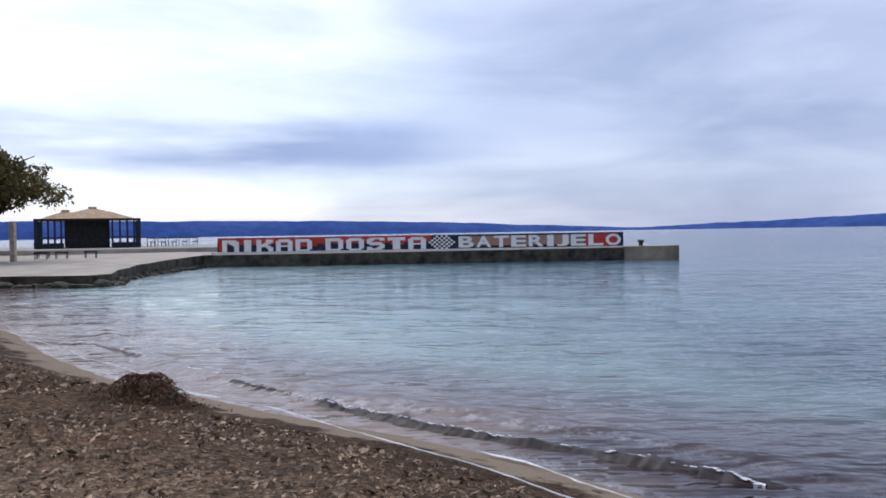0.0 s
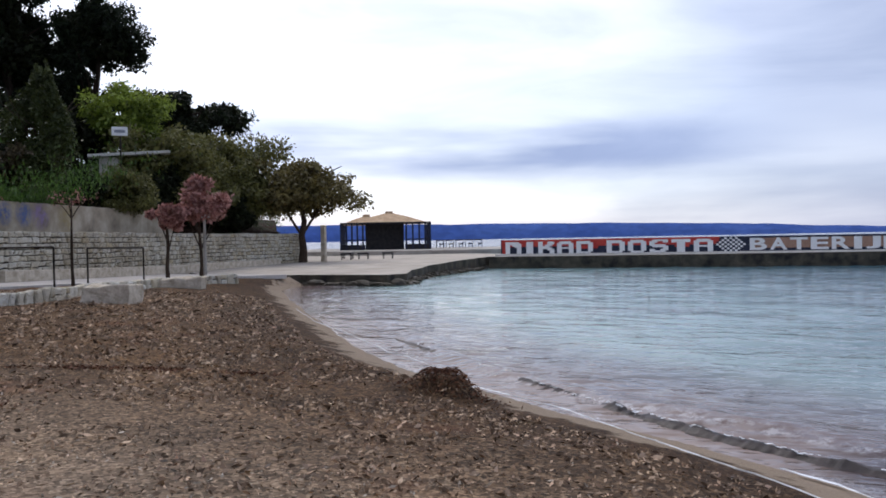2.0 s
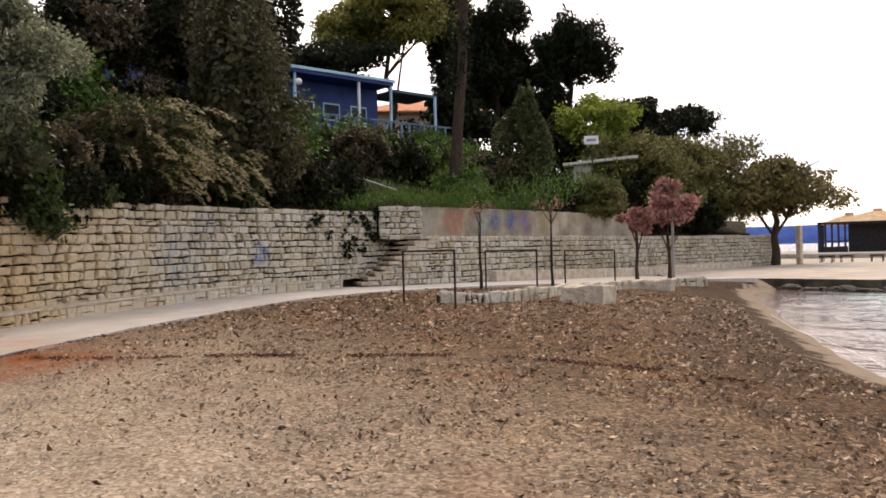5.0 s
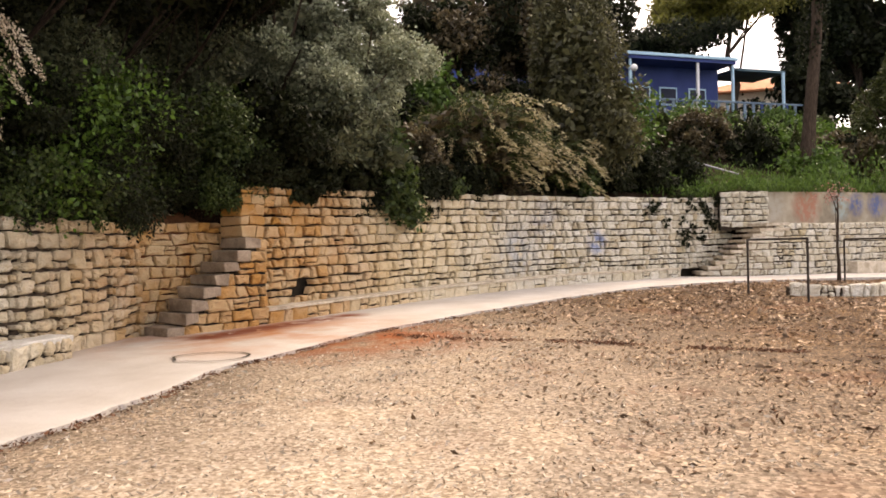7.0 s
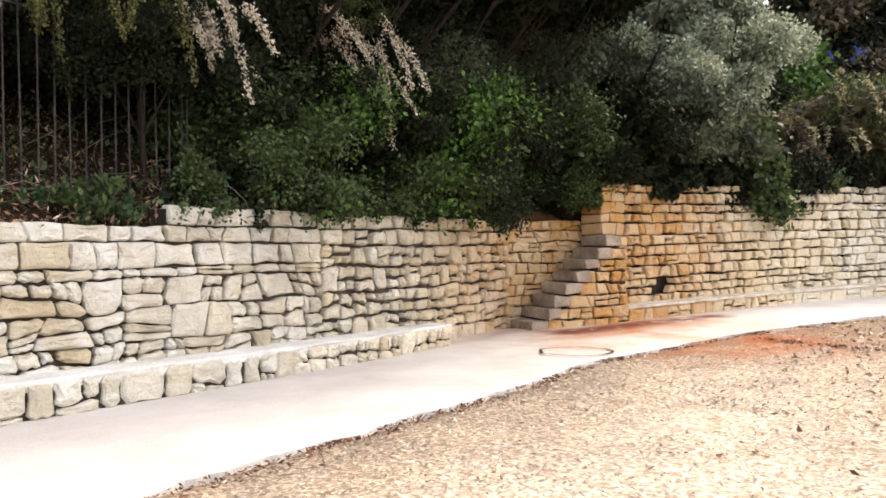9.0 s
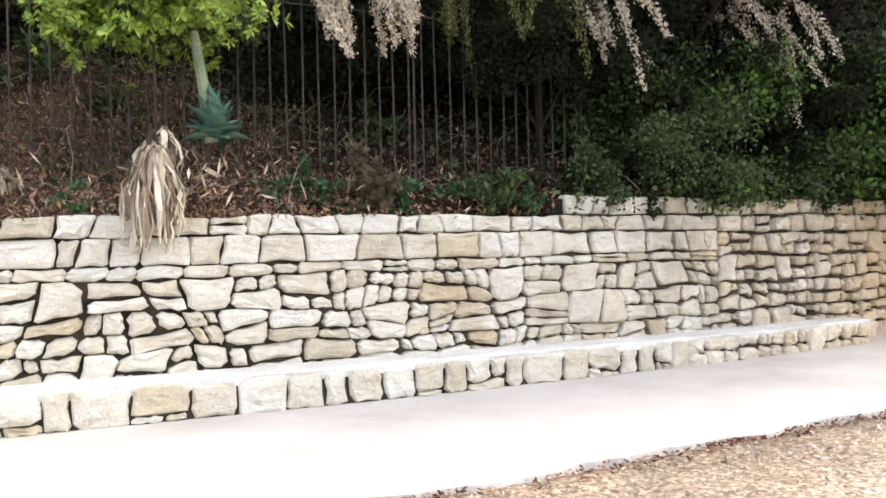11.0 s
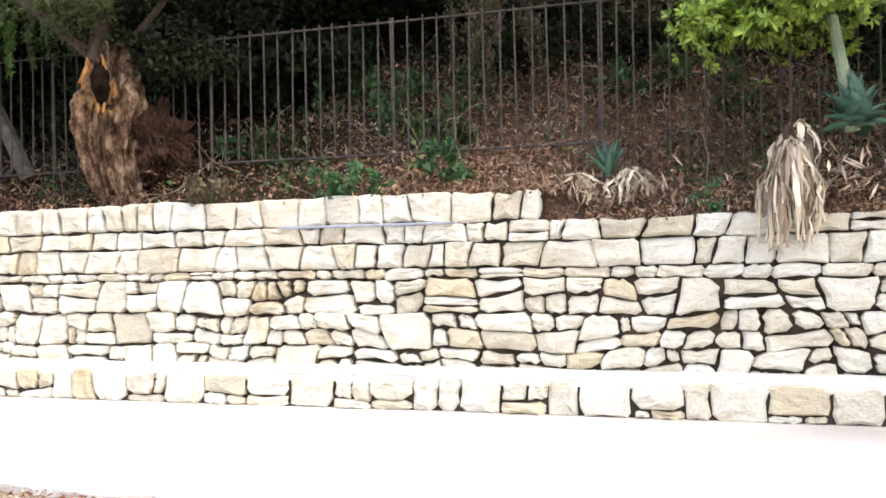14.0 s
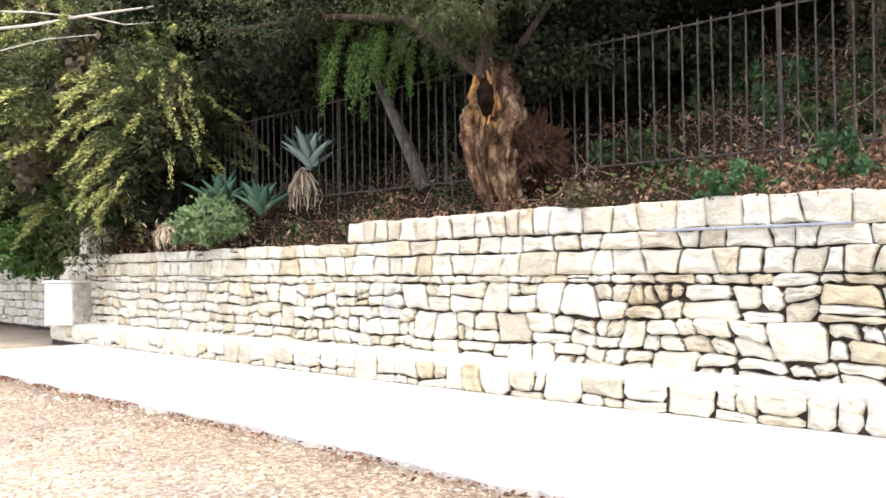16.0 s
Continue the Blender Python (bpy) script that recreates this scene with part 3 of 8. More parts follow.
# foot of the second wall's seat, from the first steps to the far steps
SEAT_B = Line([(-15.45, -1.45), (-16.75, 0.32), (-18.8, 2.45), (-21.6, 5.75), (-24.2, 9.9), (-25.5, 13.7), (-26.6, 17.2), (-27.1, 19.2)], flip=True)
# the third wall, from the far steps to the tree by the quay
WALL_C = Line([(-25.7, 14.7), (-25.0, 17.5), (-25.6, 22.0), (-27.2, 28.0), (-28.7, 34.0), (-29.9, 40.0), (-30.4, 48.4)], flip=True)
EDGE = Line([(12.5, -14.0), (9.05, -11.6), (4.8, -9.0), (2.4, -7.5), (0.6, -6.35), (-1.8, -5.2), (-4.1, -3.8), (-5.66, -3.0), (-7.4, -2.2), (-9.2, -1.3), (-11.5, -0.4),
             (-12.6, 0.45), (-14.7, 2.2), (-17.9, 5.9), (-20.9, 9.9), (-22.0, 13.0), (-21.9, 16.5), (-21.4, 20.5), (-21.2, 24.5), (-21.2, 28.3), (-20.9, 32.0)])
SHORE = np.array([(-90, 112), (-50, 82), (-34, 62), (-23, 42), (-20.9, 32.5), (-19.4, 29.0), (-11.9, 19.2), (-7.3, 13.4), (-5.5, 11.5), (-4.0, 10.4), (-2.4, 9.1), (-1.0, 8.15), (0.35, 7.1),
                  (1.2, 6.1), (4, 3), (10, -4), (18, -14), (60, -60), (300, -300)], float)
SEA = -0.5


def path_z(x, y):
    """The path climbs gently from the near wall to the far steps, then drops to the quay."""
    w = np.interp(y, [-20, -3, 0.3, 2.4, 5.8, 10.0, 13.8, 18, 22, 28, 33], [-0.05, -0.05, 0.0, 0.08, 0.17, 0.25, 0.30, 0.30, 0.24, 0.12, 0.0])
    return w


def to_line(pts, x, y):
    """Distance from places to a polyline, and on which side they lie (+: left of it)."""
    best = np.full(x.shape, 1e9)
    side = np.ones(x.shape)
    for a, b in zip(pts[:-1], pts[1:]):
        d = b - a
        t = np.clip(((x - a[0]) * d[0] + (y - a[1]) * d[1]) / (d @ d), 0, 1)
        q = np.hypot(x - a[0] - t * d[0], y - a[1] - t * d[1])
        c = d[0] * (y - a[1]) - d[1] * (x - a[0])
        side = np.where(q < best - 1e-9, np.sign(c), side)
        best = np.minimum(best, q)
    return best, side


EDGE_PTS = EDGE.p[::6]


def ground_z(x, y):
    x, y = np.asarray(x, float), np.asarray(y, float)
    dw, sw = to_line(SHORE, x, y)
    d = np.where(sw < 0, dw, -dw)                       # + on land
    dp, sp = to_line(EDGE_PTS, x, y)
    prof = np.interp(d, [-900, -60, -25, -8, -3, 0, 0.8, 2.2, 5, 9], [-9, -6, -3.2, -1.35, -0.80, SEA, -0.36, -0.16, -0.03, 0.0])
    pz = path_z(x, y)
    w = np.clip(d / (d + dp + 1e-6), 0, 1) ** 1.5
    land = prof * (1 - w) + (pz - 0.012) * w
    z = np.where(d > 0, land, prof)
    inside = (sp > 0) & (d > 0) & (dp < 60)
    z = np.where(inside, pz - 0.10, z)
    # heap of seaweed by the water, with a low ridge running from it along the shore
    z = z + 0.20 * np.exp(-(((x + 3.70) / 0.36) ** 4 + ((y - 8.75) / 0.30) ** 4)) + 0.09 * np.exp(-(((x + 3.55) / 0.16) ** 2 + ((y - 8.7) / 0.16) ** 2)) + 0.06 * np.exp(-(((x + 4.0) / 0.14) ** 2 + ((y - 8.9) / 0.15) ** 2))
    z = z + 0.10 * np.exp(-((d - 1.25) / 0.4) ** 2) * np.clip((-x - 3.2) / 1.5, 0, 1) * np.clip((14 + x) / 4.0, 0, 1)
    return z, d, dp


def ground_sheet():
    rad = np.concatenate([np.linspace(0.3, 14, 120), np.geomspace(14.3, 60, 70), np.geomspace(64, 4500, 26)])
    ang = np.linspace(0, 2 * np.pi, 361)[:-1]
    R_, A_ = np.meshgrid(rad, ang, indexing="ij")
    x, y = -np.sin(A_) * R_, np.cos(A_) * R_
    z, d, dp = ground_z(x, y)
    near = (R_ < 30) & (d > 0.2)
    bump = np.zeros_like(z)
    for i in range(x.shape[0]):
        if rad[i] > 30:
            break
        for j in range(x.shape[1]):
            if near[i, j]:
                v = Vector((x[i, j], y[i, j], 0.0))
                bump[i, j] = 0.035 * noise.noise(v * 0.8) + 0.018 * noise.noise(v * 3.1) + (0.010 * noise.noise(v * 9.0) if rad[i] < 14 else 0)
    z = z + bump * np.clip(d / 1.5, 0, 1) * np.clip(dp / 0.5, 0.25, 1)
    n0, n1 = x.shape
    verts = np.stack([x, y, z], -1).reshape(-1, 3)
    i, j = np.meshgrid(np.arange(n0 - 1), np.arange(n1), indexing="ij")
    j2 = (j + 1) % n1
    faces = np.stack([i * n1 + j, i * n1 + j2, (i + 1) * n1 + j2, (i + 1) * n1 + j], -1).reshape(-1, 4)
    verts = np.vstack([verts, [[0, 0, float(z[0].mean())]]])
    c = len(verts) - 1
    fan = [(c, (k + 1) % n1, k) for k in range(n1)]
    ob = link_mesh("ground", verts, [tuple(f[::-1]) for f in faces.tolist()] + [f[::-1] for f in fan], BEACH, True)
    tagged(ob, "brown beach littered with dry seaweed and sand", "beach", kind="structure")
    at = ob.data.color_attributes.new("shore", "FLOAT_COLOR", "POINT")
    yaw = np.degrees(np.arctan2(-verts[:, 0], verts[:, 1]))
    dd = np.append(d.ravel(), 8.0)
    pp = np.append(dp.ravel(), 5.0)
    col = np.ones((len(verts), 4))
    col[:, 0] = np.clip((dd - 0.05) / 1.25, 0, 1)
    col[:, 1] = np.clip(1.55 - pp / 8.0, 0, 1) * np.clip((8.5 - verts[:, 1]) / 8, 0.0, 1) * np.clip(0.45 + pp / 4.0, 0, 1)
    col[:, 2] = np.clip(1 - (dd - 0.5) / 3.0, 0, 1)
    at.data.foreach_set("color", col.astype(np.float32).ravel())
    return ob


ground_sheet()


def sea_sheet():
    rad = np.concatenate([np.linspace(3.0, 22, 110), np.geomspace(22.5, 90, 70), np.geomspace(95, 4600, 30)])
    ang = np.radians(np.linspace(-140, 62, 300))
    R_, A_ = np.meshgrid(rad, ang, indexing="ij")
    x, y = -np.sin(A_) * R_, np.cos(A_) * R_
    gz, d, _ = ground_z(x, y)
    swell = np.zeros_like(x)
    for i in range(x.shape[0]):
        if rad[i] > 80:
            break
        for j in range(x.shape[1]):
            if d[i, j] < 0.6:
                v = Vector((x[i, j] * 0.35 + y[i, j] * 0.1, y[i, j] * 0.8, 0.0))
                swell[i, j] = 0.030 * noise.noise(v) + 0.020 * noise.noise(v * 2.7)
    lip = 0.085 * np.exp(-((d + 1.25 + 0.35 * np.sin(x * 0.55)) / 0.22) ** 2) * np.clip(1.4 - np.abs(x + 3.5) / 5.5, 0, 1)
    z = SEA + swell * np.clip(-d / 1.5, 0.15, 1) + lip
    keep = (d < 1.2)
    n0, n1 = x.shape
    verts = np.stack([x, y, z], -1).reshape(-1, 3)
    faces = []
    for i in range(n0 - 1):
        for j in range(n1 - 1):
            if keep[i, j] or keep[i + 1, j] or keep[i, j + 1]:
                faces.append((i * n1 + j, (i + 1) * n1 + j, (i + 1) * n1 + j + 1, i * n1 + j + 1))
    ob = link_mesh("water", verts, faces, WATER, True)
    tagged(ob, "calm turquoise sea with small ripples", "sea", kind="structure")
    at = ob.data.color_attributes.new("depth", "FLOAT_COLOR", "POINT")
    col = np.ones((len(verts), 4))
    out = np.clip(-d.ravel(), 0, 400)
    col[:, 0] = np.interp(out, [0, 1.5, 4, 9, 22, 60, 400], [0, 0.06, 0.17, 0.36, 0.62, 0.86, 1.0])
    wig = d.ravel() + 0.12 * np.sin(x.ravel() * 2.1) + 0.08 * np.sin(x.ravel() * 5.3)
    col[:, 1] = 0.35 * np.clip(1.0 - np.abs(wig - 0.02) / 0.16, 0, 1) + 0.45 * np.exp(-((d.ravel() + 1.05 + 0.35 * np.sin(x.ravel() * 0.55)) / 0.10) ** 2) * np.clip(1.2 - np.abs(x.ravel() + 1.0) / 4.0, 0, 1)
    col[:, 1] = np.clip(col[:, 1], 0, 1)
    at.data.foreach_set("color", col.astype(np.float32).ravel())


sea_sheet()


def foam_line(points, width, seed, label, bias=0.25):
    """A thin uneven strip of foam left by the water's edge."""
    line = Line(points)
    verts, faces, n = [], [], int(line.length / 0.05)
    for i in range(n + 1):
        s = line.length * i / n
        v = Vector((s * 1.3, seed, 0))
        w = width * max(0.02, bias + 2.0 * noise.noise(v) + 1.4 * noise.noise(v * 4.0)) * min(1.0, 6 * i / n + 0.1, 6 * (n - i) / n + 0.1)
        sh = 0.10 * noise.noise(v * 0.8 + Vector((0, 9, 0))) + 0.03 * noise.noise(v * 5.0)
        for o, z in ((sh - w, 0.0), (sh, 0.012), (sh + w * 0.7, 0.0)):
            p = line.place(s, o, 0)
            g = max(float(ground_z(p.x, p.y)[0]) + 0.012, SEA + 0.022)
            verts.append((p.x, p.y, g + z + 0.012))
    for i in range(n):
        for k in (0, 1):
            faces.append((i * 3 + k, i * 3 + k + 1, i * 3 + k + 4, i * 3 + k + 3))
    tagged(link_mesh("foam", verts, faces, FOAM, True), label, "foam", kind="stuff")


foam_line([(-13.2, 20.6), (-10.82, 17.71), (-8.91, 15.69), (-6.69, 13.29), (-5.06, 11.72), (-3.77, 10.23), (-2.34, 9.16), (-1.35, 7.83), (-0.48, 6.97), (0.12, 6.16), (1.2, 4.9)], 0.010, 1.0, "thin white foam line along the water's edge")
CREST = Line([(-8.87, 16.74), (-5.66, 13.30), (-3.82, 11.32), (-2.24, 9.86), (-0.96, 8.70), (0.01, 8.00), (0.81, 7.50), (1.65, 6.87), (2.6, 6.2)])


def wave_height(s):
    """The wave swells and sinks along its crest and dies out at both ends."""
    v = Vector((s * 1.3, 3, 1))
    return 0.03 * noise.noise(v) + 0.03 * noise.noise(v * 3.5) + 0.02 * noise.noise(v * 11.0) - 0.09 * max(0.0, 1 - s / 3.5, 1 - (CREST.length - s) / 1.0)


wave_v, wave_f = sweep(CREST, 0.0, CREST.length, [(-0.20, SEA - 0.05), (-0.10, SEA + 0.002), (-0.035, SEA + 0.036), (0.0, SEA + 0.043), (0.035, SEA + 0.036), (0.10, SEA + 0.002), (0.20, SEA - 0.05)], 0.03, wave_height, 0.07)
tagged(link_mesh("water_wave", wave_v, wave_f, WAVE, True), "low brown wave rolling towards the beach", "wave", kind="structure")
foam_v, foam_f = [], []
for s in np.linspace(3.5, CREST.length - 0.6, 420):
    v = Vector((s * 1.1, 11.0, 0))
    w = 0.035 * (noise.noise(v) + 1.1 * noise.noise(v * 6.0) + 0.6 * noise.noise(v * 17.0) - 0.05 + 0.02 * (s - 6.0))
    if w < 0.004:
        continue
    i = len(foam_v)
    for o in (-w, 0.0, w):
        for q in (s - 0.017, s + 0.017):
            foam_v.append(CREST.place(q, o + 0.03 * noise.noise(v * 3.0), SEA + 0.062 + wave_height(s) - abs(o) * 0.4))
    foam_f += [(i, i + 1, i + 3, i + 2), (i + 2, i + 3, i + 5, i + 4)]
tagged(link_mesh("foam", foam_v, foam_f, FOAM, True), "thin broken foam on the crest of a small wave", "foam", kind="stuff")
foam_line([(-0.15, 7.4), (0.28, 6.94), (0.57, 6.58), (0.83, 6.2), (1.3, 5.6)], 0.022, 5.0, "thin white foam streak in the shallows")


# ---- far hills over the water ----
def far_hills(name, yaw0, yaw1, dist, heights, label):
    """A long ridge; heights in metres at even steps of yaw."""
    n = 160
    verts, faces = [], []
    for i in range(n):
        t = i / (n - 1)
        a = radians(yaw0 + (yaw1 - yaw0) * t)
        h = np.interp(t * (len(heights) - 1), range(len(heights)), heights)
        h += dist * 0.0011 * noise.noise(Vector((i * 0.21, dist, 0))) + dist * 0.0004 * noise.noise(Vector((i * 0.9, dist, 2)))
        h = max(h, 2.0)
        for r, z in ((dist, SEA - 3), (dist + 30, SEA + 0.3 * h), (dist + 120, h), (dist + 300, 0.5 * h), (dist + 400, SEA - 3)):
            verts.append((-math.sin(a) * r, math.cos(a) * r, z))
    for i in range(n - 1):
        for k in range(4):
            faces.append((i * 5 + k, (i + 1) * 5 + k, (i + 1) * 5 + k + 1, i * 5 + k + 1))
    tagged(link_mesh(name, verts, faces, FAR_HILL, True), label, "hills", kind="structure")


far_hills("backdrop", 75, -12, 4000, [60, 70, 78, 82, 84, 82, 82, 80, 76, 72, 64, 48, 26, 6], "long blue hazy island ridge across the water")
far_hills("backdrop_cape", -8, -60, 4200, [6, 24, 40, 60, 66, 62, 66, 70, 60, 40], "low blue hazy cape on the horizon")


# ---- path and quay ----
def path_strip():
    n = 1000
    verts, faces = [], []
    for i in range(n):
        s = EDGE.length * i / (n - 1)
        p, nn = EDGE.at(s), EDGE.normal(s)
        rag = 0.10 * noise.noise(Vector((s * 0.9, 1, 0))) + 0.07 * noise.noise(Vector((s * 2.3, 2, 0))) + 0.035 * noise.noise(Vector((s * 9.0, 3, 0)))
        inland = nn
        q0 = p - inland * rag
        # inner side: the foot of the wall, found along the inland way
        best = min(
            (np.hypot(*(c.p[:, :2] - p).T).min() for c in (SEAT_A, SEAT_B, WALL_C)))
        q1 = p + inland * (best + 0.7)
        for q, dz in ((q0, -0.16), (q0, 0.022), (q0 + inland * 0.05, 0.03), ((q0 + q1) / 2, 0.03), (q1, 0.02)):
            verts.append((q[0], q[1], float(path_z(p[0], p[1])) + dz))
    for i in range(n - 1):
        for k in range(4):
            faces.append((i * 5 + k, (i + 1) * 5 + k, (i + 1) * 5 + k + 1, i * 5 + k + 1))
    tagged(link_mesh("path", verts, faces, PAVING), "pale sandy concrete path with a ragged edge", "path", kind="structure")


EDGE.sign = 1.0
path_strip()
# round patch of newer concrete in the path, with an open dark joint
ring_v, ring_f, cov = [], [], Vector((-12.4, -0.60, 0.028))
for i in range(40):
    q = 2 * math.pi * i / 40
    for r in (0.50, 0.54):
        w = r + 0.05 * noise.noise(Vector((math.cos(q) * 2, math.sin(q) * 2, r)))
        ring_v.append(cov + Vector((math.cos(q) * w, math.sin(q) * w, 0.004)))
ring_f = [(2 * i, 2 * i + 1, (2 * i + 3) % 80, (2 * i + 2) % 80) for i in range(40)]
tagged(link_mesh("joint", [v + Vector((0, 0, 0.012)) for v in ring_v], ring_f, MORTAR), "dark round joint of a patched cover in the path", "path joint", kind="structure")


def slab(name, top, bottom, mat_top, mat_side, label, category):
    """A solid from a ring of (x, y, z) down to a level."""
    n = len(top)
    verts = list(top) + [(x, y, bottom) for x, y, _ in top]
    faces = [tuple(range(n))]
    for i in range(n):
        j = (i + 1) % n
        faces.append((i, i + n, j + n, j))
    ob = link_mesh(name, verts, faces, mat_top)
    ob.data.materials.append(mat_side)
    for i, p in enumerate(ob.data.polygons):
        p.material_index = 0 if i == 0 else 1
    bm = bmesh.new()
    bm.from_mesh(ob.data)
    bmesh.ops.recalc_face_normals(bm, faces=bm.faces)
    bmesh.ops.subdivide_edges(bm, edges=[e for e in bm.edges if abs(e.verts[0].co.z - e.verts[1].co.z) < 0.4 and e.calc_length() > 3], cuts=6)
    for v in bm.verts:
        if v.co.z > bottom + 0.5:
            v.co.x += 0.22 * noise.noise(v.co * 0.9)
            v.co.y += 0.22 * noise.noise(v.co * 0.9 + Vector((9, 0, 0)))
    bm.to_mesh(ob.data)
    bm.free()
    return tagged(ob, label, category, kind="structure")


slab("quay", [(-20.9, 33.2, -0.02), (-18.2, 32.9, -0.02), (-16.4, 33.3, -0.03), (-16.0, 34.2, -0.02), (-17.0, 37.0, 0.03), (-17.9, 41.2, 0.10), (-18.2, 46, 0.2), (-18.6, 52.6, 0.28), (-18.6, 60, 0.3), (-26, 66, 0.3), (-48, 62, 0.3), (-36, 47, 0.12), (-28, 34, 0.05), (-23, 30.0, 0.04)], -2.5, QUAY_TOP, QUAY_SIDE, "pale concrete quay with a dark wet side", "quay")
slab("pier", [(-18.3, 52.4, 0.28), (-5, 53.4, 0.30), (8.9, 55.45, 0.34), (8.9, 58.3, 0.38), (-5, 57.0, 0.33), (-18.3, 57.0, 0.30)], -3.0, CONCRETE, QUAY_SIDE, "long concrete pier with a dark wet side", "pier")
# small dark rocks added where the slab has only a dark undercut
RQ = random.Random(64)
SHELF = Line([(-20.6, 33.0), (-18.2, 32.75), (-16.3, 33.1), (-15.85, 34.2), (-16.85, 37.0), (-17.75, 41.2), (-18.05, 46), (-18.4, 52.2)])
for i in range(58):
    q = SHELF.at(SHELF.length * (i + RQ.uniform(0.2, 0.8)) / 58)
    w, h = RQ.uniform(0.18, 0.42), RQ.uniform(0.12, 0.26)
    bm = bmesh.new()
    bmesh.ops.create_icosphere(bm, subdivisions=2, radius=1.0)
    for v in bm.verts:
        d = v.co.normalized()
        v.co = Vector((d.x * w, d.y * w * 0.7, d.z * h)) * (1 + 0.45 * noise.noise(d * 1.7 + Vector((i * 3.1, 0, 0)))) + Vector((q[0] + RQ.uniform(-0.15, 0.2), q[1], SEA + 0.02))
    rock = tagged(new("shore_rock"), "dark wet weed-covered rock added in place of the quay's undercut", "rock", "rocks along the quay")
    part("rock", bm, QUAY_SIDE, rock)
slab("pier_head", [(8.95, 55.35, 0.38), (12.5, 55.7, 0.42), (12.7, 58.6, 0.42), (8.95, 58.4, 0.40)], -3.0, CONCRETE, RENDER_WALL, "lighter concrete head of the pier", "pier")
slab("terrace_platform", [(-22, 66, 0.62), (-20, 72, 0.62), (-26, 82, 0.66), (-46, 78, 0.70), (-50, 66, 0.70), (-42, 61, 0.66), (-32, 61.5, 0.62)], -3.0, CONCRETE, CONCRETE, "raised concrete terrace under the pavilion", "terrace")


# ---- masonry ----
def stone(line, ring, d, rng, back=-0.14):
    """One rough block: ring of (s, z) corners, front at depth d, its face chipped and uneven."""
    k = len(ring)
    cs, cz = sum(p[0] for p in ring) / k, sum(p[1] for p in ring) / k
    verts = []
    tilt_s, tilt_z = rng.uniform(-0.05, 0.05), rng.uniform(-0.06, 0.05)
    for inset, dep in ((0.0, back), (0.0, d - 0.030), (0.026, d - 0.004)):
        for s, z in ring:
            j = rng.uniform(-0.007, 0.007) if dep > back else 0
            ds, dz = s - cs, z - cz
            sf = 1 - min(inset * rng.uniform(0.5, 1.5) / max(0.03, math.hypot(ds, dz)), 0.36)
            verts.append(line.place(cs + ds * sf, dep + j + tilt_s * ds + tilt_z * dz, cz + dz * sf))
    for s, z in ring[::2]:
        f = rng.uniform(0.30, 0.62)
        verts.append(line.place(cs + (s - cs) * f, d + rng.uniform(-0.012, 0.022) + tilt_s * (s - cs) * f, cz + (z - cz) * f))
    faces = []
    for r in (0, 1):
        for i in range(k):
            j = (i + 1) % k
            faces.append((r * k + i, r * k + j, (r + 1) * k + j, (r + 1) * k + i))
    h = k // 2
    for i in range(h):
        a, b, c = 2 * k + 2 * i, 2 * k + 2 * i + 1, 2 * k + (2 * i + 2) % k
        faces += [(a, b, 3 * k + i), (b, c, 3 * k + (i + 1) % h, 3 * k + i)]
    faces.append(tuple(3 * k + i for i in range(h)))
    return verts, faces


def level(z, s, wav, key):
    """A course line that wanders about its height."""
    return z + wav * noise.noise(Vector((s * 1.7, key * 3.7, 0.5))) + wav * 0.5 * noise.noise(Vector((s * 4.1, key * 5.3, 1.5)))


def ring_of(quad, gap, rng, worn=0.05):
    """Twelve points round a four-cornered stone: worn corners, uneven edges, set in by the joint."""
    pts, c = [], Vector((sum(q[0] for q in quad) / 4, sum(q[1] for q in quad) / 4))
    q = [Vector(v) for v in quad]
    for i in range(4):
        a, b, e = q[i - 1], q[i], q[(i + 1) % 4]
        u, w = (a - b), (e - b)
        lu, lw = max(u.length, 1e-4), max(w.length, 1e-4)
        pts.append(b + u * min(rng.uniform(0.006, worn) / lu, 0.30))
        pts.append(b + w * min(rng.uniform(0.006, worn) / lw, 0.30))
        m = b + w * rng.uniform(0.38, 0.62)
        out = Vector((w.y, -w.x)) / lw
        pts.append(m + out * rng.uniform(-0.022, 0.014) * min(1.0, lw / 0.25))
    ring = []
    for v in pts:
        d = v - c
        n = max(d.length, 1e-4)
        ring.append(tuple(c + d * max(0.55, 1 - gap / n)))
    return ring


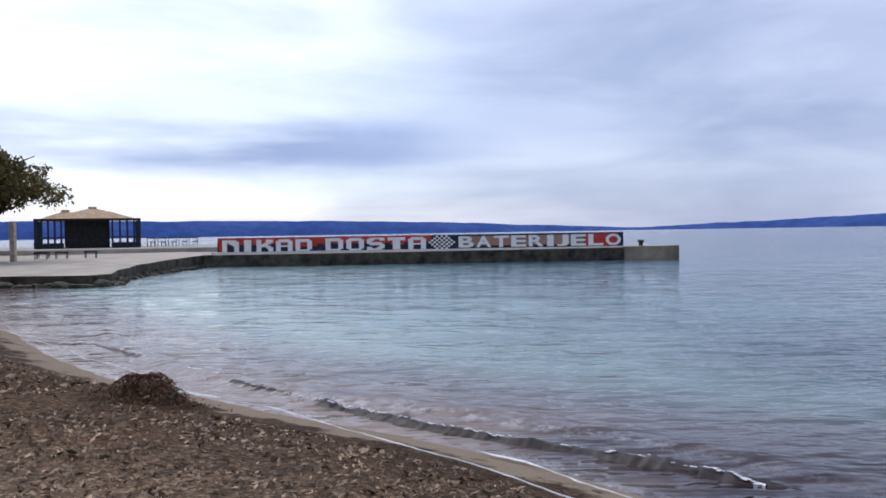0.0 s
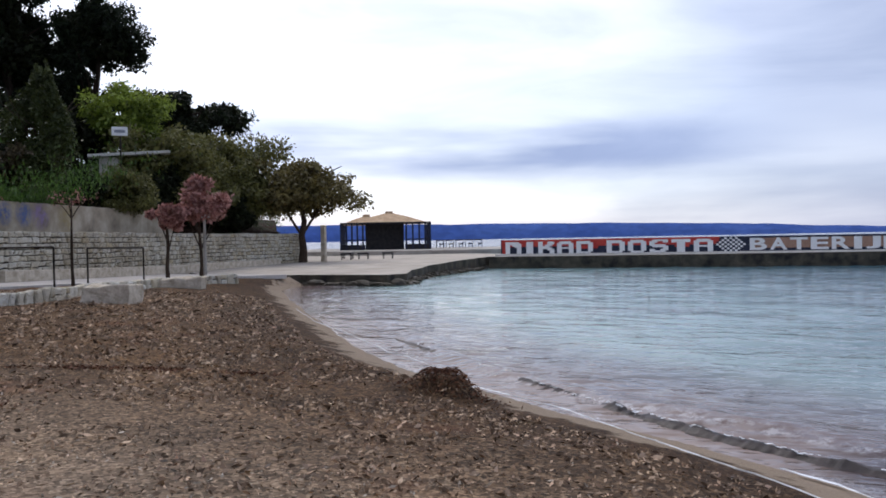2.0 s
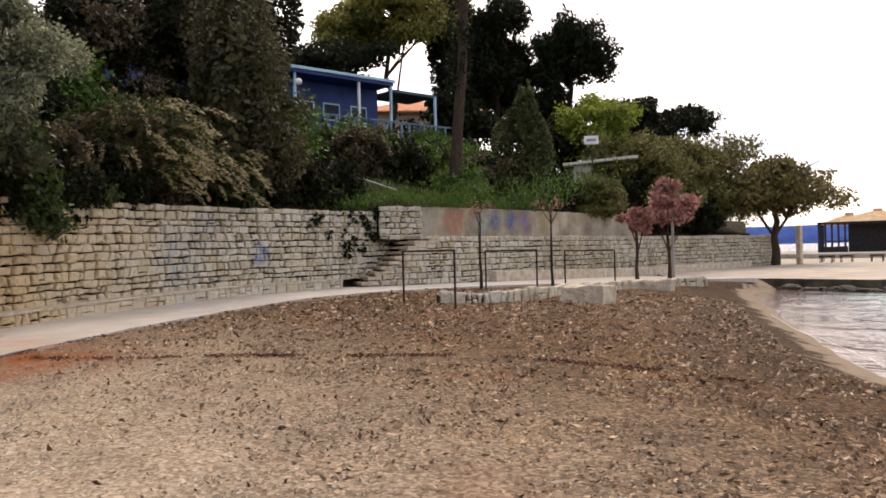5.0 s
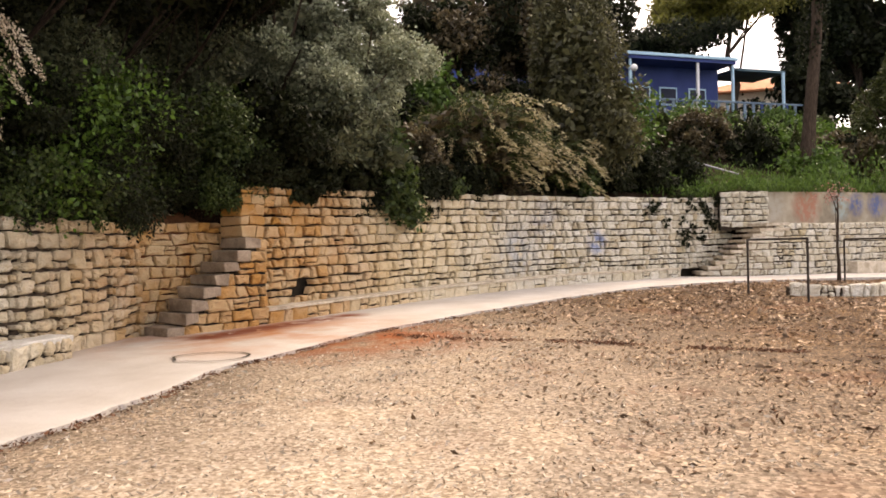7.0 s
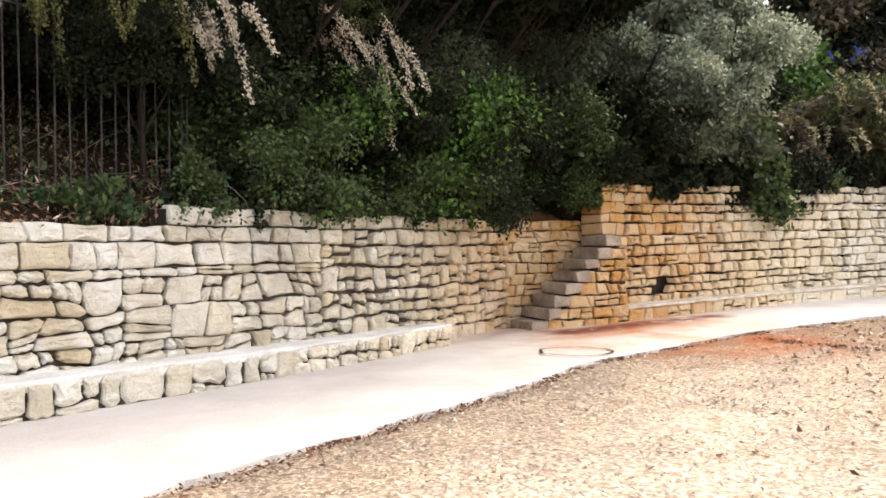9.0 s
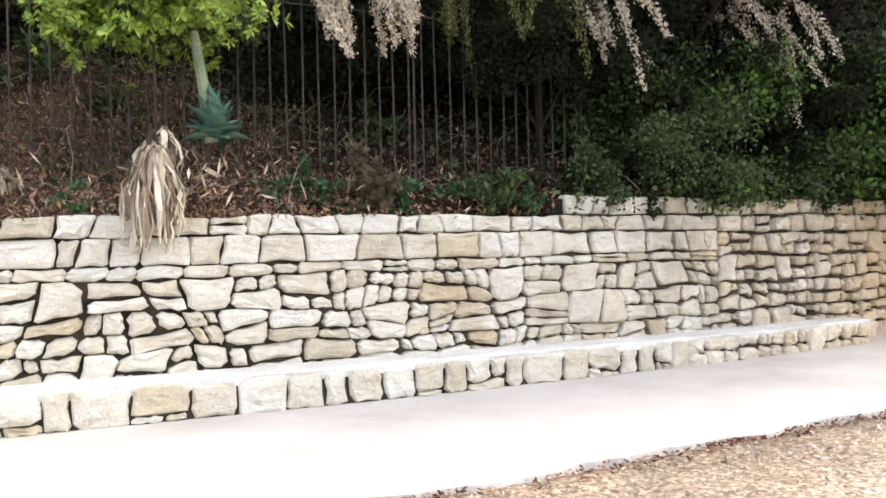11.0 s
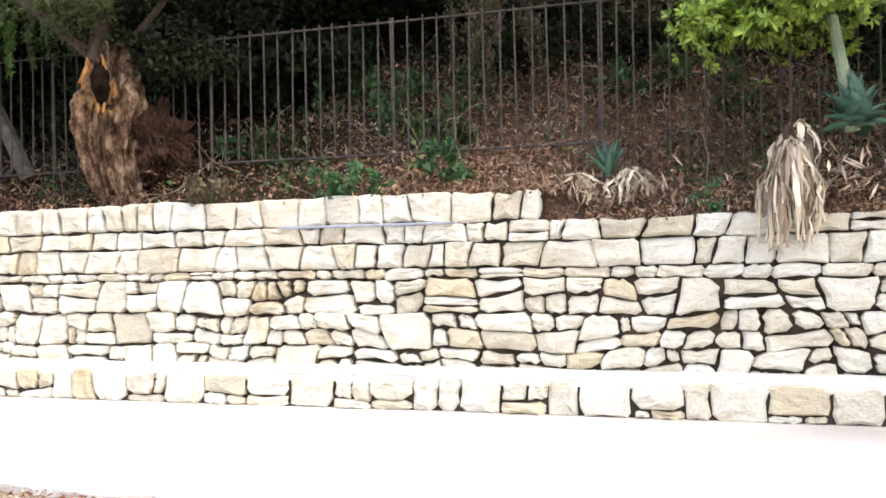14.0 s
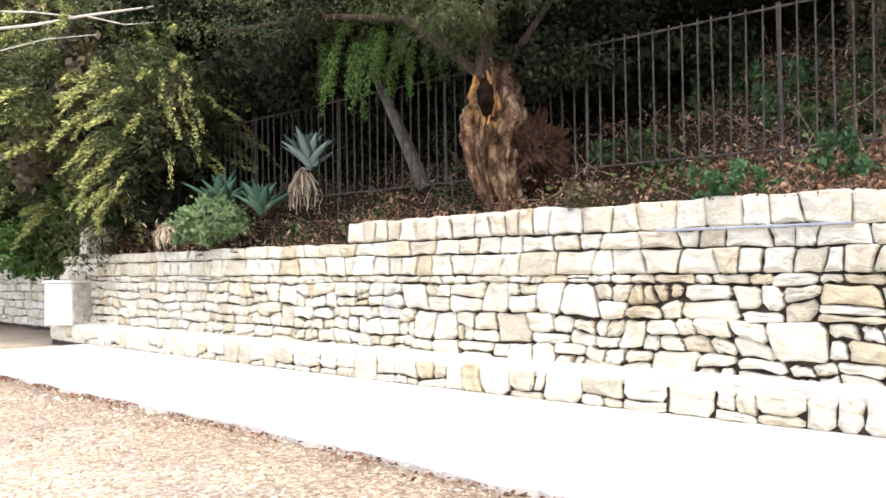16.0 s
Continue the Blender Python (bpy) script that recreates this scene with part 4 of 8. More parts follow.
def masonry(line, courses, rng, gap=0.010, proud=0.045, hole=None, zfn=None, lean=0.045):
    """Stones of courses (z0, z1, s0, s1, narrowest, widest, waviness, chance of a split)."""
    out = []
    for z0, z1, s0, s1, lo, hi, wav0, wav1, split in courses:
        s = s0
        lean0 = 0.0
        while s < s1 - 0.02:
            w = rng.uniform(lo, hi)
            if rng.random() < 0.2:
                w *= 0.6
            e = min(s + w, s1)
            if s1 - e < lo * 0.5:
                e = s1
            lean1 = rng.uniform(-lean, lean) if e < s1 else 0.0
            m = (s + e) / 2
            if hole and hole(m, (z0 + z1) / 2):
                s, lean0 = e, lean1
                continue
            base = zfn(m) if zfn else 0.0
            parts = [(0.0, 1.0)]
            if rng.random() < split:
                c = rng.uniform(0.35, 0.65)
                parts = [(0.0, c), (c, 1.0)]
            for a, b in parts:
                def lev(u, f):
                    return base + level(z0, u, wav0, z0 * 10) * (1 - f) + level(z1, u, wav1, z1 * 10) * f
                l0, l1 = s + lean0 * (1 - 2 * a), s + lean0 * (1 - 2 * b)
                r0, r1 = e + lean1 * (1 - 2 * a), e + lean1 * (1 - 2 * b)
                g = (gap(m) if callable(gap) else gap) * rng.choice((0.2, 0.5, 0.9, 1.3, 1.9))
                quad = [(l0, lev(l0, a)), (r0, lev(r0, a)), (r1, lev(r1, b)), (l1, lev(l1, b))]
                out.append((m, stone(line, ring_of(quad, g, rng, 0.045), rng.uniform(0.0, proud), rng)))
            s, lean0 = e, lean1
    return out


def rubble(line, z0, z1, s0, s1, lo, hi, wav0, wav1, rng, gap=0.009, proud=0.05, odds=(1, 3, 3, 3, 2, 2), lean=0.06, cut=(0.34, 0.66)):
    """A band of uncoursed stones: each stretch holds one, two, three or four stones that fit together."""
    out, s, lean0 = [], s0, 0.0
    while s < s1 - 0.02:
        e = min(s + rng.uniform(lo, hi), s1)
        if s1 - e < lo * 0.6:
            e = s1
        lean1 = rng.uniform(-lean, lean) if e < s1 else 0.0

        def at(u, f):
            x = (s + lean0 * (1 - 2 * f)) * (1 - u) + (e + lean1 * (1 - 2 * f)) * u
            return (x, level(z0, x, wav0, z0 * 10) * (1 - f) + level(z1, x, wav1, z1 * 10) * f)

        c0, c1 = rng.uniform(*cut), rng.uniform(*cut)
        v0, v1, v2 = rng.uniform(0.32, 0.68), rng.uniform(0.32, 0.68), rng.uniform(-0.07, 0.07)
        cm0, cm1 = c0 + (c1 - c0) * v0, c0 + (c1 - c0) * v1
        kind = rng.choices(range(6), odds)[0]
        if e - s > 0.62 and kind == 0:
            kind = 1
        low_one, up_one = [(0, 0), (1, 0), (1, c1), (0, c0)], [(0, c0), (1, c1), (1, 1), (0, 1)]
        low_two = [[(0, 0), (v0 + v2, 0), (v0, cm0), (0, c0)], [(v0 + v2, 0), (1, 0), (1, c1), (v0, cm0)]]
        up_two = [[(0, c0), (v1, cm1), (v1 - v2, 1), (0, 1)], [(v1, cm1), (1, c1), (1, 1), (v1 - v2, 1)]]
        d0, d1 = c0 * 0.5, c1 * 0.5
        cells = {0: [[(0, 0), (1, 0), (1, 1), (0, 1)]], 1: [low_one, up_one], 2: [low_one] + up_two, 3: low_two + [up_one], 4: low_two + up_two,
                 5: [[(0, 0), (1, 0), (1, d1), (0, d0)], [(0, d0), (1, d1), (1, c1), (0, c0)], up_one]}[kind]
        for quad in cells:
            out.append(((s + e) / 2, stone(line, ring_of([at(*q) for q in quad], gap * rng.choice((0.25, 0.5, 0.9, 1.5, 2.3)), rng, 0.10), rng.uniform(0.0, proud), rng)))
        s, lean0 = e, lean1
    return out


def lay(stones, parent, material, s_from, s_to, limit=300, name="stone"):
    """Stones of one stretch as parts of their own, the rest as one."""
    rest, n = [], 0
    for s, geo in stones:
        if s_from <= s <= s_to and n < limit:
            part_np(name, geo[0], geo[1], material, parent)
            n += 1
        else:
            rest.append(geo)
    if rest:
        v, f = joined(rest)
        part_np("masonry", v, f, material, parent, kind="stuff")


rngA = random.Random(11)
sA = SEAT_A.s_of
FACE = -0.46                                     # the wall's face behind the seat's foot
WALL_A = Line([SEAT_A.place(s, FACE, 0)[:2] for s in np.linspace(0, SEAT_A.length, 60)])
WALL_A.sign = SEAT_A.sign
L_A = WALL_A.length
s_cap, s_step, s_left = WALL_A.s_of(-3.0, -8.6), WALL_A.s_of(-9.05, -5.1), WALL_A.s_of(4.0, -12.3)
ZA = -0.05
s_w0 = WALL_A.s_of(12.7, -18.0)
wall_a = tagged(link_mesh("wall_near", *sweep(WALL_A, s_w0, L_A, [(-0.075, -0.3), (-0.075, 1.80), (-0.55, 1.84), (-0.55, -0.3)]), EARTHY), "rough pale limestone retaining wall with dark open joints", "stone wall", kind="structure")
BASE[wall_a.name] = Vector()
s_rub = WALL_A.s_of(-11.2, -4.0)
courses_a = [
    (-0.06, 0.24, WALL_A.s_of(-13.6, -3.0), L_A, 0.20, 0.50, 0.0, 0.0, 0.3),
    (1.38, 1.66, s_w0, s_rub, 0.24, 0.58, 0.02, 0.02, 0.0),
    (1.66, 1.86, s_w0, s_rub, 0.24, 0.52, 0.02, 0.025, 0.02),
    (1.86, 2.18, s_left, s_cap, 0.20, 0.46, 0.025, 0.035, 0.0),
    (1.86, 2.08, s_step, L_A, 0.20, 0.42, 0.025, 0.035, 0.0),
]
stones_a = masonry(WALL_A, courses_a, rngA, lambda s: float(np.interp(s, [s_step - 2.0, s_step + 3.0], [0.010, 0.017])))
for z0, z1, w0, w1 in ((0.24, 0.56, 0.0, 0.07), (0.56, 0.92, 0.07, 0.08), (0.92, 1.27, 0.08, 0.045)):
    stones_a += rubble(WALL_A, z0, z1, s_w0, s_rub, 0.26, 0.58, w0, w1, rngA, 0.011, 0.055, (3, 5, 4, 4, 2, 1), 0.075)
for z0, z1, w0, w1 in ((0.24, 0.58, 0.0, 0.05), (0.58, 0.95, 0.05, 0.05), (0.95, 1.30, 0.05, 0.05), (1.30, 1.62, 0.05, 0.03), (1.62, 1.86, 0.03, 0.025)):
    stones_a += rubble(WALL_A, z0, z1, s_rub, L_A, 0.22, 0.44, w0, w1, rngA, 0.022, 0.075, (2, 6, 2, 2, 4, 0) if z1 < 1.8 else (6, 2, 0, 0, 0, 0), 0.03)
stones_a += rubble(WALL_A, 1.27, 1.38, s_w0, s_rub, 0.18, 0.5, 0.045, 0.02, rngA, 0.006, 0.03, (6, 1, 0, 0, 0, 0), 0.03)
lay(sorted(stones_a, key=lambda q: abs(q[0] - WALL_A.s_of(-2.8, -8.5))), wall_a, STONE, WALL_A.s_of(3.5, -12.0), WALL_A.s_of(-9.5, -4.9))
back_l = sweep(WALL_A, s_left, s_cap, [(-0.06, 1.8), (-0.06, 2.12), (-0.5, 2.12), (-0.5, 1.8)])
back_r = sweep(WALL_A, s_step, L_A, [(-0.06, 1.8), (-0.06, 2.05), (-0.5, 2.05), (-0.5, 1.8)])
part_np("backing", *joined([back_l, back_r]), MORTAR, wall_a)

# the long stone seat at its foot
s_end = sA(-13.4, -2.55)
s_start = sA(12.5, -17.35)
seat_a = tagged(link_mesh("stone_bench", *sweep(SEAT_A, s_start, s_end, [(-0.04, -0.2), (-0.04, 0.26), (-0.46, 0.26), (-0.46, -0.2)]), MORTAR), "long low stone seat along the wall", "bench")
BASE[seat_a.name] = Vector()
rngS = random.Random(5)
front = rubble(SEAT_A, ZA + 0.01, 0.318, s_start, s_end, 0.22, 0.52, 0.0, 0.012, rngS, 0.010, 0.035, (9, 2, 1, 1, 0, 0), 0.02, (0.16, 0.42))
front = [q for q in front if q[0] < s_end - 3.6] + rubble(SEAT_A, ZA + 0.01, 0.318, s_end - 3.6, s_end, 0.20, 0.40, 0.0, 0.012, rngS, 0.014, 0.05, (2, 3, 2, 2, 3, 0), 0.03)
lay(front, seat_a, STONE, sA(4.0, -12.0), sA(-10, -4.1), 300)
part_np("capping", *sweep(SEAT_A, s_start - 0.02, s_end + 0.02, [(-0.012, 0.305), (-0.006, 0.330), (-0.03, 0.345), (-0.46, 0.355), (-0.46, 0.24), (-0.03, 0.24)], 0.12, None, 0.02), CAPPING, seat_a, "pale worn capping")

# lower wall, set back beyond the white pillar
WALL_E = Line([WALL_A.place(s, -1.1, 0)[:2] for s in np.linspace(0.0, s_w0 + 0.6, 16)])
WALL_E.sign = WALL_A.sign
wall_e = tagged(link_mesh("wall_end", *sweep(WALL_E, 0.0, WALL_E.length, [(-0.08, -0.3), (-0.08, 2.62), (-0.5, 2.62), (-0.5, -0.3)]), EARTHY), "rough limestone wall beyond the white pillar", "stone wall", kind="structure")
BASE[wall_e.name] = Vector()
lay(masonry(WALL_E, [(-0.05 + 0.24 * i, 0.19 + 0.24 * i, 0.0, WALL_E.length, 0.2, 0.6, 0.04 if i else 0.0, 0.04, 0.15) for i in range(11)], rngS, 0.016, 0.06), wall_e, STONE, 0, 30)

# ---- first steps and the tall stained wall ----
rngB = random.Random(23)
WALL_B = Line([SEAT_B.place(s, -0.40 if s > 2.3 else -0.40, 0)[:2] for s in np.linspace(0, SEAT_B.length, 40)], flip=True)
L_B = WALL_B.length
s_tower = WALL_B.s_of(-16.6, 0.55)


def rise_b(s):
    return float(np.interp(s, [0, 3, 8, 14, L_B], [0.0, 0.05, 0.15, 0.25, 0.30]))


wall_b = tagged(link_mesh("wall_stained", *sweep(WALL_B, s_tower - 0.35, L_B, [(-0.28, -0.4), (-0.28, 2.75), (-0.6, 2.8), (-0.6, -0.4)], 0.4, rise_b), MORTAR), "tall limestone retaining wall stained ochre near the steps", "stone wall", kind="structure")
BASE[wall_b.name] = Vector()
courses_b, z = [], 0.30
while z < 2.72:
    h = rngB.choice((0.17, 0.21, 0.25))
    courses_b.append((z, min(z + h, 2.84), s_tower - 0.35, L_B, 0.15, 0.42, 0.028, 0.028, 0.05))
    z += h
hole_s = WALL_B.s_of(-17.55, 1.55)
stones_b = masonry(WALL_B, courses_b, rngB, 0.024, 0.09, lambda s, zz: abs(s - hole_s) < 0.26 and 0.42 < zz < 0.85, rise_b)
lay(stones_b, wall_b, STONE_B, 0.0, 9.0)
seat_b = tagged(link_mesh("stone_bench", *sweep(SEAT_B, SEAT_B.s_of(-16.75, 0.32), SEAT_B.s_of(-25.75, 14.35), [(-0.04, -0.3), (-0.04, 0.30), (-0.42, 0.30), (-0.42, -0.3)], 0.4, rise_b), MORTAR), "low stone seat along the stained wall", "bench")
BASE[seat_b.name] = Vector()
front = masonry(SEAT_B, [(0.0, 0.32, SEAT_B.s_of(-16.75, 0.32), SEAT_B.s_of(-25.75, 14.35), 0.2, 0.55, 0.0, 0.0, 0.5)], rngB, 0.012, 0.025, None, rise_b)
lay(front, seat_b, STONE_B, 0.0, 9.0)
part_np("capping", *sweep(SEAT_B, SEAT_B.s_of(-16.75, 0.32) - 0.02, SEAT_B.s_of(-25.75, 14.35), [(0.04, 0.31), (0.04, 0.36), (-0.40, 0.37), (-0.40, 0.28)], 0.2, rise_b, 0.03), ROUGH_PALE, seat_b)

# masonry under the steps, with the steps themselves
s_foot, s_turn = 0.0, SEAT_B.s_of(-16.75, 0.32)
rise, run, count = 0.222, 0.235, 8
stair = tagged(link_mesh("stone_steps", *sweep(SEAT_B, s_turn - 0.35, s_turn, [(-0.05, -0.3), (-0.05, 1.75), (-0.9, 1.75), (-0.9, -0.3)]), MORTAR), "worn stone steps built into the ochre-stained wall", "steps")
BASE[stair.name] = Vector()
solid = []
for i in range(count):
    a = s_foot + i * run
    if a + 0.3 < s_turn:
        solid.append(sweep(SEAT_B, a + 0.05, s_turn - 0.3, [(-0.06, -0.3 if i == 0 else i * rise - rise), (-0.06, i * rise - 0.02), (-0.95, i * rise - 0.02), (-0.95, -0.3 if i == 0 else i * rise - rise)], 0.3))
part_np("core", *joined(solid), MORTAR, stair)
for i in range(count):
    a = s_foot + i * run
    z1 = (i + 1) * rise
    p0, p1 = SEAT_B.place(a, 0.06, 0), SEAT_B.place(a + 0.42, 0.06, 0)
    way = (p1 - p0).normalized()
    inn = -Vector((*SEAT_B.normal(a + 0.2), 0))
    m = Matrix(((way.x, inn.x, 0, p0.x), (way.y, inn.y, 0, p0.y), (0, 0, 1, 0), (0, 0, 0, 1)))
    bm = box_bm(rngB.uniform(-0.06, 0.04), rngB.uniform(-0.08, 0.04), z1 - 0.20 + rngB.uniform(-0.02, 0.01), 0.30 + rngB.uniform(0, 0.07), 0.8, z1, 0.022, m)
    for v in bm.verts:
        v.co += Vector((noise.noise(v.co * 3), noise.noise(v.co * 3 + Vector((5, 0, 0))), noise.noise(v.co * 3 + Vector((0, 7, 0))))) * 0.055
    part("tread", bm, TREAD, stair)
under = []
zz = -0.02
for i in range(count):
    under.append((zz, zz + rise, s_foot + i * run + 0.34, s_turn, 0.2, 0.48, 0.02 if i else 0.0, 0.02, 0.12))
    zz += rise
lay(masonry(SEAT_B, under, rngB, 0.018, 0.06), stair, STONE_B, 0, 20)

# earth face behind the steps
EARTH = plain("red_earth", (0.07, 0.026, 0.012), (0.20, 0.075, 0.03), 3.0, 0.95, 0.5)
BACK = Line([SEAT_B.place(q, -1.0, 0)[:2] for q in np.linspace(0, SEAT_B.length, 40)], flip=True)
back = tagged(link_mesh("bank_face", *sweep(BACK, 0.0, 3.1, [(-0.08, -0.3), (-0.08, 1.9), (-0.3, 2.1), (-0.5, 2.3), (-0.8, 2.4), (-0.8, -0.3)], 0.12, None, 0.06), EARTH), "earth bank with rough stones behind the steps", "bank", kind="structure")
BASE[back.name] = Vector()
zz, rows_b = 0.0, []
while zz < 1.9:
    rows_b.append((zz, zz + 0.21, 0.0, 2.6, 0.18, 0.42, 0.03, 0.03, 0.15))
    zz += 0.21
lay(masonry(BACK, rows_b, random.Random(77), 0.012, 0.05), back, STONE_B, 0, 20)

# the square pier of masonry beside the top of the steps
tp = WALL_B.place(s_tower - 0.40, 0.0, 0)
tower = thing("masonry_pier", (tp.x, tp.y, 0), "ochre-stained square masonry pier beside the steps", "stone pier")
tn, tw = WALL_B.normal(s_tower), WALL_B.at(s_tower + 0.3) - WALL_B.at(s_tower - 0.3)
tw = tw / np.linalg.norm(tw)
ang_t = math.atan2(tw[1], tw[0])
for i, z0 in enumerate((1.58, 1.78, 2.02, 2.22, 2.44, 2.64)):
    h = (0.19, 0.23, 0.19, 0.21, 0.19, 0.08)[i]
    for k in range(2):
        a0, a1 = (-0.02, 0.22) if k == 0 else (0.22, 0.58)
        if i % 2:
            a0, a1 = (-0.02, 0.36) if k == 0 else (0.36, 0.58)
        bm = box_bm(a0 + 0.008, 0.0, z0 + 0.008, a1 - 0.008, 0.62, z0 + h, 0.035, Matrix.Translation((tp.x + tn[0] * 0.1, tp.y + tn[1] * 0.1, 0)) @ Matrix.Rotation(ang_t, 4, "Z") @ Matrix.Scale(1, 4))
        for v in bm.verts:
            v.co += Vector((noise.noise(v.co * 4), noise.noise(v.co * 4 + Vector((5, 0, 0))), noise.noise(v.co * 4 + Vector((0, 7, 0))))) * 0.045
        part("block", bm, STONE_B, tower)

# ---- far steps, third wall, rendered upper wall ----
rngC = random.Random(31)
wall_c = tagged(link_mesh("wall_far", *sweep(WALL_C, 2.85, WALL_C.length, [(-0.05, -0.5), (-0.05, 2.0), (-0.6, 2.0), (-0.6, -0.5)]), MORTAR), "grey weathered limestone retaining wall behind the railings", "stone wall", kind="structure")
BASE[wall_c.name] = Vector()
courses_c, z = [], 0.1
while z < 2.0:
    courses_c.append((z, z + 0.22, 2.9 if z > 1.8 else 0.5 + max(0, z - 0.30) * 1.38, WALL_C.length, 0.18, 0.48, 0.03, 0.03, 0.12))
    z += 0.22
lay(masonry(WALL_C, courses_c, rngC, 0.022, 0.06), wall_c, STONE, 0.0, 12.0, 300)
far_stair = thing("stone_steps", tuple(WALL_C.place(0.2, -0.5, 0.3)), "straight stone steps climbing along the far wall", "steps")
core = [sweep(WALL_C, 0.35 + 0.25 * i, 2.9, [(-0.05, 0.18 * i - 0.3), (-0.05, 0.225 + 0.18 * (i + 1)), (-0.9, 0.225 + 0.18 * (i + 1)), (-0.9, 0.18 * i - 0.3)], 0.4) for i in range(10)]
part_np("core", *joined(core), TREAD, far_stair)
for i in range(10):
    z1 = 0.3 + 0.18 * (i + 1)
    a = 0.3 + 0.25 * i
    v, f = sweep(WALL_C, a, 3.4 if i > 7 else a + 0.42, [(0.08, z1 - 0.10), (0.08, z1), (-1.75, z1), (-1.75, z1 - 0.10)], 0.3, None, 0.03)
    part_np("tread", v, f, ROUGH_PALE, far_stair)
far_seat = tagged(link_mesh("stone_bench", *sweep(WALL_C, 6.0, 31.0, [(0.44, -0.4), (0.44, 0.40), (0.42, 0.43), (-0.04, 0.44), (-0.04, -0.4)], 0.35, lambda s: float(path_z(*WALL_C.at(s)[:2])), 0.03), ROUGH_PALE), "low pale stone seat along the far wall", "bench")
upper = tagged(link_mesh("wall_upper", *sweep(WALL_C, 3.35, 22.0, [(-1.35, 1.6), (-1.35, 3.25), (-1.65, 3.25), (-1.65, 1.6)], 0.5, None, 0.03), RENDER_WALL), "stained rendered upper wall with faded graffiti", "wall", kind="structure")
BASE[upper.name] = Vector()
terr = sweep(WALL_C, 2.9, WALL_C.length, [(-0.02, 1.9), (-0.02, 2.06), (-1.5, 2.08), (-1.5, 1.9)], 0.5)
part_np("terrace", *terr, CONCRETE, wall_c)
END_C = Line([WALL_C.place(q, -1.22, 0)[:2] for q in np.linspace(1.3, 3.6, 10)])
END_C.sign = WALL_C.sign
part_np("end_core", *sweep(END_C, 0.0, END_C.length, [(-0.1, 1.9), (-0.1, 3.28), (-0.5, 3.3), (-0.5, 1.9)]), MORTAR, upper)
lay(masonry(END_C, [(2.0 + 0.21 * i, 2.21 + 0.21 * i, 0.0, END_C.length, 0.2, 0.45, 0.03, 0.03, 0.1) for i in range(6)], rngC, 0.02, 0.06), upper, STONE, 0, 9)
k = Nodes("rendered_wall_paint", 0.92, 0.0, 0.2)
c = k.ramp(k.noise(0.9, 5.0, 0.6), (0.30, (0.18, 0.15, 0.11)), (0.5, (0.36, 0.30, 0.22)), (0.72, (0.54, 0.47, 0.37)))
for s0, zc, r0, r1, tint in ((3.8, 2.75, 0.5, 0.8, (0.44, 0.40, 0.33)), (5.6, 2.7, 0.45, 0.8, (0.42, 0.18, 0.12)), (7.4, 2.7, 0.2, 0.6, (0.34, 0.46, 0.46)), (8.3, 2.8, 0.2, 0.55, (0.07, 0.12, 0.30)), (9.5, 2.8, 0.25, 0.6, (0.10, 0.15, 0.34)), (10.6, 2.8, 0.25, 0.7, (0.30, 0.22, 0.38)), (12.5, 2.7, 0.3, 0.9, (0.34, 0.27, 0.14))):
    p = WALL_C.place(s0, -1.33, zc)
    spot = k.mix(1.0, k.near(p.x, p.y, p.z, r0, r1), k.ranged(k.noise(3.4, 5.0, 0.7), 0.36, 0.56, 0.0, 0.85), "MULTIPLY")
    c = k.mix(spot, c, tint)
k.colour(c)
k.bump(k.noise(22.0, 4.0), 0.4, 0.02)
upper.data.materials.clear()
upper.data.materials.append(k.m)

# ---- the wooded slope behind the walls ----
TOPS = []                                         # x, y, inland normal, height of the soil at the wall, kind of slope
for s in np.linspace(0, L_A, 60):
    p, n = WALL_A.at(s), WALL_A.normal(s)
    zt = 2.08 if s_left < s < s_cap else (1.95 if s > s_step else 1.78)
    off = 1.75 if s < s_w0 else 0.3
    TOPS.append((p[0] - n[0] * off, p[1] - n[1] * off, -n[0], -n[1], zt, 0.0))
for s in np.linspace(s_tower, L_B - 2.5, 40):
    p, n = WALL_B.at(s), WALL_B.normal(s)
    TOPS.append((p[0] - n[0] * 0.35, p[1] - n[1] * 0.35, -n[0], -n[1], 2.75 + rise_b(s), 1.0))
for s in np.linspace(3.5, WALL_C.length, 50):
    p, n = WALL_C.at(s), WALL_C.normal(s)
    TOPS.append((p[0] - n[0] * 1.6, p[1] - n[1] * 1.6, -n[0], -n[1], 3.15 if s < 22 else 2.2, 2.0))
end = TOPS[-1]
for a in np.linspace(0.1, 1.0, 10):
    q = radians(195 - 75 * a)
    TOPS.append((end[0] - 0.2 * a, end[1] + 0.25 * a, math.cos(q), math.sin(q), 2.0 - 1.5 * a, 3.0))
TOPS = np.array(TOPS)
ker = np.ones(5) / 5
for c in (2, 3):
    pad = np.concatenate([np.repeat(TOPS[:1, c], 2), TOPS[:, c], np.repeat(TOPS[-1:, c], 2)])
    TOPS[:, c] = np.convolve(pad, ker, "valid")
U = np.array([0, 0.4, 0.9, 1.5, 2.5, 4, 6, 9, 12, 16, 20, 24, 30, 40, 60, 90])
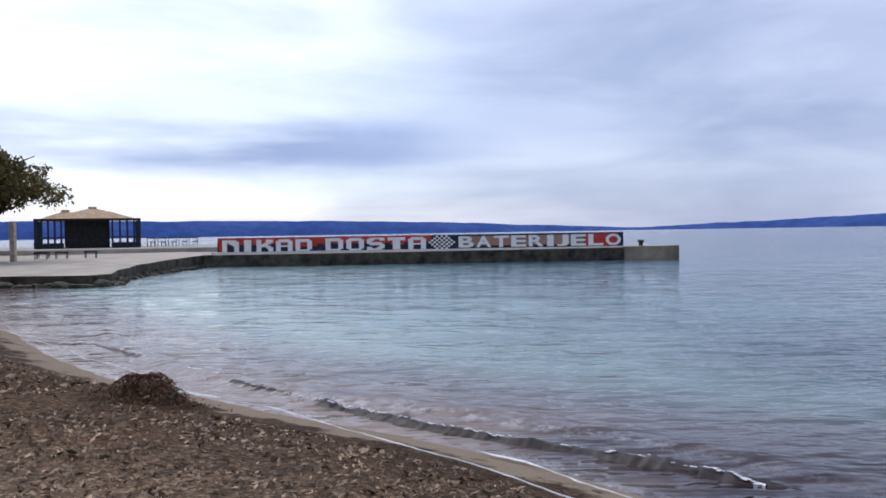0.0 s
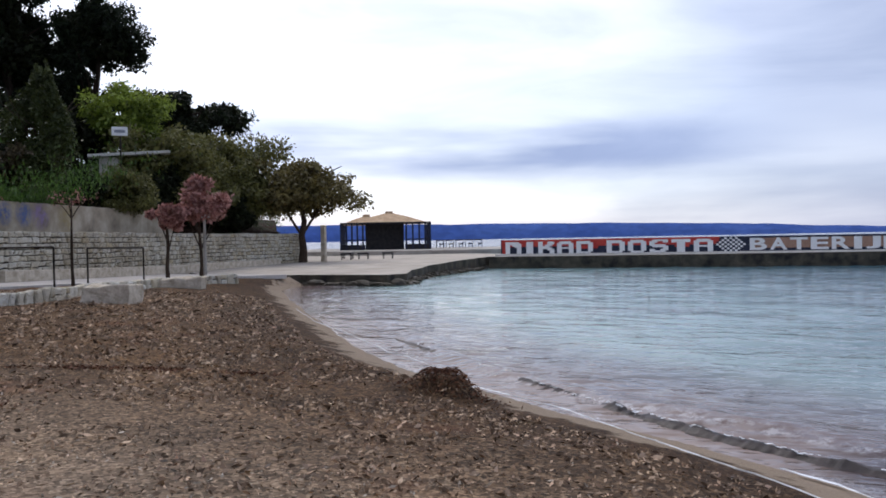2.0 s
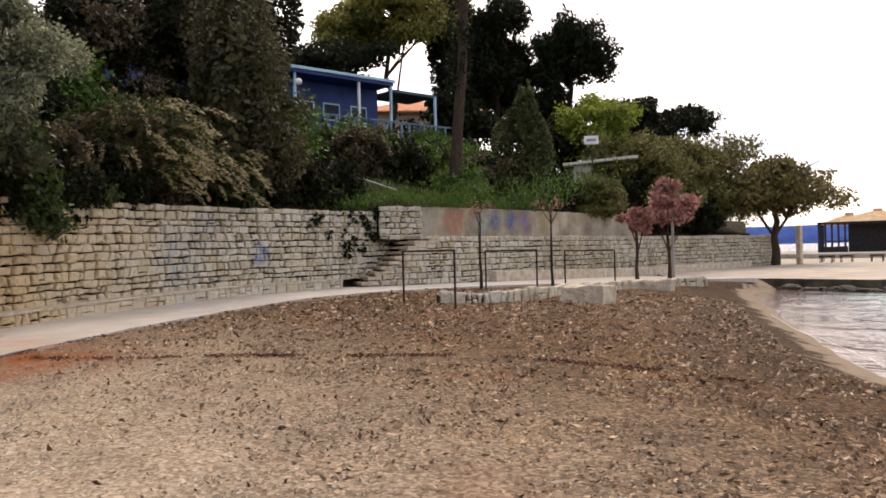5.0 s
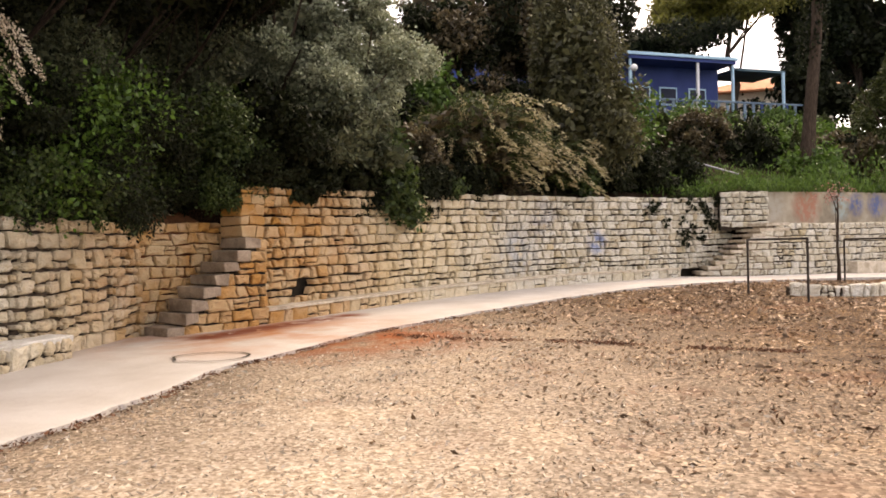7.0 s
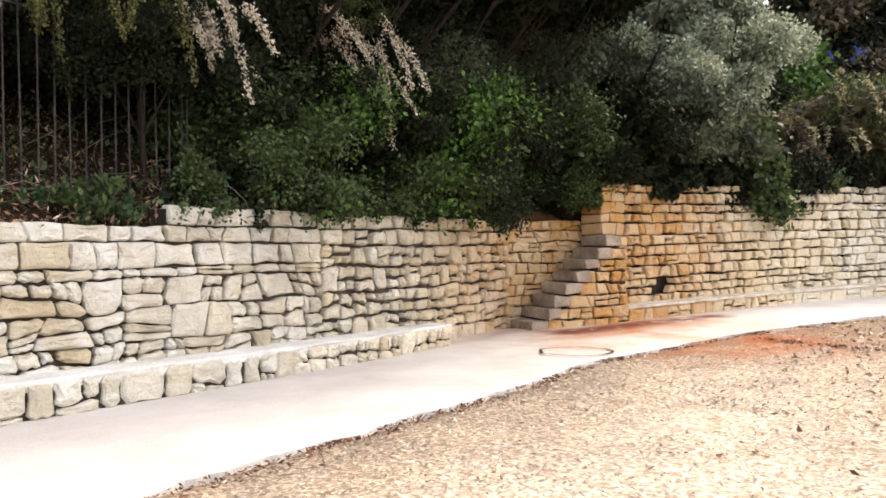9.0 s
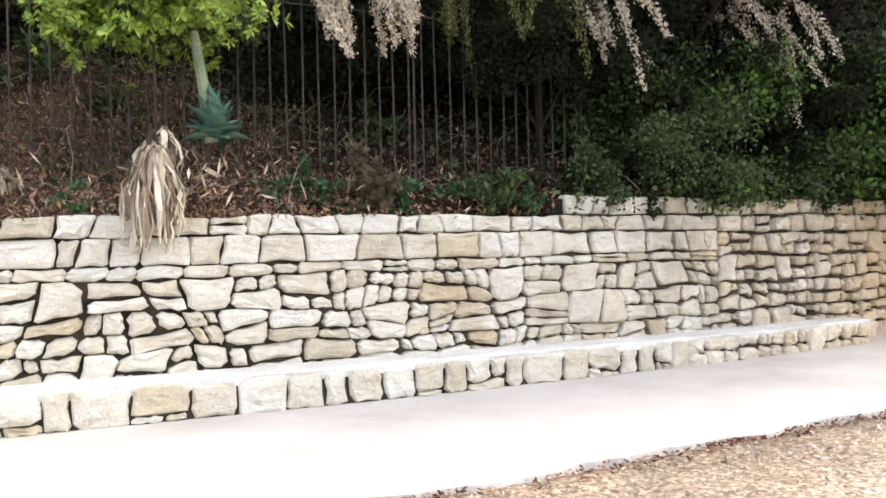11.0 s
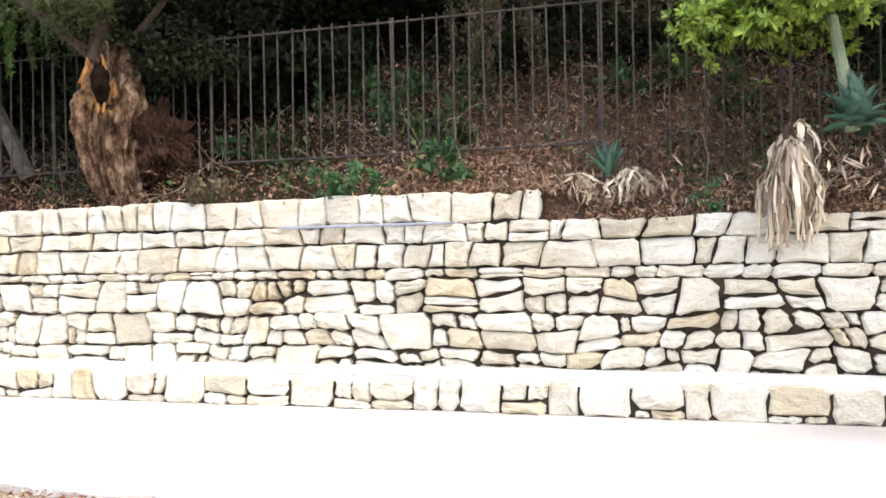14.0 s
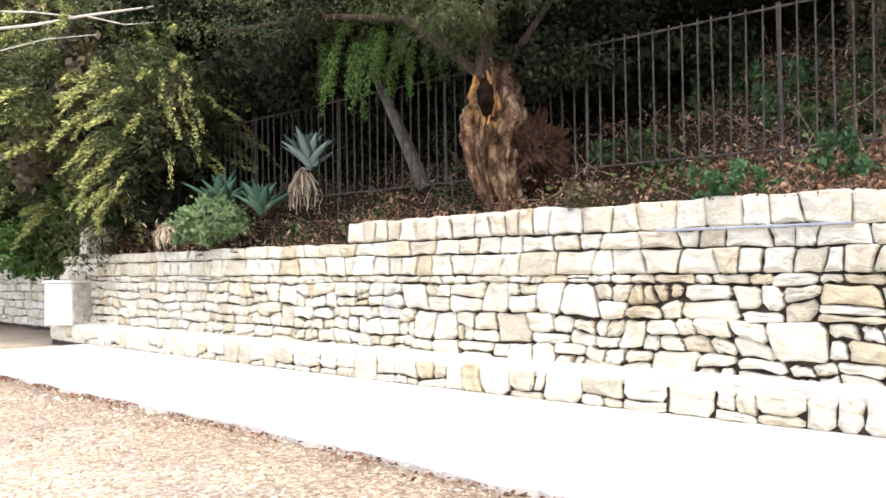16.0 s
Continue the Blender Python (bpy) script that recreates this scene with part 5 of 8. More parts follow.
RISE = {0: [0, 0.25, 0.52, 1.0, 1.75, 2.9, 4.0, 5.4, 6.4, 7.4, 8.2, 9, 9.5, 10, 11, 11],
        1: [0, 0.15, 0.35, 0.6, 1.0, 1.7, 2.6, 4.0, 5.2, 6.0, 6.1, 6.1, 6.3, 7, 8, 8],
        2: [0, 0.1, 0.25, 0.5, 0.9, 1.5, 2.2, 3.3, 4.4, 5.4, 6.0, 6.2, 6.5, 7, 8, 8],
        3: [0, 0.1, 0.2, 0.3, 0.5, 0.8, 1.1, 1.6, 2.2, 2.7, 3.0, 3.0, 2.4, 0.5, -4, -6]}


def rise_at(row, u):
    return np.interp(u, U, RISE[int(row[5])])


def slope_z(x, y):
    """Height of the slope over a place."""
    d = np.hypot(TOPS[:, 0] - x, TOPS[:, 1] - y)
    k = int(np.argmin(d))
    return float(TOPS[k, 4] + rise_at(TOPS[k], d[k]))


verts, faces = [], []
for row in TOPS:
    verts.append((row[0], row[1], row[4] - 1.6))
    for u in U:
        x, y = row[0] + row[2] * u, row[1] + row[3] * u
        v = Vector((x, y, 0))
        verts.append((x, y, row[4] + rise_at(row, u) + (0.10 * noise.noise(v * 1.1) + 0.05 * noise.noise(v * 4.0)) * min(1, u / 0.8)))
nu = len(U) + 1
for i in range(len(TOPS) - 1):
    for k in range(nu - 1):
        faces.append((i * nu + k, i * nu + k + 1, (i + 1) * nu + k + 1, (i + 1) * nu + k))
tagged(link_mesh("ground_slope", verts, faces, SOIL, True), "steep bank of soil and leaf litter, darkened as if in tree shade", "bank", kind="structure")


def leaf_quads(rng, pts, size, out=None, aspect=0.45, droop=0.0):
    """Diamond leaves at pts, each folded a little along its rib."""
    n = len(pts)
    d = rng.normal(size=(n, 3))
    if out is not None:
        d = d * 0.8 + out
    d[:, 2] -= droop
    d /= np.linalg.norm(d, axis=1)[:, None] + 1e-9
    q = rng.normal(size=(n, 3))
    w = np.cross(d, q)
    w /= np.linalg.norm(w, axis=1)[:, None] + 1e-9
    L = size * rng.uniform(0.6, 1.4, (n, 1))
    a, b = pts - d * L * 0.5, pts + d * L * 0.5
    l, r = pts + w * L * aspect * 0.5, pts - w * L * aspect * 0.5
    verts = np.stack([a, l, b, r], 1).reshape(-1, 3)
    i = np.arange(n)[:, None] * 4
    return verts, np.concatenate([i, i + 1, i + 2, i + 3], 1)


def crown_points(rng, c, rx, rz, n, clumps, loose=0.16, lo=0.13, hi=0.34):
    """Places of leaves in clumps on an uneven crown, with gaps, and the way out of each."""
    k = rng.normal(size=(clumps, 3))
    k /= np.linalg.norm(k, axis=1)[:, None]
    az, el = np.arctan2(k[:, 1], k[:, 0]), np.arcsin(k[:, 2])
    ph = rng.uniform(0, 6.28, 4)
    lobe = 1 + 0.24 * np.sin(3 * az + ph[0]) * np.cos(el) + 0.18 * np.sin(5 * az + ph[1] + 3 * el) + 0.16 * np.sin(4 * el + ph[2])
    k *= (lobe * rng.uniform(0.30, 1.0, clumps) ** 0.5)[:, None]
    k[:, 2] = np.where(k[:, 2] < -0.45, k[:, 2] * 0.75, k[:, 2])
    sizes = rng.uniform(lo, hi, clumps)
    which = rng.choice(clumps, n, p=sizes ** 2 / (sizes ** 2).sum())
    o = rng.normal(size=(n, 3))
    o /= np.linalg.norm(o, axis=1)[:, None]
    stretch = rng.uniform(0.7, 1.4, (clumps, 3))
    p = k[which] + o * stretch[which] * (sizes[which] * rng.uniform(0.30, 1.0, n) ** 0.6)[:, None]
    p += rng.normal(size=(n, 3)) * loose * 0.35
    pts = np.array(c) + p * np.array([rx, rx, rz])
    return pts, o


def whorls(rng, pts, out, size, count=9):
    """Rosettes of blunt leaves at the shoot tips, widest beyond the middle."""
    d = out + np.array([0, 0, 0.35])
    d /= np.linalg.norm(d, axis=1)[:, None] + 1e-9
    a = np.cross(d, rng.normal(size=d.shape))
    a /= np.linalg.norm(a, axis=1)[:, None] + 1e-9
    b = np.cross(d, a)
    verts = []
    for i in range(count):
        q = 2.39996 * i + rng.uniform(-0.3, 0.3, (len(pts), 1))
        side = a * np.cos(q) + b * np.sin(q)
        way = d * rng.uniform(0.15, 0.9, (len(pts), 1)) + side
        way /= np.linalg.norm(way, axis=1)[:, None]
        w = np.cross(way, d)
        w /= np.linalg.norm(w, axis=1)[:, None] + 1e-9
        L = size * rng.uniform(0.7, 1.25, (len(pts), 1))
        mid = pts + way * L * 0.64 + d * L * 0.06
        verts.append(np.stack([pts, mid + w * L * 0.17, pts + way * L, mid - w * L * 0.17], 1))
    verts = np.concatenate(verts).reshape(-1, 3)
    i = np.arange(len(verts) // 4)[:, None] * 4
    return verts, np.concatenate([i, i + 1, i + 2, i + 3], 1)


def plume_points(rng, c, rx, rz, n, strands, length, drift=(0, 0, 0)):
    """Feathery drooping sprays: leaves along arching strands."""
    pts, ways = [], []
    per = max(8, n // strands)
    for _ in range(strands):
        o = rng.normal(size=3)
        o /= np.linalg.norm(o)
        o *= rng.uniform(0.5, 0.95)
        p = np.array(c) + o * np.array([rx, rx, rz])
        d = np.array([o[0], o[1], 0.35 + 0.3 * o[2]]) + np.array(drift)
        d /= np.linalg.norm(d)
        t = np.linspace(0, 1, per)[:, None]
        reach = length * rng.uniform(0.5, 1.35)
        path = p + d * t * reach + np.array([0, 0, -1.0]) * (t ** 2) * reach * rng.uniform(0.5, 1.0)
        path += rng.normal(size=path.shape) * 0.032 * length * (1.3 - 0.8 * t)
        pts.append(path)
        ways.append(np.repeat((d + np.array([0, 0, -0.8]))[None], per, 0))
    return np.concatenate(pts), np.concatenate(ways)


def limbs(rng, base, crown, rx, rz, r, n, old=False):
    """A tapered, bent trunk with limbs that reach into the crown."""
    b, c = Vector(base), Vector(crown)
    R_ = random.Random(int(rng.integers(1 << 30)))
    top = c + Vector((0, 0, -0.2 * rz))
    pts = [b.lerp(top, t) + Vector((R_.uniform(-1, 1), R_.uniform(-1, 1), 0)) * (0.06 if r > 0.08 else 0.015) * (top - b).length * math.sin(t * 3.1) for t in (0, 0.2, 0.4, 0.6, 0.8, 1.0)]
    pieces = [tube(pts, [r * 1.35, r, r * 0.9, r * 0.78, r * 0.6, r * 0.4], 9, 0.08, R_)]
    for _ in range(n):
        s = pts[R_.randint(2, 5)]
        a = R_.uniform(0, 6.283)
        e = c + Vector((math.cos(a) * rx * 0.8, math.sin(a) * rx * 0.8, R_.uniform(-0.5, 0.7) * rz))
        m = s.lerp(e, 0.5) + Vector((0, 0, 0.12 * rz))
        pieces.append(tube([s, m, e], [r * 0.45, r * 0.28, r * 0.08], 6, 0.05, R_))
    return pieces


KINDS = {
    "pine": ("pine_tree", "dark green pine with a layered ragged crown", "tree"),
    "cypress": ("conical_tree", "bushy olive-green conical tree on the bank", "tree"),
    "yellow": ("broadleaf_tree", "light yellow-green broadleaf tree on the bank", "tree"),
    "olive": ("olive_tree", "grey-green olive tree above the stone wall", "tree"),
    "quay": ("broadleaf_tree", "olive-brown tree with a spreading crown by the quay", "tree"),
    "dark": ("evergreen_shrub", "dense dark evergreen shrub on the bank", "shrub"),
    "grey": ("evergreen_shrub", "tall grey-green evergreen shrub above the steps", "shrub"),
    "green": ("leafy_shrub", "leafy fresh green shrub on the bank", "shrub"),
    "ivy": ("ivy_clump", "dark ivy hanging over the wall top", "ivy"),
    "lime": ("broadleaf_tree", "bright yellow-green tree on the bank", "tree"),
    "thin": ("evergreen_tree", "thin dark evergreen with gaps in its crown", "tree"),
    "conifer": ("feathery_conifer", "bushy olive-brown conifer above the stained wall", "tree"),
    "rusty": ("broadleaf_tree", "rusty olive-green tree on the bank", "tree"),
    "sap": ("bare_sapling", "thin half-bare sapling with a few rust-pink leaves", "tree"),
    "mixed": ("leafy_shrub", "dark shrub with fresh green leaf patches over the wall", "shrub"),
    "over": ("evergreen_tree", "dark evergreen leaning over the wall, added above view for its shade", "tree"),
    "red": ("small_red_tree", "slender small tree with rust-pink leaves", "tree"),
    "tam": ("tamarisk", "feathery tan and green drooping tamarisk", "shrub"),
    "brown": ("scrub_bush", "brownish half-bare scrub on the bank", "shrub"),
    "grass": ("grass_clump", "low bright green grass above the wall", "grass"),
    "pitt": ("glossy_shrub", "glossy yellow-green shrub overhanging the fence", "shrub"),
    "agaveb": ("grey_shrub", "pale grey-green shrub on the wall top", "shrub"),
}
PLANTS = (
    ("pine", -46.1, 38.6, 15.5, 3.07, 4.50, 3500, 0.29),
    ("pine", -42.3, 42.8, 15.2, 3.19, 3.27, 2600, 0.29),
    ("pine", -46.3, 55.3, 11.8, 5.40, 2.70, 2500, 0.34),
    ("cypress", -29.6, 26.6, 6.5, 2.35, 3.1, 4200, 0.17),
    ("lime", -34.5, 36.6, 8.6, 2.5, 1.9, 3400, 0.15),
    ("rusty", -31.4, 36.3, 5.4, 3.43, 2.45, 3300, 0.23),
    ("rusty", -34.2, 45.4, 6.0, 3.48, 2.90, 2800, 0.27),
    ("quay", -29.7, 47.5, 5.2, 3.51, 2.37, 2400, 0.27),
    ("rusty", -29.8, 31.6, 3.9, 1.7, 1.2, 1900, 0.16),
    ("rusty", -31.5, 43.5, 4.4, 2.4, 1.7, 1700, 0.22),
    ("rusty", -31.8, 39.3, 4.5, 2.5, 1.9, 2600, 0.22),
    ("dark", -31.6, 41.8, 3.2, 1.7, 1.1, 2400, 0.15),
    ("red", -22.3, 27.8, 3.2, 1.21, 1.09, 1500, 0.17),
    ("red", -22.3, 25.8, 2.6, 0.56, 0.56, 1500, 0.16),
    ("yellow", -48.7, 31.7, 18.2, 5.73, 2.96, 4600, 0.28),
    ("yellow", -49.5, 28.5, 16.1, 2.52, 1.75, 1500, 0.27),
    ("thin", -32.1, 8.4, 11.6, 2.14, 2.25, 1150, 0.16),
    ("dark", -45.0, 18.0, 13.6, 3.4, 3.4, 4200, 0.21),
    ("dark", -47.5, 25.0, 13.4, 3.6, 1.3, 3200, 0.20),
    ("thin", -33.6, 13.3, 13.2, 3.19, 2.45, 2475, 0.17),
    ("thin", -30.2, 13.7, 11.1, 1.69, 2.92, 1845, 0.16),
    ("brown", -32.4, 11.0, 9.6, 2.08, 1.85, 3000, 0.16),
    ("conifer", -26.2, 10.8, 7.0, 1.78, 4.13, 9000, 0.11),
    ("conifer", -25.9, 11.3, 5.2, 1.40, 2.20, 3600, 0.12),
    ("thin", -31.5, 10.5, 10.5, 1.80, 2.47, 1050, 0.16),
    ("olive", -20.4, 0.7, 6.5, 1.65, 1.55, 5200, 0.10),
    ("olive", -20.9, 2.9, 6.2, 1.75, 1.70, 5600, 0.10),
    ("olive", -19.8, 2.1, 5.0, 1.60, 0.95, 3600, 0.09),
    ("olive", -21.2, 1.9, 7.7, 1.60, 1.35, 3800, 0.10),
    ("grey", -20.0, 1.6, 3.8, 2.30, 1.01, 5400, 0.09),
    ("grey", -17.7, -2.0, 5.5, 1.91, 2.50, 14100, 0.08),
    ("dark", -13.8, -3.8, 3.2, 1.34, 1.14, 7100, 0.07),
    ("mixed", -15.1, -2.8, 3.6, 0.82, 0.98, 3200, 0.07),
    ("dark", -14.6, -4.5, 5.2, 1.53, 1.23, 7600, 0.07),
    ("tam", -23.8, 6.7, 4.6, 1.92, 1.42, 4100, 0.12),
    ("tam", -25.1, 9.6, 4.1, 0.91, 1.09, 1500, 0.13),
    ("ivy", -20.2, 3.6, 2.9, 0.58, 0.86, 1500, 0.10),
    ("green", -34.7, 20.2, 6.5, 1.7, 1.1, 2200, 0.13),
    ("green", -33.6, 23.6, 5.9, 1.5, 1.0, 2000, 0.12),
    ("brown", -30.6, 24.4, 4.9, 1.7, 1.1, 2600, 0.13),
    ("grass", -27.8, 16.1, 3.7, 1.96, 0.52, 1500, 0.15),
    ("grass", -26.9, 19.3, 3.9, 1.80, 0.45, 1500, 0.16),
    ("grass", -27.2, 24.0, 3.9, 2.71, 0.59, 1500, 0.17),
    ("dark", -30.9, 34.9, 4.2, 2.0, 1.5, 2900, 0.15),
    ("mixed", -14.6, -3.2, 3.3, 1.69, 1.49, 10700, 0.07),
    ("ivy", -10.7, -4.7, 2.5, 0.77, 0.42, 2300, 0.05),
    ("mixed", -14.1, -3.3, 3.4, 1.16, 1.16, 6000, 0.07),
    ("dark", -11.6, -5.7, 4.6, 2.55, 1.11, 16400, 0.06),
    ("pitt", -5.2, -7.55, 4.14, 0.95, 0.78, 1700, 0.095),
    ("dark", 0.7, -14.5, 5.0, 2.48, 1.14, 13100, 0.07),
    ("dark", -2.0, -14.5, 5.5, 3.05, 1.24, 17500, 0.07),
    ("dark", 4.8, -14.9, 5.4, 2.66, 1.43, 15300, 0.07),
    ("tam", 11.6, -17.8, 4.8, 2.39, 3.24, 16400, 0.10),
    ("green", 14.3, -19.1, 2.1, 0.95, 0.79, 1500, 0.11),
    ("agaveb", 6.9, -14.2, 2.4, 0.62, 0.45, 1500, 0.06),
    ("tam", 8.7, -15.8, 4.4, 1.30, 1.66, 6500, 0.08),
    ("dark", 8.4, -16.0, 3.3, 1.31, 0.95, 3700, 0.08),
    ("dark", -37.4, 36.3, 7.7, 1.95, 1.77, 1500, 0.25),
    ("pine", -48.4, 42.1, 14.2, 2.62, 2.62, 1500, 0.31),
    ("pine", -45.7, 42.1, 11.7, 3.59, 2.53, 2100, 0.30),
    ("dark", -44.6, 34.1, 10.4, 2.67, 2.29, 1800, 0.27),
    ("pine", -46.3, 35.2, 15.4, 1.58, 4.74, 2000, 0.28),
    ("sap", -21.2, 16.9, 2.8, 0.50, 0.40, 80, 0.11),
    ("sap", -20.8, 19.7, 3.0, 0.60, 0.45, 70, 0.11),
    ("dark", -30.2, 29.0, 4.3, 1.2, 1.0, 1800, 0.14),
    ("tam", 14.8, -19.8, 7.7, 2.30, 1.81, 6500, 0.12),
    ("dark", 15.5, -21.6, 10.3, 3.54, 2.13, 10100, 0.12),
    ("green", 11.5, -18.3, 3.5, 1.29, 1.00, 2600, 0.10),
    ("mixed", -12.1, -4.0, 3.5, 0.67, 0.67, 2700, 0.06),
    ("grey", -14.3, -3.0, 4.7, 0.88, 1.07, 4200, 0.07),
    ("ivy", -11.6, -4.3, 2.3, 0.98, 0.41, 2500, 0.06),
    ("ivy", -13.9, -3.3, 2.5, 1.14, 0.57, 3000, 0.07),
    ("ivy", -3.3, -12.1, 3.7, 0.49, 0.33, 1500, 0.06),
    ("ivy", -4.7, -11.6, 3.5, 0.57, 0.33, 1500, 0.06),
    ("brown", -4.6, -12.2, 4.9, 1.28, 0.68, 5000, 0.06),
    ("dark", 0.1, -12.8, 4.3, 1.75, 0.91, 9700, 0.06),
    ("ivy", -11.3, -4.8, 3.5, 1.14, 0.74, 5300, 0.06),
    ("dark", -29.4, 6.9, 8.9, 1.74, 1.53, 2700, 0.14),
    ("dark", -24.2, -0.1, 8.7, 1.31, 1.14, 2400, 0.11),
    ("brown", -29.3, 7.2, 9.1, 1.94, 1.74, 3400, 0.14),
    ("dark", -26.2, -0.2, 9.4, 1.24, 0.97, 1600, 0.12),
    ("dark", -9.7, -5.8, 4.1, 1.12, 0.82, 6900, 0.05),
    ("tam", 16.5, -20.6, 5.4, 1.58, 3.35, 7200, 0.12),
    ("dark", 17.5, -21.4, 4.0, 2.03, 2.40, 6000, 0.13),
    ("rusty", 16.3, -21.0, 7.0, 1.9, 2.3, 5500, 0.10),
)
PLANTS = list(PLANTS)
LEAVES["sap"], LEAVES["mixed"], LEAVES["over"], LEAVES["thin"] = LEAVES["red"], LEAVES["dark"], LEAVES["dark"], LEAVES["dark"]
wood = random.Random(99)
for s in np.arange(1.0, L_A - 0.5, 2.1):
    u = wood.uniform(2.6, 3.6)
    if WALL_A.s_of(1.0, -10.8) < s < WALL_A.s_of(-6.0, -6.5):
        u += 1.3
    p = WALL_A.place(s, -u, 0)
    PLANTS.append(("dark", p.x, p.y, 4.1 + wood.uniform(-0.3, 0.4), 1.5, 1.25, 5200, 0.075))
    # taller crowns, mostly above view, added to shade the bank
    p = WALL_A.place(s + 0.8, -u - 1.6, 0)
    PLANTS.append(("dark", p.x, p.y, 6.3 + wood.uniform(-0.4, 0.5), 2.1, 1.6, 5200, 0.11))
    # crowns over the wall top, added above view for the shade they cast
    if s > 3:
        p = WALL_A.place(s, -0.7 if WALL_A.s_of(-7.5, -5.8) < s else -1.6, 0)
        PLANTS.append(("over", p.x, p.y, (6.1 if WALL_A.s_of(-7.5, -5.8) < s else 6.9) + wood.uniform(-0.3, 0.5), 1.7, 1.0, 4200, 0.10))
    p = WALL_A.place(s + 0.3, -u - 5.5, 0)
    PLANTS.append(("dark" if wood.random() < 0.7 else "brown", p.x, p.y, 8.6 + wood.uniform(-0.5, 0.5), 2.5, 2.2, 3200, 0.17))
# unseen crowns out over the path, added to darken the wall's end
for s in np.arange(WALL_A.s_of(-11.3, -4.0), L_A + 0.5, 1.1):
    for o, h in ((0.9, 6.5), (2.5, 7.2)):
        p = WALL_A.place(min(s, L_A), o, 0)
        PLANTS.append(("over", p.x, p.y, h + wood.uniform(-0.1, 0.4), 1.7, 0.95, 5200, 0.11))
# unseen crowns added to darken the bank round the old trunk
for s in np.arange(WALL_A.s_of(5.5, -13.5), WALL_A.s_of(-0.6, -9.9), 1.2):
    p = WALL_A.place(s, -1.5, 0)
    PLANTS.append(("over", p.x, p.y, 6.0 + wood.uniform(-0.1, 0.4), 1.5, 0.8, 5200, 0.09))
for s in np.arange(2.2, L_B - 3.0, 1.7):
    p = WALL_B.place(s, -1.3, 0)
    PLANTS.append((wood.choice(("dark", "ivy", "brown", "dark")), p.x, p.y, 3.7 + rise_b(s), 1.1, 0.95, 2300, 0.10))
    p = WALL_B.place(s, -4.6, 0)
    PLANTS.append((wood.choice(("dark", "dark", "brown", "green")), p.x, p.y, 6.2 + rise_b(s), 1.7, 1.5, 2400, 0.13))
    if s < 9:
        p = WALL_B.place(s, -8.5, 0)
        PLANTS.append(("dark", p.x, p.y, 10.5, 2.3, 2.6, 2600, 0.19))
PLANTS += [("dark", -17.6, -1.8, 3.5, 1.2, 1.0, 5000, 0.08), ("ivy", -17.5, -0.6, 3.75, 1.1, 0.9, 4000, 0.08), ("ivy", -16.6, -2.4, 2.8, 0.8, 0.6, 2500, 0.07), ("dark", -17.0, -1.5, 2.75, 0.75, 0.6, 2600, 0.06), ("ivy", -17.3, -0.5, 2.9, 0.6, 0.55, 2000, 0.06), ("dark", -17.9, 0.6, 4.0, 1.2, 0.9, 4000, 0.08), ("dark", -17.1, 0.1, 3.1, 0.65, 0.4, 2200, 0.06), ("ivy", -16.9, -0.5, 2.6, 0.4, 0.35, 1200, 0.06)]
for s in np.arange(s_step + 0.6, L_A, 0.75):
    p = WALL_A.place(s + wood.uniform(-0.3, 0.3), -0.25, 0)
    PLANTS.append((wood.choice(("ivy", "dark", "ivy", "mixed")), p.x, p.y, 2.2 + wood.uniform(-0.1, 0.25), wood.uniform(0.35, 0.6), wood.uniform(0.28, 0.45), 900, 0.06))
for s in np.arange(s_tower + 0.8, 10.5, 0.8):
    p = WALL_B.place(s + wood.uniform(-0.3, 0.3), -0.12, 0)
    PLANTS.append((wood.choice(("dark", "dark", "ivy", "brown")), p.x, p.y, 2.95 + rise_b(s) + wood.uniform(-0.25, 0.15), wood.uniform(0.4, 0.6), wood.uniform(0.3, 0.55), 900, 0.08))
for i in range(46):
    s, u = wood.uniform(2, WALL_C.length), wood.uniform(2.5, 17)
    p = WALL_C.place(s, -u, 0)
    if (s < 12 and u > 9) or (13 < s < 24 and u < 7):
        continue
    PLANTS.append((wood.choice(("green", "brown", "cypress", "olive", "dark", "cypress")), p.x, p.y, slope_z(p.x, p.y) + 0.55, wood.uniform(0.9, 1.7), wood.uniform(0.7, 1.2), 1700, 0.13))
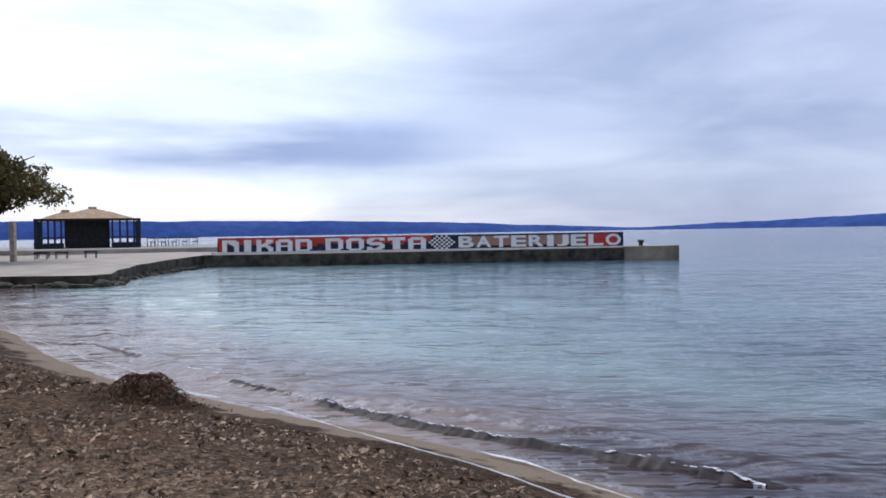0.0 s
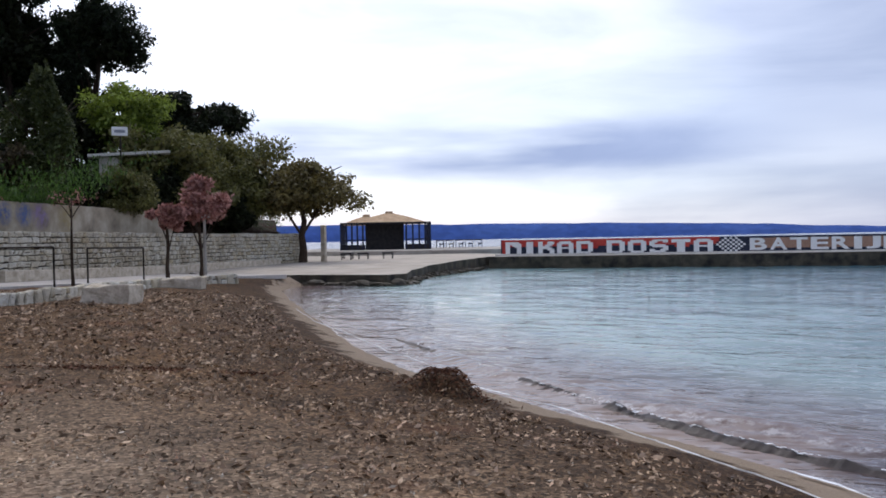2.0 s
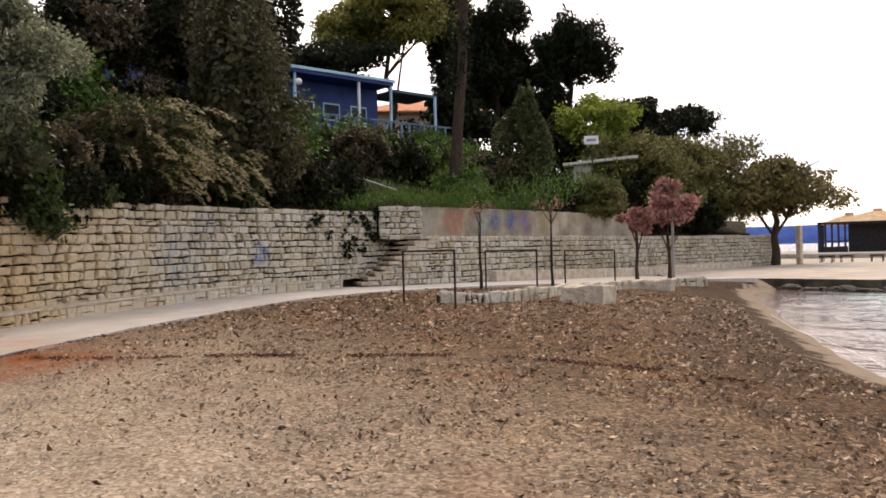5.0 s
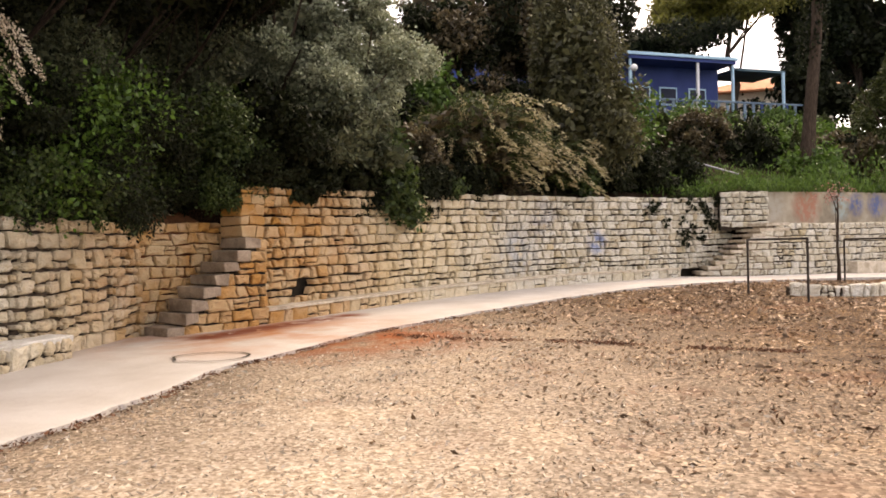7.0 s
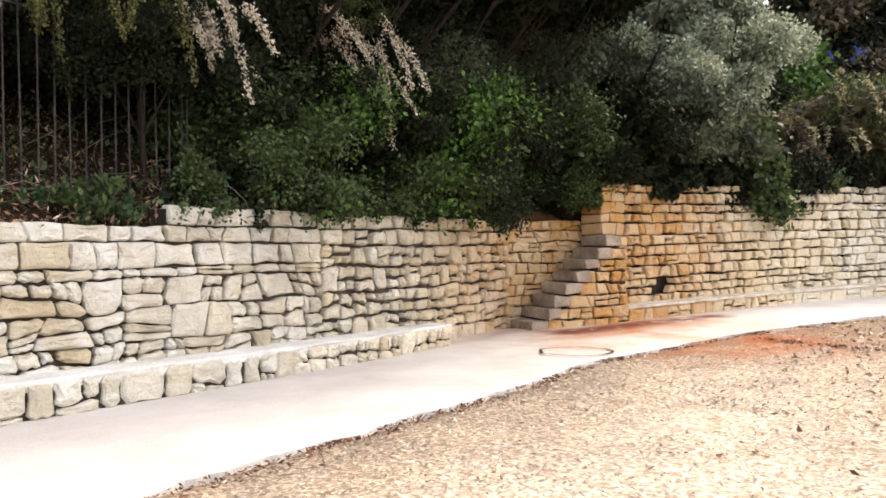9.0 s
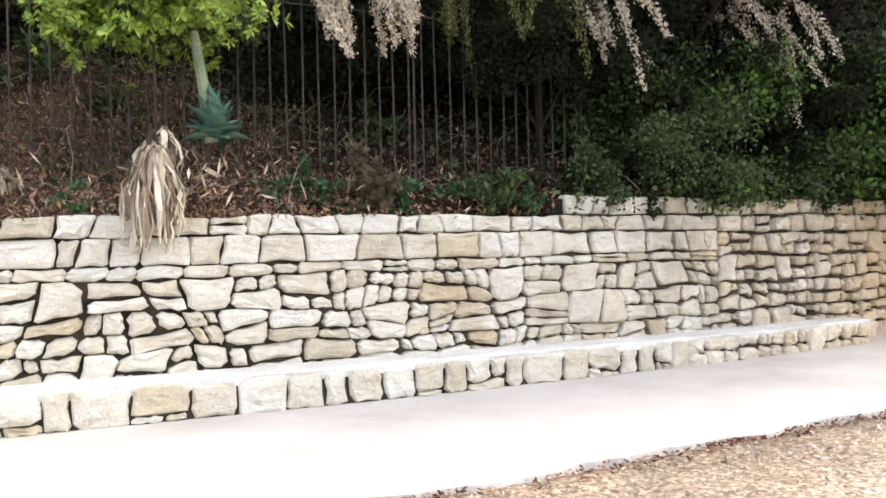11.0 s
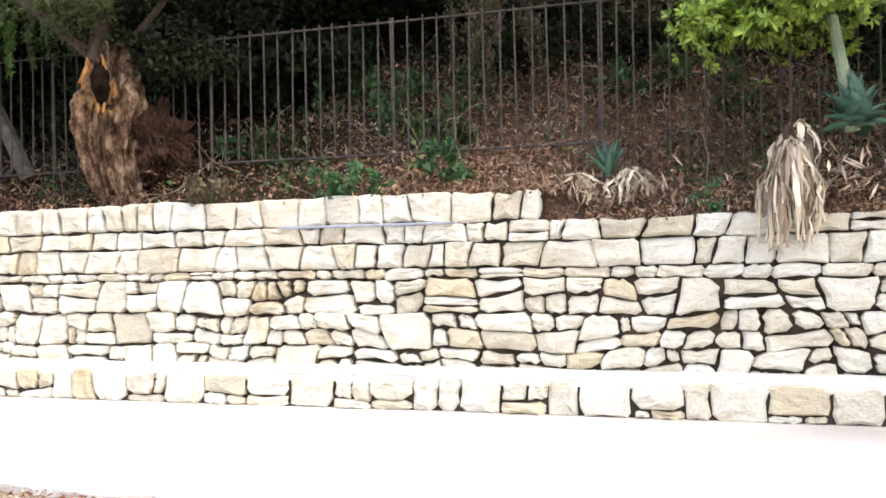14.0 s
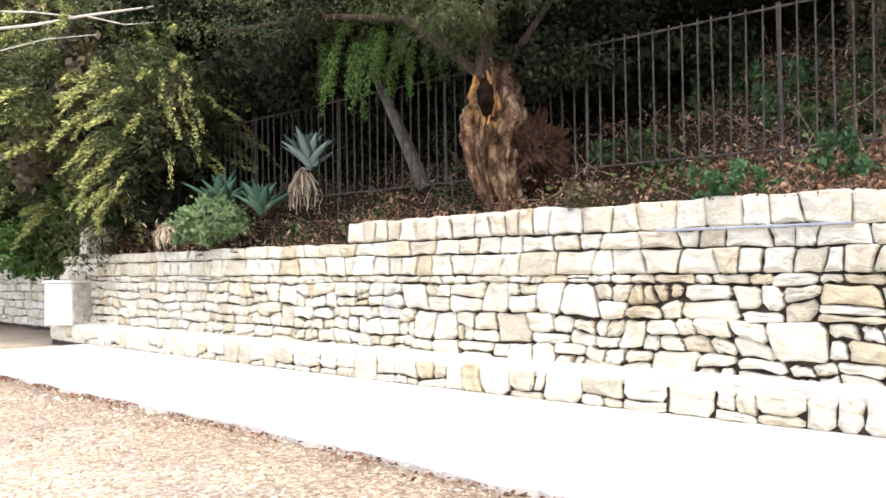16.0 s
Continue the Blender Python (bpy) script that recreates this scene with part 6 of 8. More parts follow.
for idx, (kind, x, y, z, rx, rz, n, size) in enumerate(PLANTS):
    rng = np.random.default_rng(100 + idx)
    name, label, cat = KINDS[kind]
    inland = kind not in ("red", "quay", "sap")
    low = slope_z(x, y) if inland else float(path_z(x, y)) + 0.03
    if kind == "quay":
        low = 0.12
    low = min(low, z - 0.35 * rz)
    bx, by = x, y
    if kind == "over":
        row = TOPS[np.argmin(np.hypot(TOPS[:, 0] - x, TOPS[:, 1] - y))]
        bx, by = x + row[2] * 4.2, y + row[3] * 4.2
        low = slope_z(bx, by)
    plant = thing(name, (bx, by, low), label, cat, "planting on the bank" if inland else "")
    size *= {"sap": 0.6, "olive": 1.05, "pitt": 1.0}.get(kind, 1.45)
    n = int(n * 1.6) if kind == "olive" else n
    if kind in ("ivy", "mixed", "green", "dark", "grey") and -18 < x < -7 and y < 0.5:
        n, size = int(n * 1.5), size * 0.70
    if kind in ("pine", "quay", "rusty", "yellow", "cypress") and x < 0:
        n, size = int(n * 2.1), size * 0.66
    if kind in ("tam",):
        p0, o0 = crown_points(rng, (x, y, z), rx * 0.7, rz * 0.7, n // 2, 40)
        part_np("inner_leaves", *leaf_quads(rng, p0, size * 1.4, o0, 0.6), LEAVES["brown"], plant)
        p1, o1 = crown_points(rng, (x, y, z), rx * 0.85, rz * 0.9, n, 50)
        v1, f1 = leaf_quads(rng, p1, size * 1.0, o1, 0.3)
        part_np("foliage", v1, f1, LEAVES["cypress"], plant)
        strands = 110 if rx > 1 else 50
        p2, o2 = plume_points(rng, (x, y, z), rx * 0.9, rz * 0.9, int(n * 3.4), strands, 0.6 * rx + 0.6, (0.25, 0.40, 0.25) if x < 0 else (0, 0, 0))
        tip = (np.arange(len(p2)) % max(8, int(n * 3.4) // strands)) / max(8, int(n * 3.4) // strands) > rng.uniform(0.35, 0.75, len(p2))
        v2, f2 = leaf_quads(rng, p2[tip], size * 0.75, o2[tip] * 2.5, 0.32)
        part_np("sprays", v2, f2, LEAVES["tamg" if x > 0 else "tam"], plant)
        v2, f2 = leaf_quads(rng, p2[~tip], size * 0.7, o2[~tip] * 2.5, 0.32)
        part_np("green_sprays", v2, f2, LEAVES["cypress"], plant)
    elif kind == "pitt":
        p1, o1 = crown_points(rng, (x, y, z), rx * 0.95, rz * 0.95, n, 30, 0.3, 0.2, 0.42)
        part_np("foliage", *whorls(rng, p1, o1, size), LEAVES["pitt"], plant)
        # darker inner leaf colour stands for the shade within the crown
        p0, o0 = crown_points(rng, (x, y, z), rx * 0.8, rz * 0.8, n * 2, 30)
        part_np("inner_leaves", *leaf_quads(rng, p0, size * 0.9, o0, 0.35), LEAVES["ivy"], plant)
    elif kind == "grass":
        n = int(n * 2.5)
        pts = np.array([x, y, 0]) + rng.normal(size=(n, 3)) * np.array([rx * 0.6, rx * 0.6, 0])
        pts[:, 2] = [slope_z(a, b) + 0.25 for a, b in pts[:, :2]]
        pts[:, 2] += rng.uniform(-0.25, 0.15, n)
        v1, f1 = leaf_quads(rng, pts, size * 0.75, np.tile([0, 0, 1.6], (n, 1)), 0.22)
        part_np("turf", v1, f1, LEAVES["grass"], plant, kind="stuff")
    else:
        clumps = 20 if kind in ("red", "ivy", "olive") else (34 if kind in ("pine", "yellow", "quay") else 46)
        p1, o1 = crown_points(rng, (x, y, z), rx * 0.95, rz * 0.95, int(n * (1.9 if kind == "pitt" else 2.4)), clumps, *((0.42, 0.2, 0.5) if kind in ("green", "ivy", "pitt") else ()))
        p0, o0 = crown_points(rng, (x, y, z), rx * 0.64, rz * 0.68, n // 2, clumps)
        # ivy and scrub take a darker inner leaf colour as painted inner shade
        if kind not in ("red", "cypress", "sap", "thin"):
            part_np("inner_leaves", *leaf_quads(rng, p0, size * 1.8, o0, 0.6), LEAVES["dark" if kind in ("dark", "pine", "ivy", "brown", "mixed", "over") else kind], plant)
        if kind == "cypress":
            t = (p1[:, 2] - (z - rz)) / (2 * rz)
            f = np.clip(1.15 - t, 0.1, 1)[:, None]
            p1[:, :2] = np.array([x, y]) + (p1[:, :2] - np.array([x, y])) * f
        v1, f1 = leaf_quads(rng, p1, size, o1, {"ivy": 0.62, "green": 0.62, "pitt": 0.30}.get(kind, 0.5), 0.3)
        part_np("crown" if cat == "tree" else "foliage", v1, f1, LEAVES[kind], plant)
        if kind == "mixed":
            p2, o2 = crown_points(rng, (x, y, z), rx * 1.03, rz * 1.0, n, 16, 0.3, 0.3, 0.6)
            part_np("fresh_leaves", *leaf_quads(rng, p2[: n // 2], size * 1.35, o2[: n // 2], 0.6), LEAVES["fresh"], plant)
    if kind not in ("grass", "ivy"):
        r = {"pine": 0.28, "quay": 0.24, "red": 0.07, "sap": 0.045, "olive": 0.16, "yellow": 0.22, "pitt": 0.02}.get(kind, 0.04 if rz < 1.6 else 0.10)
        wooden = limbs(rng, (bx, by, low - 0.05), (x, y, z), rx, rz, r, 7 if n > 3000 else 5)
        bark = DARK_BARK if kind in ("over", "dark", "thin", "mixed", "pine") else BARK
        if kind in ("tam", "quay", "red", "sap", "yellow", "olive", "lime", "pitt"):
            for i, piece in enumerate(wooden):
                part_np("limb" if i else "trunk", *piece, bark, plant)
        else:
            part_np("trunk", *joined(wooden), bark, plant)

# scrub and creepers that cover the bank
rng = np.random.default_rng(7)
rows = rng.choice(len(TOPS), 60000)
u = rng.uniform(0.0, 1.0, 60000) ** 1.6 * 30
pts = np.stack([TOPS[rows, 0] + TOPS[rows, 2] * u, TOPS[rows, 1] + TOPS[rows, 3] * u], 1) + rng.normal(size=(60000, 2)) * 0.3
zz = np.array([TOPS[r, 4] + rise_at(TOPS[r], q) for r, q in zip(rows, u)])
keep = np.array([noise.noise(Vector((a * 0.5, b * 0.5, 4.0))) > (0.05 if q < 4 else -0.35) for (a, b), q in zip(pts, u)]) & (u > 0.35)
pts3 = np.column_stack([pts, zz + rng.uniform(0.0, 0.35, 60000) * np.clip(u / 3, 0.3, 2.2)])[keep]
v1, f1 = leaf_quads(rng, pts3, np.clip(0.05 + u[keep] * 0.007, 0.05, 0.25)[:, None], np.tile([0, 0, 0.6], (len(pts3), 1)), 0.55)
tagged(link_mesh("undergrowth", v1, f1, LEAVES["ivy"]), "creepers and low undergrowth over the bank", "undergrowth", kind="stuff")
m = 40000
rows = rng.choice(60, m)
u = rng.uniform(0.1, 4.5, m)
pts = np.stack([TOPS[rows, 0] + TOPS[rows, 2] * u, TOPS[rows, 1] + TOPS[rows, 3] * u], 1) + rng.normal(size=(m, 2)) * 0.2
keep = np.array([noise.noise(Vector((a * 1.1, b * 1.1, 9.0))) > (0.10 if a > -6 else -0.12) for a, b in pts])
hi = rng.uniform(0.02, 0.30, m) * np.array([0.6 + 1.2 * max(0, noise.noise(Vector((a * 1.3, b * 1.3, 3.0)))) for a, b in pts])
pts3 = np.column_stack([pts, TOPS[rows, 4] + np.array([rise_at(TOPS[r], q) for r, q in zip(rows, u)]) + hi])[keep]
v1, f1 = leaf_quads(rng, pts3, 0.08, np.tile([0, 0, 0.5], (len(pts3), 1)), 0.6)
tagged(link_mesh("creepers", v1, f1, LEAVES["ivy"]), "dark green creepers among the leaf litter", "creeper", kind="stuff")
twigs = []
for i in range(1500):
    row = TOPS[wood.randrange(60)]
    u0 = wood.uniform(0.1, 4.2)
    a = Vector((row[0] + row[2] * u0 + wood.uniform(-0.3, 0.3), row[1] + row[3] * u0 + wood.uniform(-0.3, 0.3), row[4] + rise_at(row, u0) + 0.02))
    d = Vector((wood.uniform(-1, 1), wood.uniform(-1, 1), wood.uniform(0.0, 0.9))).normalized() * wood.uniform(0.2, 0.9)
    b = Vector((wood.uniform(-1, 1), wood.uniform(-1, 1), wood.uniform(-0.6, 1))) * 0.22 * d.length
    twigs.append(tube([a, a + d * 0.3 + b * 0.8, a + d * 0.62 + b, a + d * 0.85 + b * 0.3, a + d - b * 0.4], [0.006, 0.005, 0.004, 0.003, 0.002], 4))
v1, f1 = joined(twigs)
tagged(link_mesh("dry_twigs", v1, f1, plain("dry_twig_wood", (0.10, 0.07, 0.045), (0.32, 0.24, 0.17), 6.0, 0.9, 0.1)), "dry twigs and stems on the bank", "twigs", kind="stuff")
# dry leaves fallen on the bank behind the fence
m = 120000
rows = rng.choice(60, m)
u = 0.05 + 5.5 * rng.uniform(0, 1, m) ** 1.3
pts3 = np.stack([TOPS[rows, 0] + TOPS[rows, 2] * u, TOPS[rows, 1] + TOPS[rows, 3] * u, TOPS[rows, 4] + np.array([rise_at(TOPS[r], q) for r, q in zip(rows, u)]) + rng.uniform(0.0, 0.10, m)], 1)
drift = np.flatnonzero((pts3[:, 0] < -1.2) & (pts3[:, 0] > -7.5) & (u < 3.2))
pts3 = np.concatenate([pts3] + [pts3[drift]] * 3)
m = len(pts3)
pts3[:, :2] += rng.normal(size=(m, 2)) * 0.25
pale = rng.uniform(0, 1, m) < np.where((pts3[:, 0] < -0.8) & (pts3[:, 0] > -8.5), 0.30, 0.06)
for sel, c1, c2, label in ((~pale, (0.020, 0.010, 0.006), (0.34, 0.185, 0.105), "fallen dark brown leaves on the bank"), (pale, (0.24, 0.105, 0.05), (0.54, 0.44, 0.34), "dry pale leaves among the litter on the bank")):
    v1, f1 = leaf_quads(rng, pts3[sel], rng.uniform(0.025, 0.085, (int(sel.sum()), 1)), None, 0.36 if sel[0] != pale[0] else 0.18)
    tagged(link_mesh("fallen_leaves", v1, f1, leaf_material("fallen_brown_leaf", c1, c2, 0.1)), label, "leaves", kind="stuff")

# dark wrack: a line across the beach and ragged clumps along the path's edge
WRACK = Line([(-13.9, 2.2), (-12.6, 3.2), (-11.35, 4.75), (-10.5, 5.5), (-9.5, 6.8), (-8.6, 7.35), (-7.2, 8.0), (-5.7, 8.4)])
wp = []
for line, count, wid in ((WRACK, 9000, 0.09), (EDGE, 12000, 0.10)):
    for i in range(count):
        s = wood.uniform(0, line.length if line is WRACK else 34.0)
        if noise.noise(Vector((s * 1.4, wid, 6.0 if line is EDGE else 1.0))) + 0.35 * noise.noise(Vector((s * 6.0, 4.0, 1.0))) < wood.uniform(-0.35, 0.5):
            continue
        q = line.place(s, wood.gauss(-0.06 if line is EDGE else 0.0, wid), 0)
        wp.append((q.x, q.y, wood.uniform(0.0, 0.015)))
for i in range(80):
    a, q = wood.uniform(radians(10), radians(215)), 3.0 + 19 * wood.random() ** 0.8
    cx, cy = -math.sin(a) * q, math.cos(a) * q
    if noise.noise(Vector((cx * 0.35, cy * 0.35, 8.0))) < -0.05 or cy < 4.0 or to_line(EDGE_PTS, np.array([cx]), np.array([cy]))[1][0] > 0 or ground_z(np.array([cx]), np.array([cy]))[1][0] < 1.5:
        continue
    w = wood.uniform(0.05, 0.16)
    for _ in range(int(26 * w / 0.1)):
        wp.append((cx + wood.gauss(0, w), cy + wood.gauss(0, w), wood.uniform(0.0, 0.012)))
for i in range(1500):
    wp.append((-3.72 + wood.gauss(0, 0.25), 8.78 + wood.gauss(0, 0.19), wood.uniform(0.0, 0.05)))
wp = np.array(wp)
wp[:, 2] += ground_z(wp[:, 0], wp[:, 1])[0] + 0.015
v1, f1 = leaf_quads(rng, wp, rng.uniform(0.02, 0.06, (len(wp), 1)), rng.normal(size=(len(wp), 3)) * np.array([2, 2, 0.6]), 0.35)
tagged(link_mesh("dark_wrack", v1, f1, leaf_material("dark_red_brown_wrack", (0.045, 0.02, 0.011), (0.24, 0.105, 0.055), 0.0, 0.9)), "dark reddish seaweed wrack in a line on the beach", "seaweed", kind="stuff")

# flakes of dry seaweed over the beach
m = 300000
r = 0.3 + 27 * rng.uniform(0, 1, m) ** 1.35
a = rng.uniform(radians(-25), radians(235), m)
fx, fy = -np.sin(a) * r, np.cos(a) * r
gz, d, dp = ground_z(fx, fy)
_, side = to_line(EDGE_PTS, fx, fy)
ok = (d > 0.9) & (side < 0) & (np.hypot(fx + 13.4, fy - 1.6) > rng.uniform(0.6, 2.4, m))
dens = np.array([noise.noise(Vector((p * 0.9, q * 0.9, 2.0))) for p, q in zip(fx, fy)])
ok &= rng.uniform(-0.6, 0.55, m) < dens + 0.25
fp = np.column_stack([fx, fy, gz + 0.012])[ok]
way = rng.normal(size=(len(fp), 3)) * np.array([1, 1, 0.25])
flake_size = ((0.024 + 0.0030 * r[ok]) * rng.choice([0.8, 1.0, 1.7], len(fp), p=[0.4, 0.4, 0.2]))[:, None]
# flakes beyond y of about 3.5 take the darker colours
darker = fp[:, 1] + rng.normal(size=len(fp)) * 1.5 > 3.5
for sel, c1, c2, label in ((darker, (0.085, 0.048, 0.025), (0.66, 0.47, 0.32), "dark brown seaweed flakes scattered on the farther beach"), (~darker, (0.33, 0.265, 0.195), (0.62, 0.54, 0.445), "dry pale brown seaweed flakes scattered on the beach")):
    v1, f1 = leaf_quads(rng, fp[sel], flake_size[sel] * (1.0 if sel is darker else 0.78), way[sel] * 2, 0.42 if sel is darker else 0.32)
    tagged(link_mesh("seaweed_flakes", v1, f1, leaf_material("seaweed_flake", c1, c2, 0.0, 0.85)), label, "seaweed", kind="stuff")


# ---- iron fence on the bank ----
FENCE = Line([WALL_A.place(s, -0.95, 0)[:2] for s in np.linspace(WALL_A.s_of(9.3, -15.6), WALL_A.s_of(-9.9, -4.7), 30)])
fence = thing("iron_fence", tuple(FENCE.place(0, 0, 2.4)), "thin rusty iron bar fence on the bank", "fence")
s_drop = FENCE.s_of(-3.55, -9.3)


def fence_low(s):
    return 2.72 if s < s_drop else 2.25


bar_me = None
nbar = int(FENCE.length / 0.185)
for i in range(nbar):
    s = FENCE.length * (i + 0.5) / nbar
    if bar_me is None:
        v, f = tube([(0, 0, 0), (0, 0, 0.5), (0, 0, 1.0)], [0.0115, 0.0115, 0.0115], 6)
        bar_me = bpy.data.meshes.new("bar")
        bar_me.from_pydata(v, [], f)
        bar_me.materials.append(FENCE_IRON)
    ob = new("bar", bar_me)
    p = FENCE.place(s, 0, fence_low(s))
    ob.matrix_world = Matrix.LocRotScale(p, Euler((random.uniform(-0.012, 0.012), random.uniform(-0.012, 0.012), 0)), (1, 1, 4.36 - p.z))
    adopt(ob, fence)
npost = int(FENCE.length / 2.3)
for i in range(npost + 1):
    s = min(FENCE.length * i / npost, FENCE.length - 0.01)
    p = FENCE.place(s, 0, 0)
    part_np("post", *tube([(p.x, p.y, fence_low(s) - 0.5), (p.x, p.y, 3.3), (p.x, p.y, 4.36)], [0.015] * 3, 6), FENCE_IRON, fence)
    if i < npost:
        e = FENCE.length * (i + 1) / npost
        for z in (fence_low((s + e) / 2) + 0.02, 4.31):
            part_np("rail", *tube([FENCE.place(q, 0, z) for q in np.linspace(s, e, 5)], [0.014] * 5, 6), FENCE_IRON, fence)

# ---- things on the near wall ----
pipe = thing("drain_pipe", tuple(WALL_A.place(s_cap - 2.2, 0.05, 1.86)), "thin grey pipe lying along the wall's coping", "pipe")
part_np("tube", *tube([WALL_A.place(q, 0.055, 1.855) for q in np.linspace(WALL_A.s_of(-0.3, -9.7), WALL_A.s_of(-2.1, -8.8), 8)], [0.016] * 8, 8), PIPE_GREY, pipe)


def rosette(name, base, r, n, material, label, up=0.75, width=0.10, lean=(0, 0), short=0.0):
    plant = thing(name, base, label, "agave")
    R_ = random.Random(int(base[0] * 100))
    for i in range(n):
        a = i * 2.39996
        t = i / n
        el = radians(85 - 75 * (t * t if short else t) * up) if up > 0 else radians(-60 - 25 * R_.random())
        L = r * R_.uniform(0.8, 1.1) * (1 - short * t)
        out = Vector((math.cos(a) * math.cos(el) + lean[0], math.sin(a) * math.cos(el) + lean[1], math.sin(el))).normalized()
        side = out.cross(Vector((0, 0, 1)))
        side = side.normalized() if side.length > 0.05 else Vector((math.sin(a), -math.cos(a), 0))
        nrm = side.cross(out)
        verts, faces = [], []
        ws = [0.55, 1.0, 0.9, 0.55, 0.05]
        for k, w in enumerate(ws):
            f = k / (len(ws) - 1)
            c = Vector(base) + out * L * f + Vector((0, 0, -0.16 * L * f * f if up > 0 else 0)) + Vector((R_.uniform(-1, 1), R_.uniform(-1, 1), 0)) * (0.0 if up > 0 else 0.02)
            h = width * r * 1.3 * w
            verts += [c - side * h + nrm * h * 0.35, c, c + side * h + nrm * h * 0.35, c - nrm * 0.012]
        for k in range(len(ws) - 1):
            o = k * 4
            for q in range(4):
                q2 = (q + 1) % 4
                faces.append((o + q, o + q2, o + 4 + q2, o + 4 + q))
        part_np("leaf", verts, faces, material, plant, smooth=True)
    return plant


AG, DR = LEAVES["agave"], DRY_LEAF
rosette("agave", (-5.58, -7.15, 2.64), 0.58, 34, AG, "blue-green agave rosette on the wall top", 1.25, 0.16, (0, 0), 0.42)
stalk = thing("agave_stalk", (-5.75, -7.35, 2.85), "pale thick agave stalk rising from the rosette", "plant stalk")
part_np("stem", *tube([(-5.58, -7.20, 2.60), (-5.53, -7.24, 3.15), (-5.47, -7.30, 3.70)], [0.065, 0.058, 0.045], 10), plain("pale_green_stalk", (0.12, 0.16, 0.09), (0.24, 0.27, 0.16), 4.0, 0.8, 0.2), stalk)


def dead_agave(x, y, z, n, length, seed):
    """A withered rosette whose leaves hang straight down over the coping."""
    plant = thing("dead_agave", (x, y, z - length), "dead straw-coloured agave hanging over the coping", "agave")
    R_ = random.Random(seed)
    for i in range(n):
        a = R_.uniform(0, 6.283)
        L = length * R_.uniform(0.45, 1.08)
        spread = R_.uniform(0.05, 0.30)
        lift = R_.uniform(0.0, 0.22) * length
        o = Vector((math.cos(a), math.sin(a), 0))
        side = Vector((-o.y, o.x, 0))
        w = R_.uniform(0.010, 0.040)
        verts, faces = [], []
        for k in range(7):
            f = k / 6
            out = 0.02 + spread * min(1.0, (f * L + lift) / (0.6 * length)) * (1.0 if f < 0.8 else 0.93)
            c = Vector((x, y, z - lift)) + o * out - Vector((0, 0, L * f ** 1.1 * 0.9)) + Vector((R_.uniform(-1, 1), R_.uniform(-1, 1), 0)) * 0.03
            tw = side * math.cos(f * 1.3 + i) + o * math.sin(f * 1.3 + i)
            h = w * (1 - 0.75 * f ** 2)
            verts += [c - tw * h, c + o * 0.008, c + tw * h, c - o * 0.008]
        for k in range(6):
            q = k * 4
            for e in range(4):
                e2 = (e + 1) % 4
                faces.append((q + e, q + e2, q + 4 + e2, q + 4 + e))
        part_np("leaf", verts, faces, DR, plant)
    if n > 60:
        part_np("stump", *tube([(x, y, z - 0.5), (x, y, z - 0.2), (x + 0.02, y, z + 0.08)], [0.10, 0.09, 0.04], 9, 0.1, R_), BARK, plant)


dead_agave(-4.93, -7.22, 2.58, 190, 0.95, 3)
dead_agave(-5.2, -7.45, 2.75, 30, 0.5, 13)

scrap_rng = np.random.default_rng(21)
scrap_p = np.concatenate([np.array(c) + scrap_rng.normal(size=(n, 3)) * np.array(w) for c, n, w in (((-3.7, -8.45, 2.15), 130, (0.38, 0.2, 0.10)), ((-5.5, -7.25, 2.25), 110, (0.36, 0.2, 0.12)), ((-4.6, -7.85, 2.2), 22, (0.5, 0.25, 0.10)), ((-7.0, -6.5, 2.2), 22, (0.6, 0.25, 0.08)), ((6.5, -14.1, 2.15), 50, (1.2, 0.3, 0.12)), ((8.2, -15.0, 2.1), 60, (0.5, 0.3, 0.12)))])
scrap_p[:, 2] = np.maximum(scrap_p[:, 2], np.array([slope_z(a, b) + 0.03 for a, b in scrap_p[:, :2]]))
scrap_v, scrap_f = leaf_quads(scrap_rng, scrap_p, scrap_rng.uniform(0.07, 0.22, (len(scrap_p), 1)), np.tile([0, 0, -0.5], (len(scrap_p), 1)), 0.13)
tagged(link_mesh("dead_leaf_scraps", scrap_v, scrap_f, leaf_material("withered_leaf_scrap", (0.10, 0.06, 0.035), (0.52, 0.40, 0.28), 0.0)), "dry straw-coloured agave scraps along the coping", "dead leaves", kind="stuff")

rosette("agave", (-3.74, -8.55, 2.30), 0.46, 14, AG, "small upright blue-green agave below the fence", 0.45, 0.09)
rosette("agave", (5.9, -13.95, 2.42), 0.75, 20, AG, "blue-green agave among shrubs on the wall top", 0.7, 0.11)
rosette("agave", (6.9, -14.5, 2.55), 0.85, 20, AG, "blue-green agave among shrubs on the wall top", 0.7, 0.11)
dead_agave(8.3, -15.0, 2.40, 40, 0.5, 15)
dead_agave(-3.95, -8.38, 2.40, 22, 0.40, 23)
dead_agave(-3.45, -8.62, 2.36, 16, 0.36, 24)
rosette("agave", (5.15, -14.35, 3.20), 0.90, 26, LEAVES["agavepale"], "large pale blue-green agave behind the iron fence", 0.6, 0.10)
dead_agave(5.25, -14.25, 3.25, 45, 0.75, 19)


def tuft(x, y, z, r, n, kind, label, seed):
    rng = np.random.default_rng(seed)
    plant = thing("weed_tuft", (x, y, z), label, "weed", "weeds on the coping")
    p1, o1 = crown_points(rng, (x, y, z + r * 0.7), r, r, n, 12)
    v, f = leaf_quads(rng, p1, r * 0.34, o1 + np.array([0, 0, 0.5]), 0.42)
    part_np("leaves", v, f, LEAVES[kind], plant)


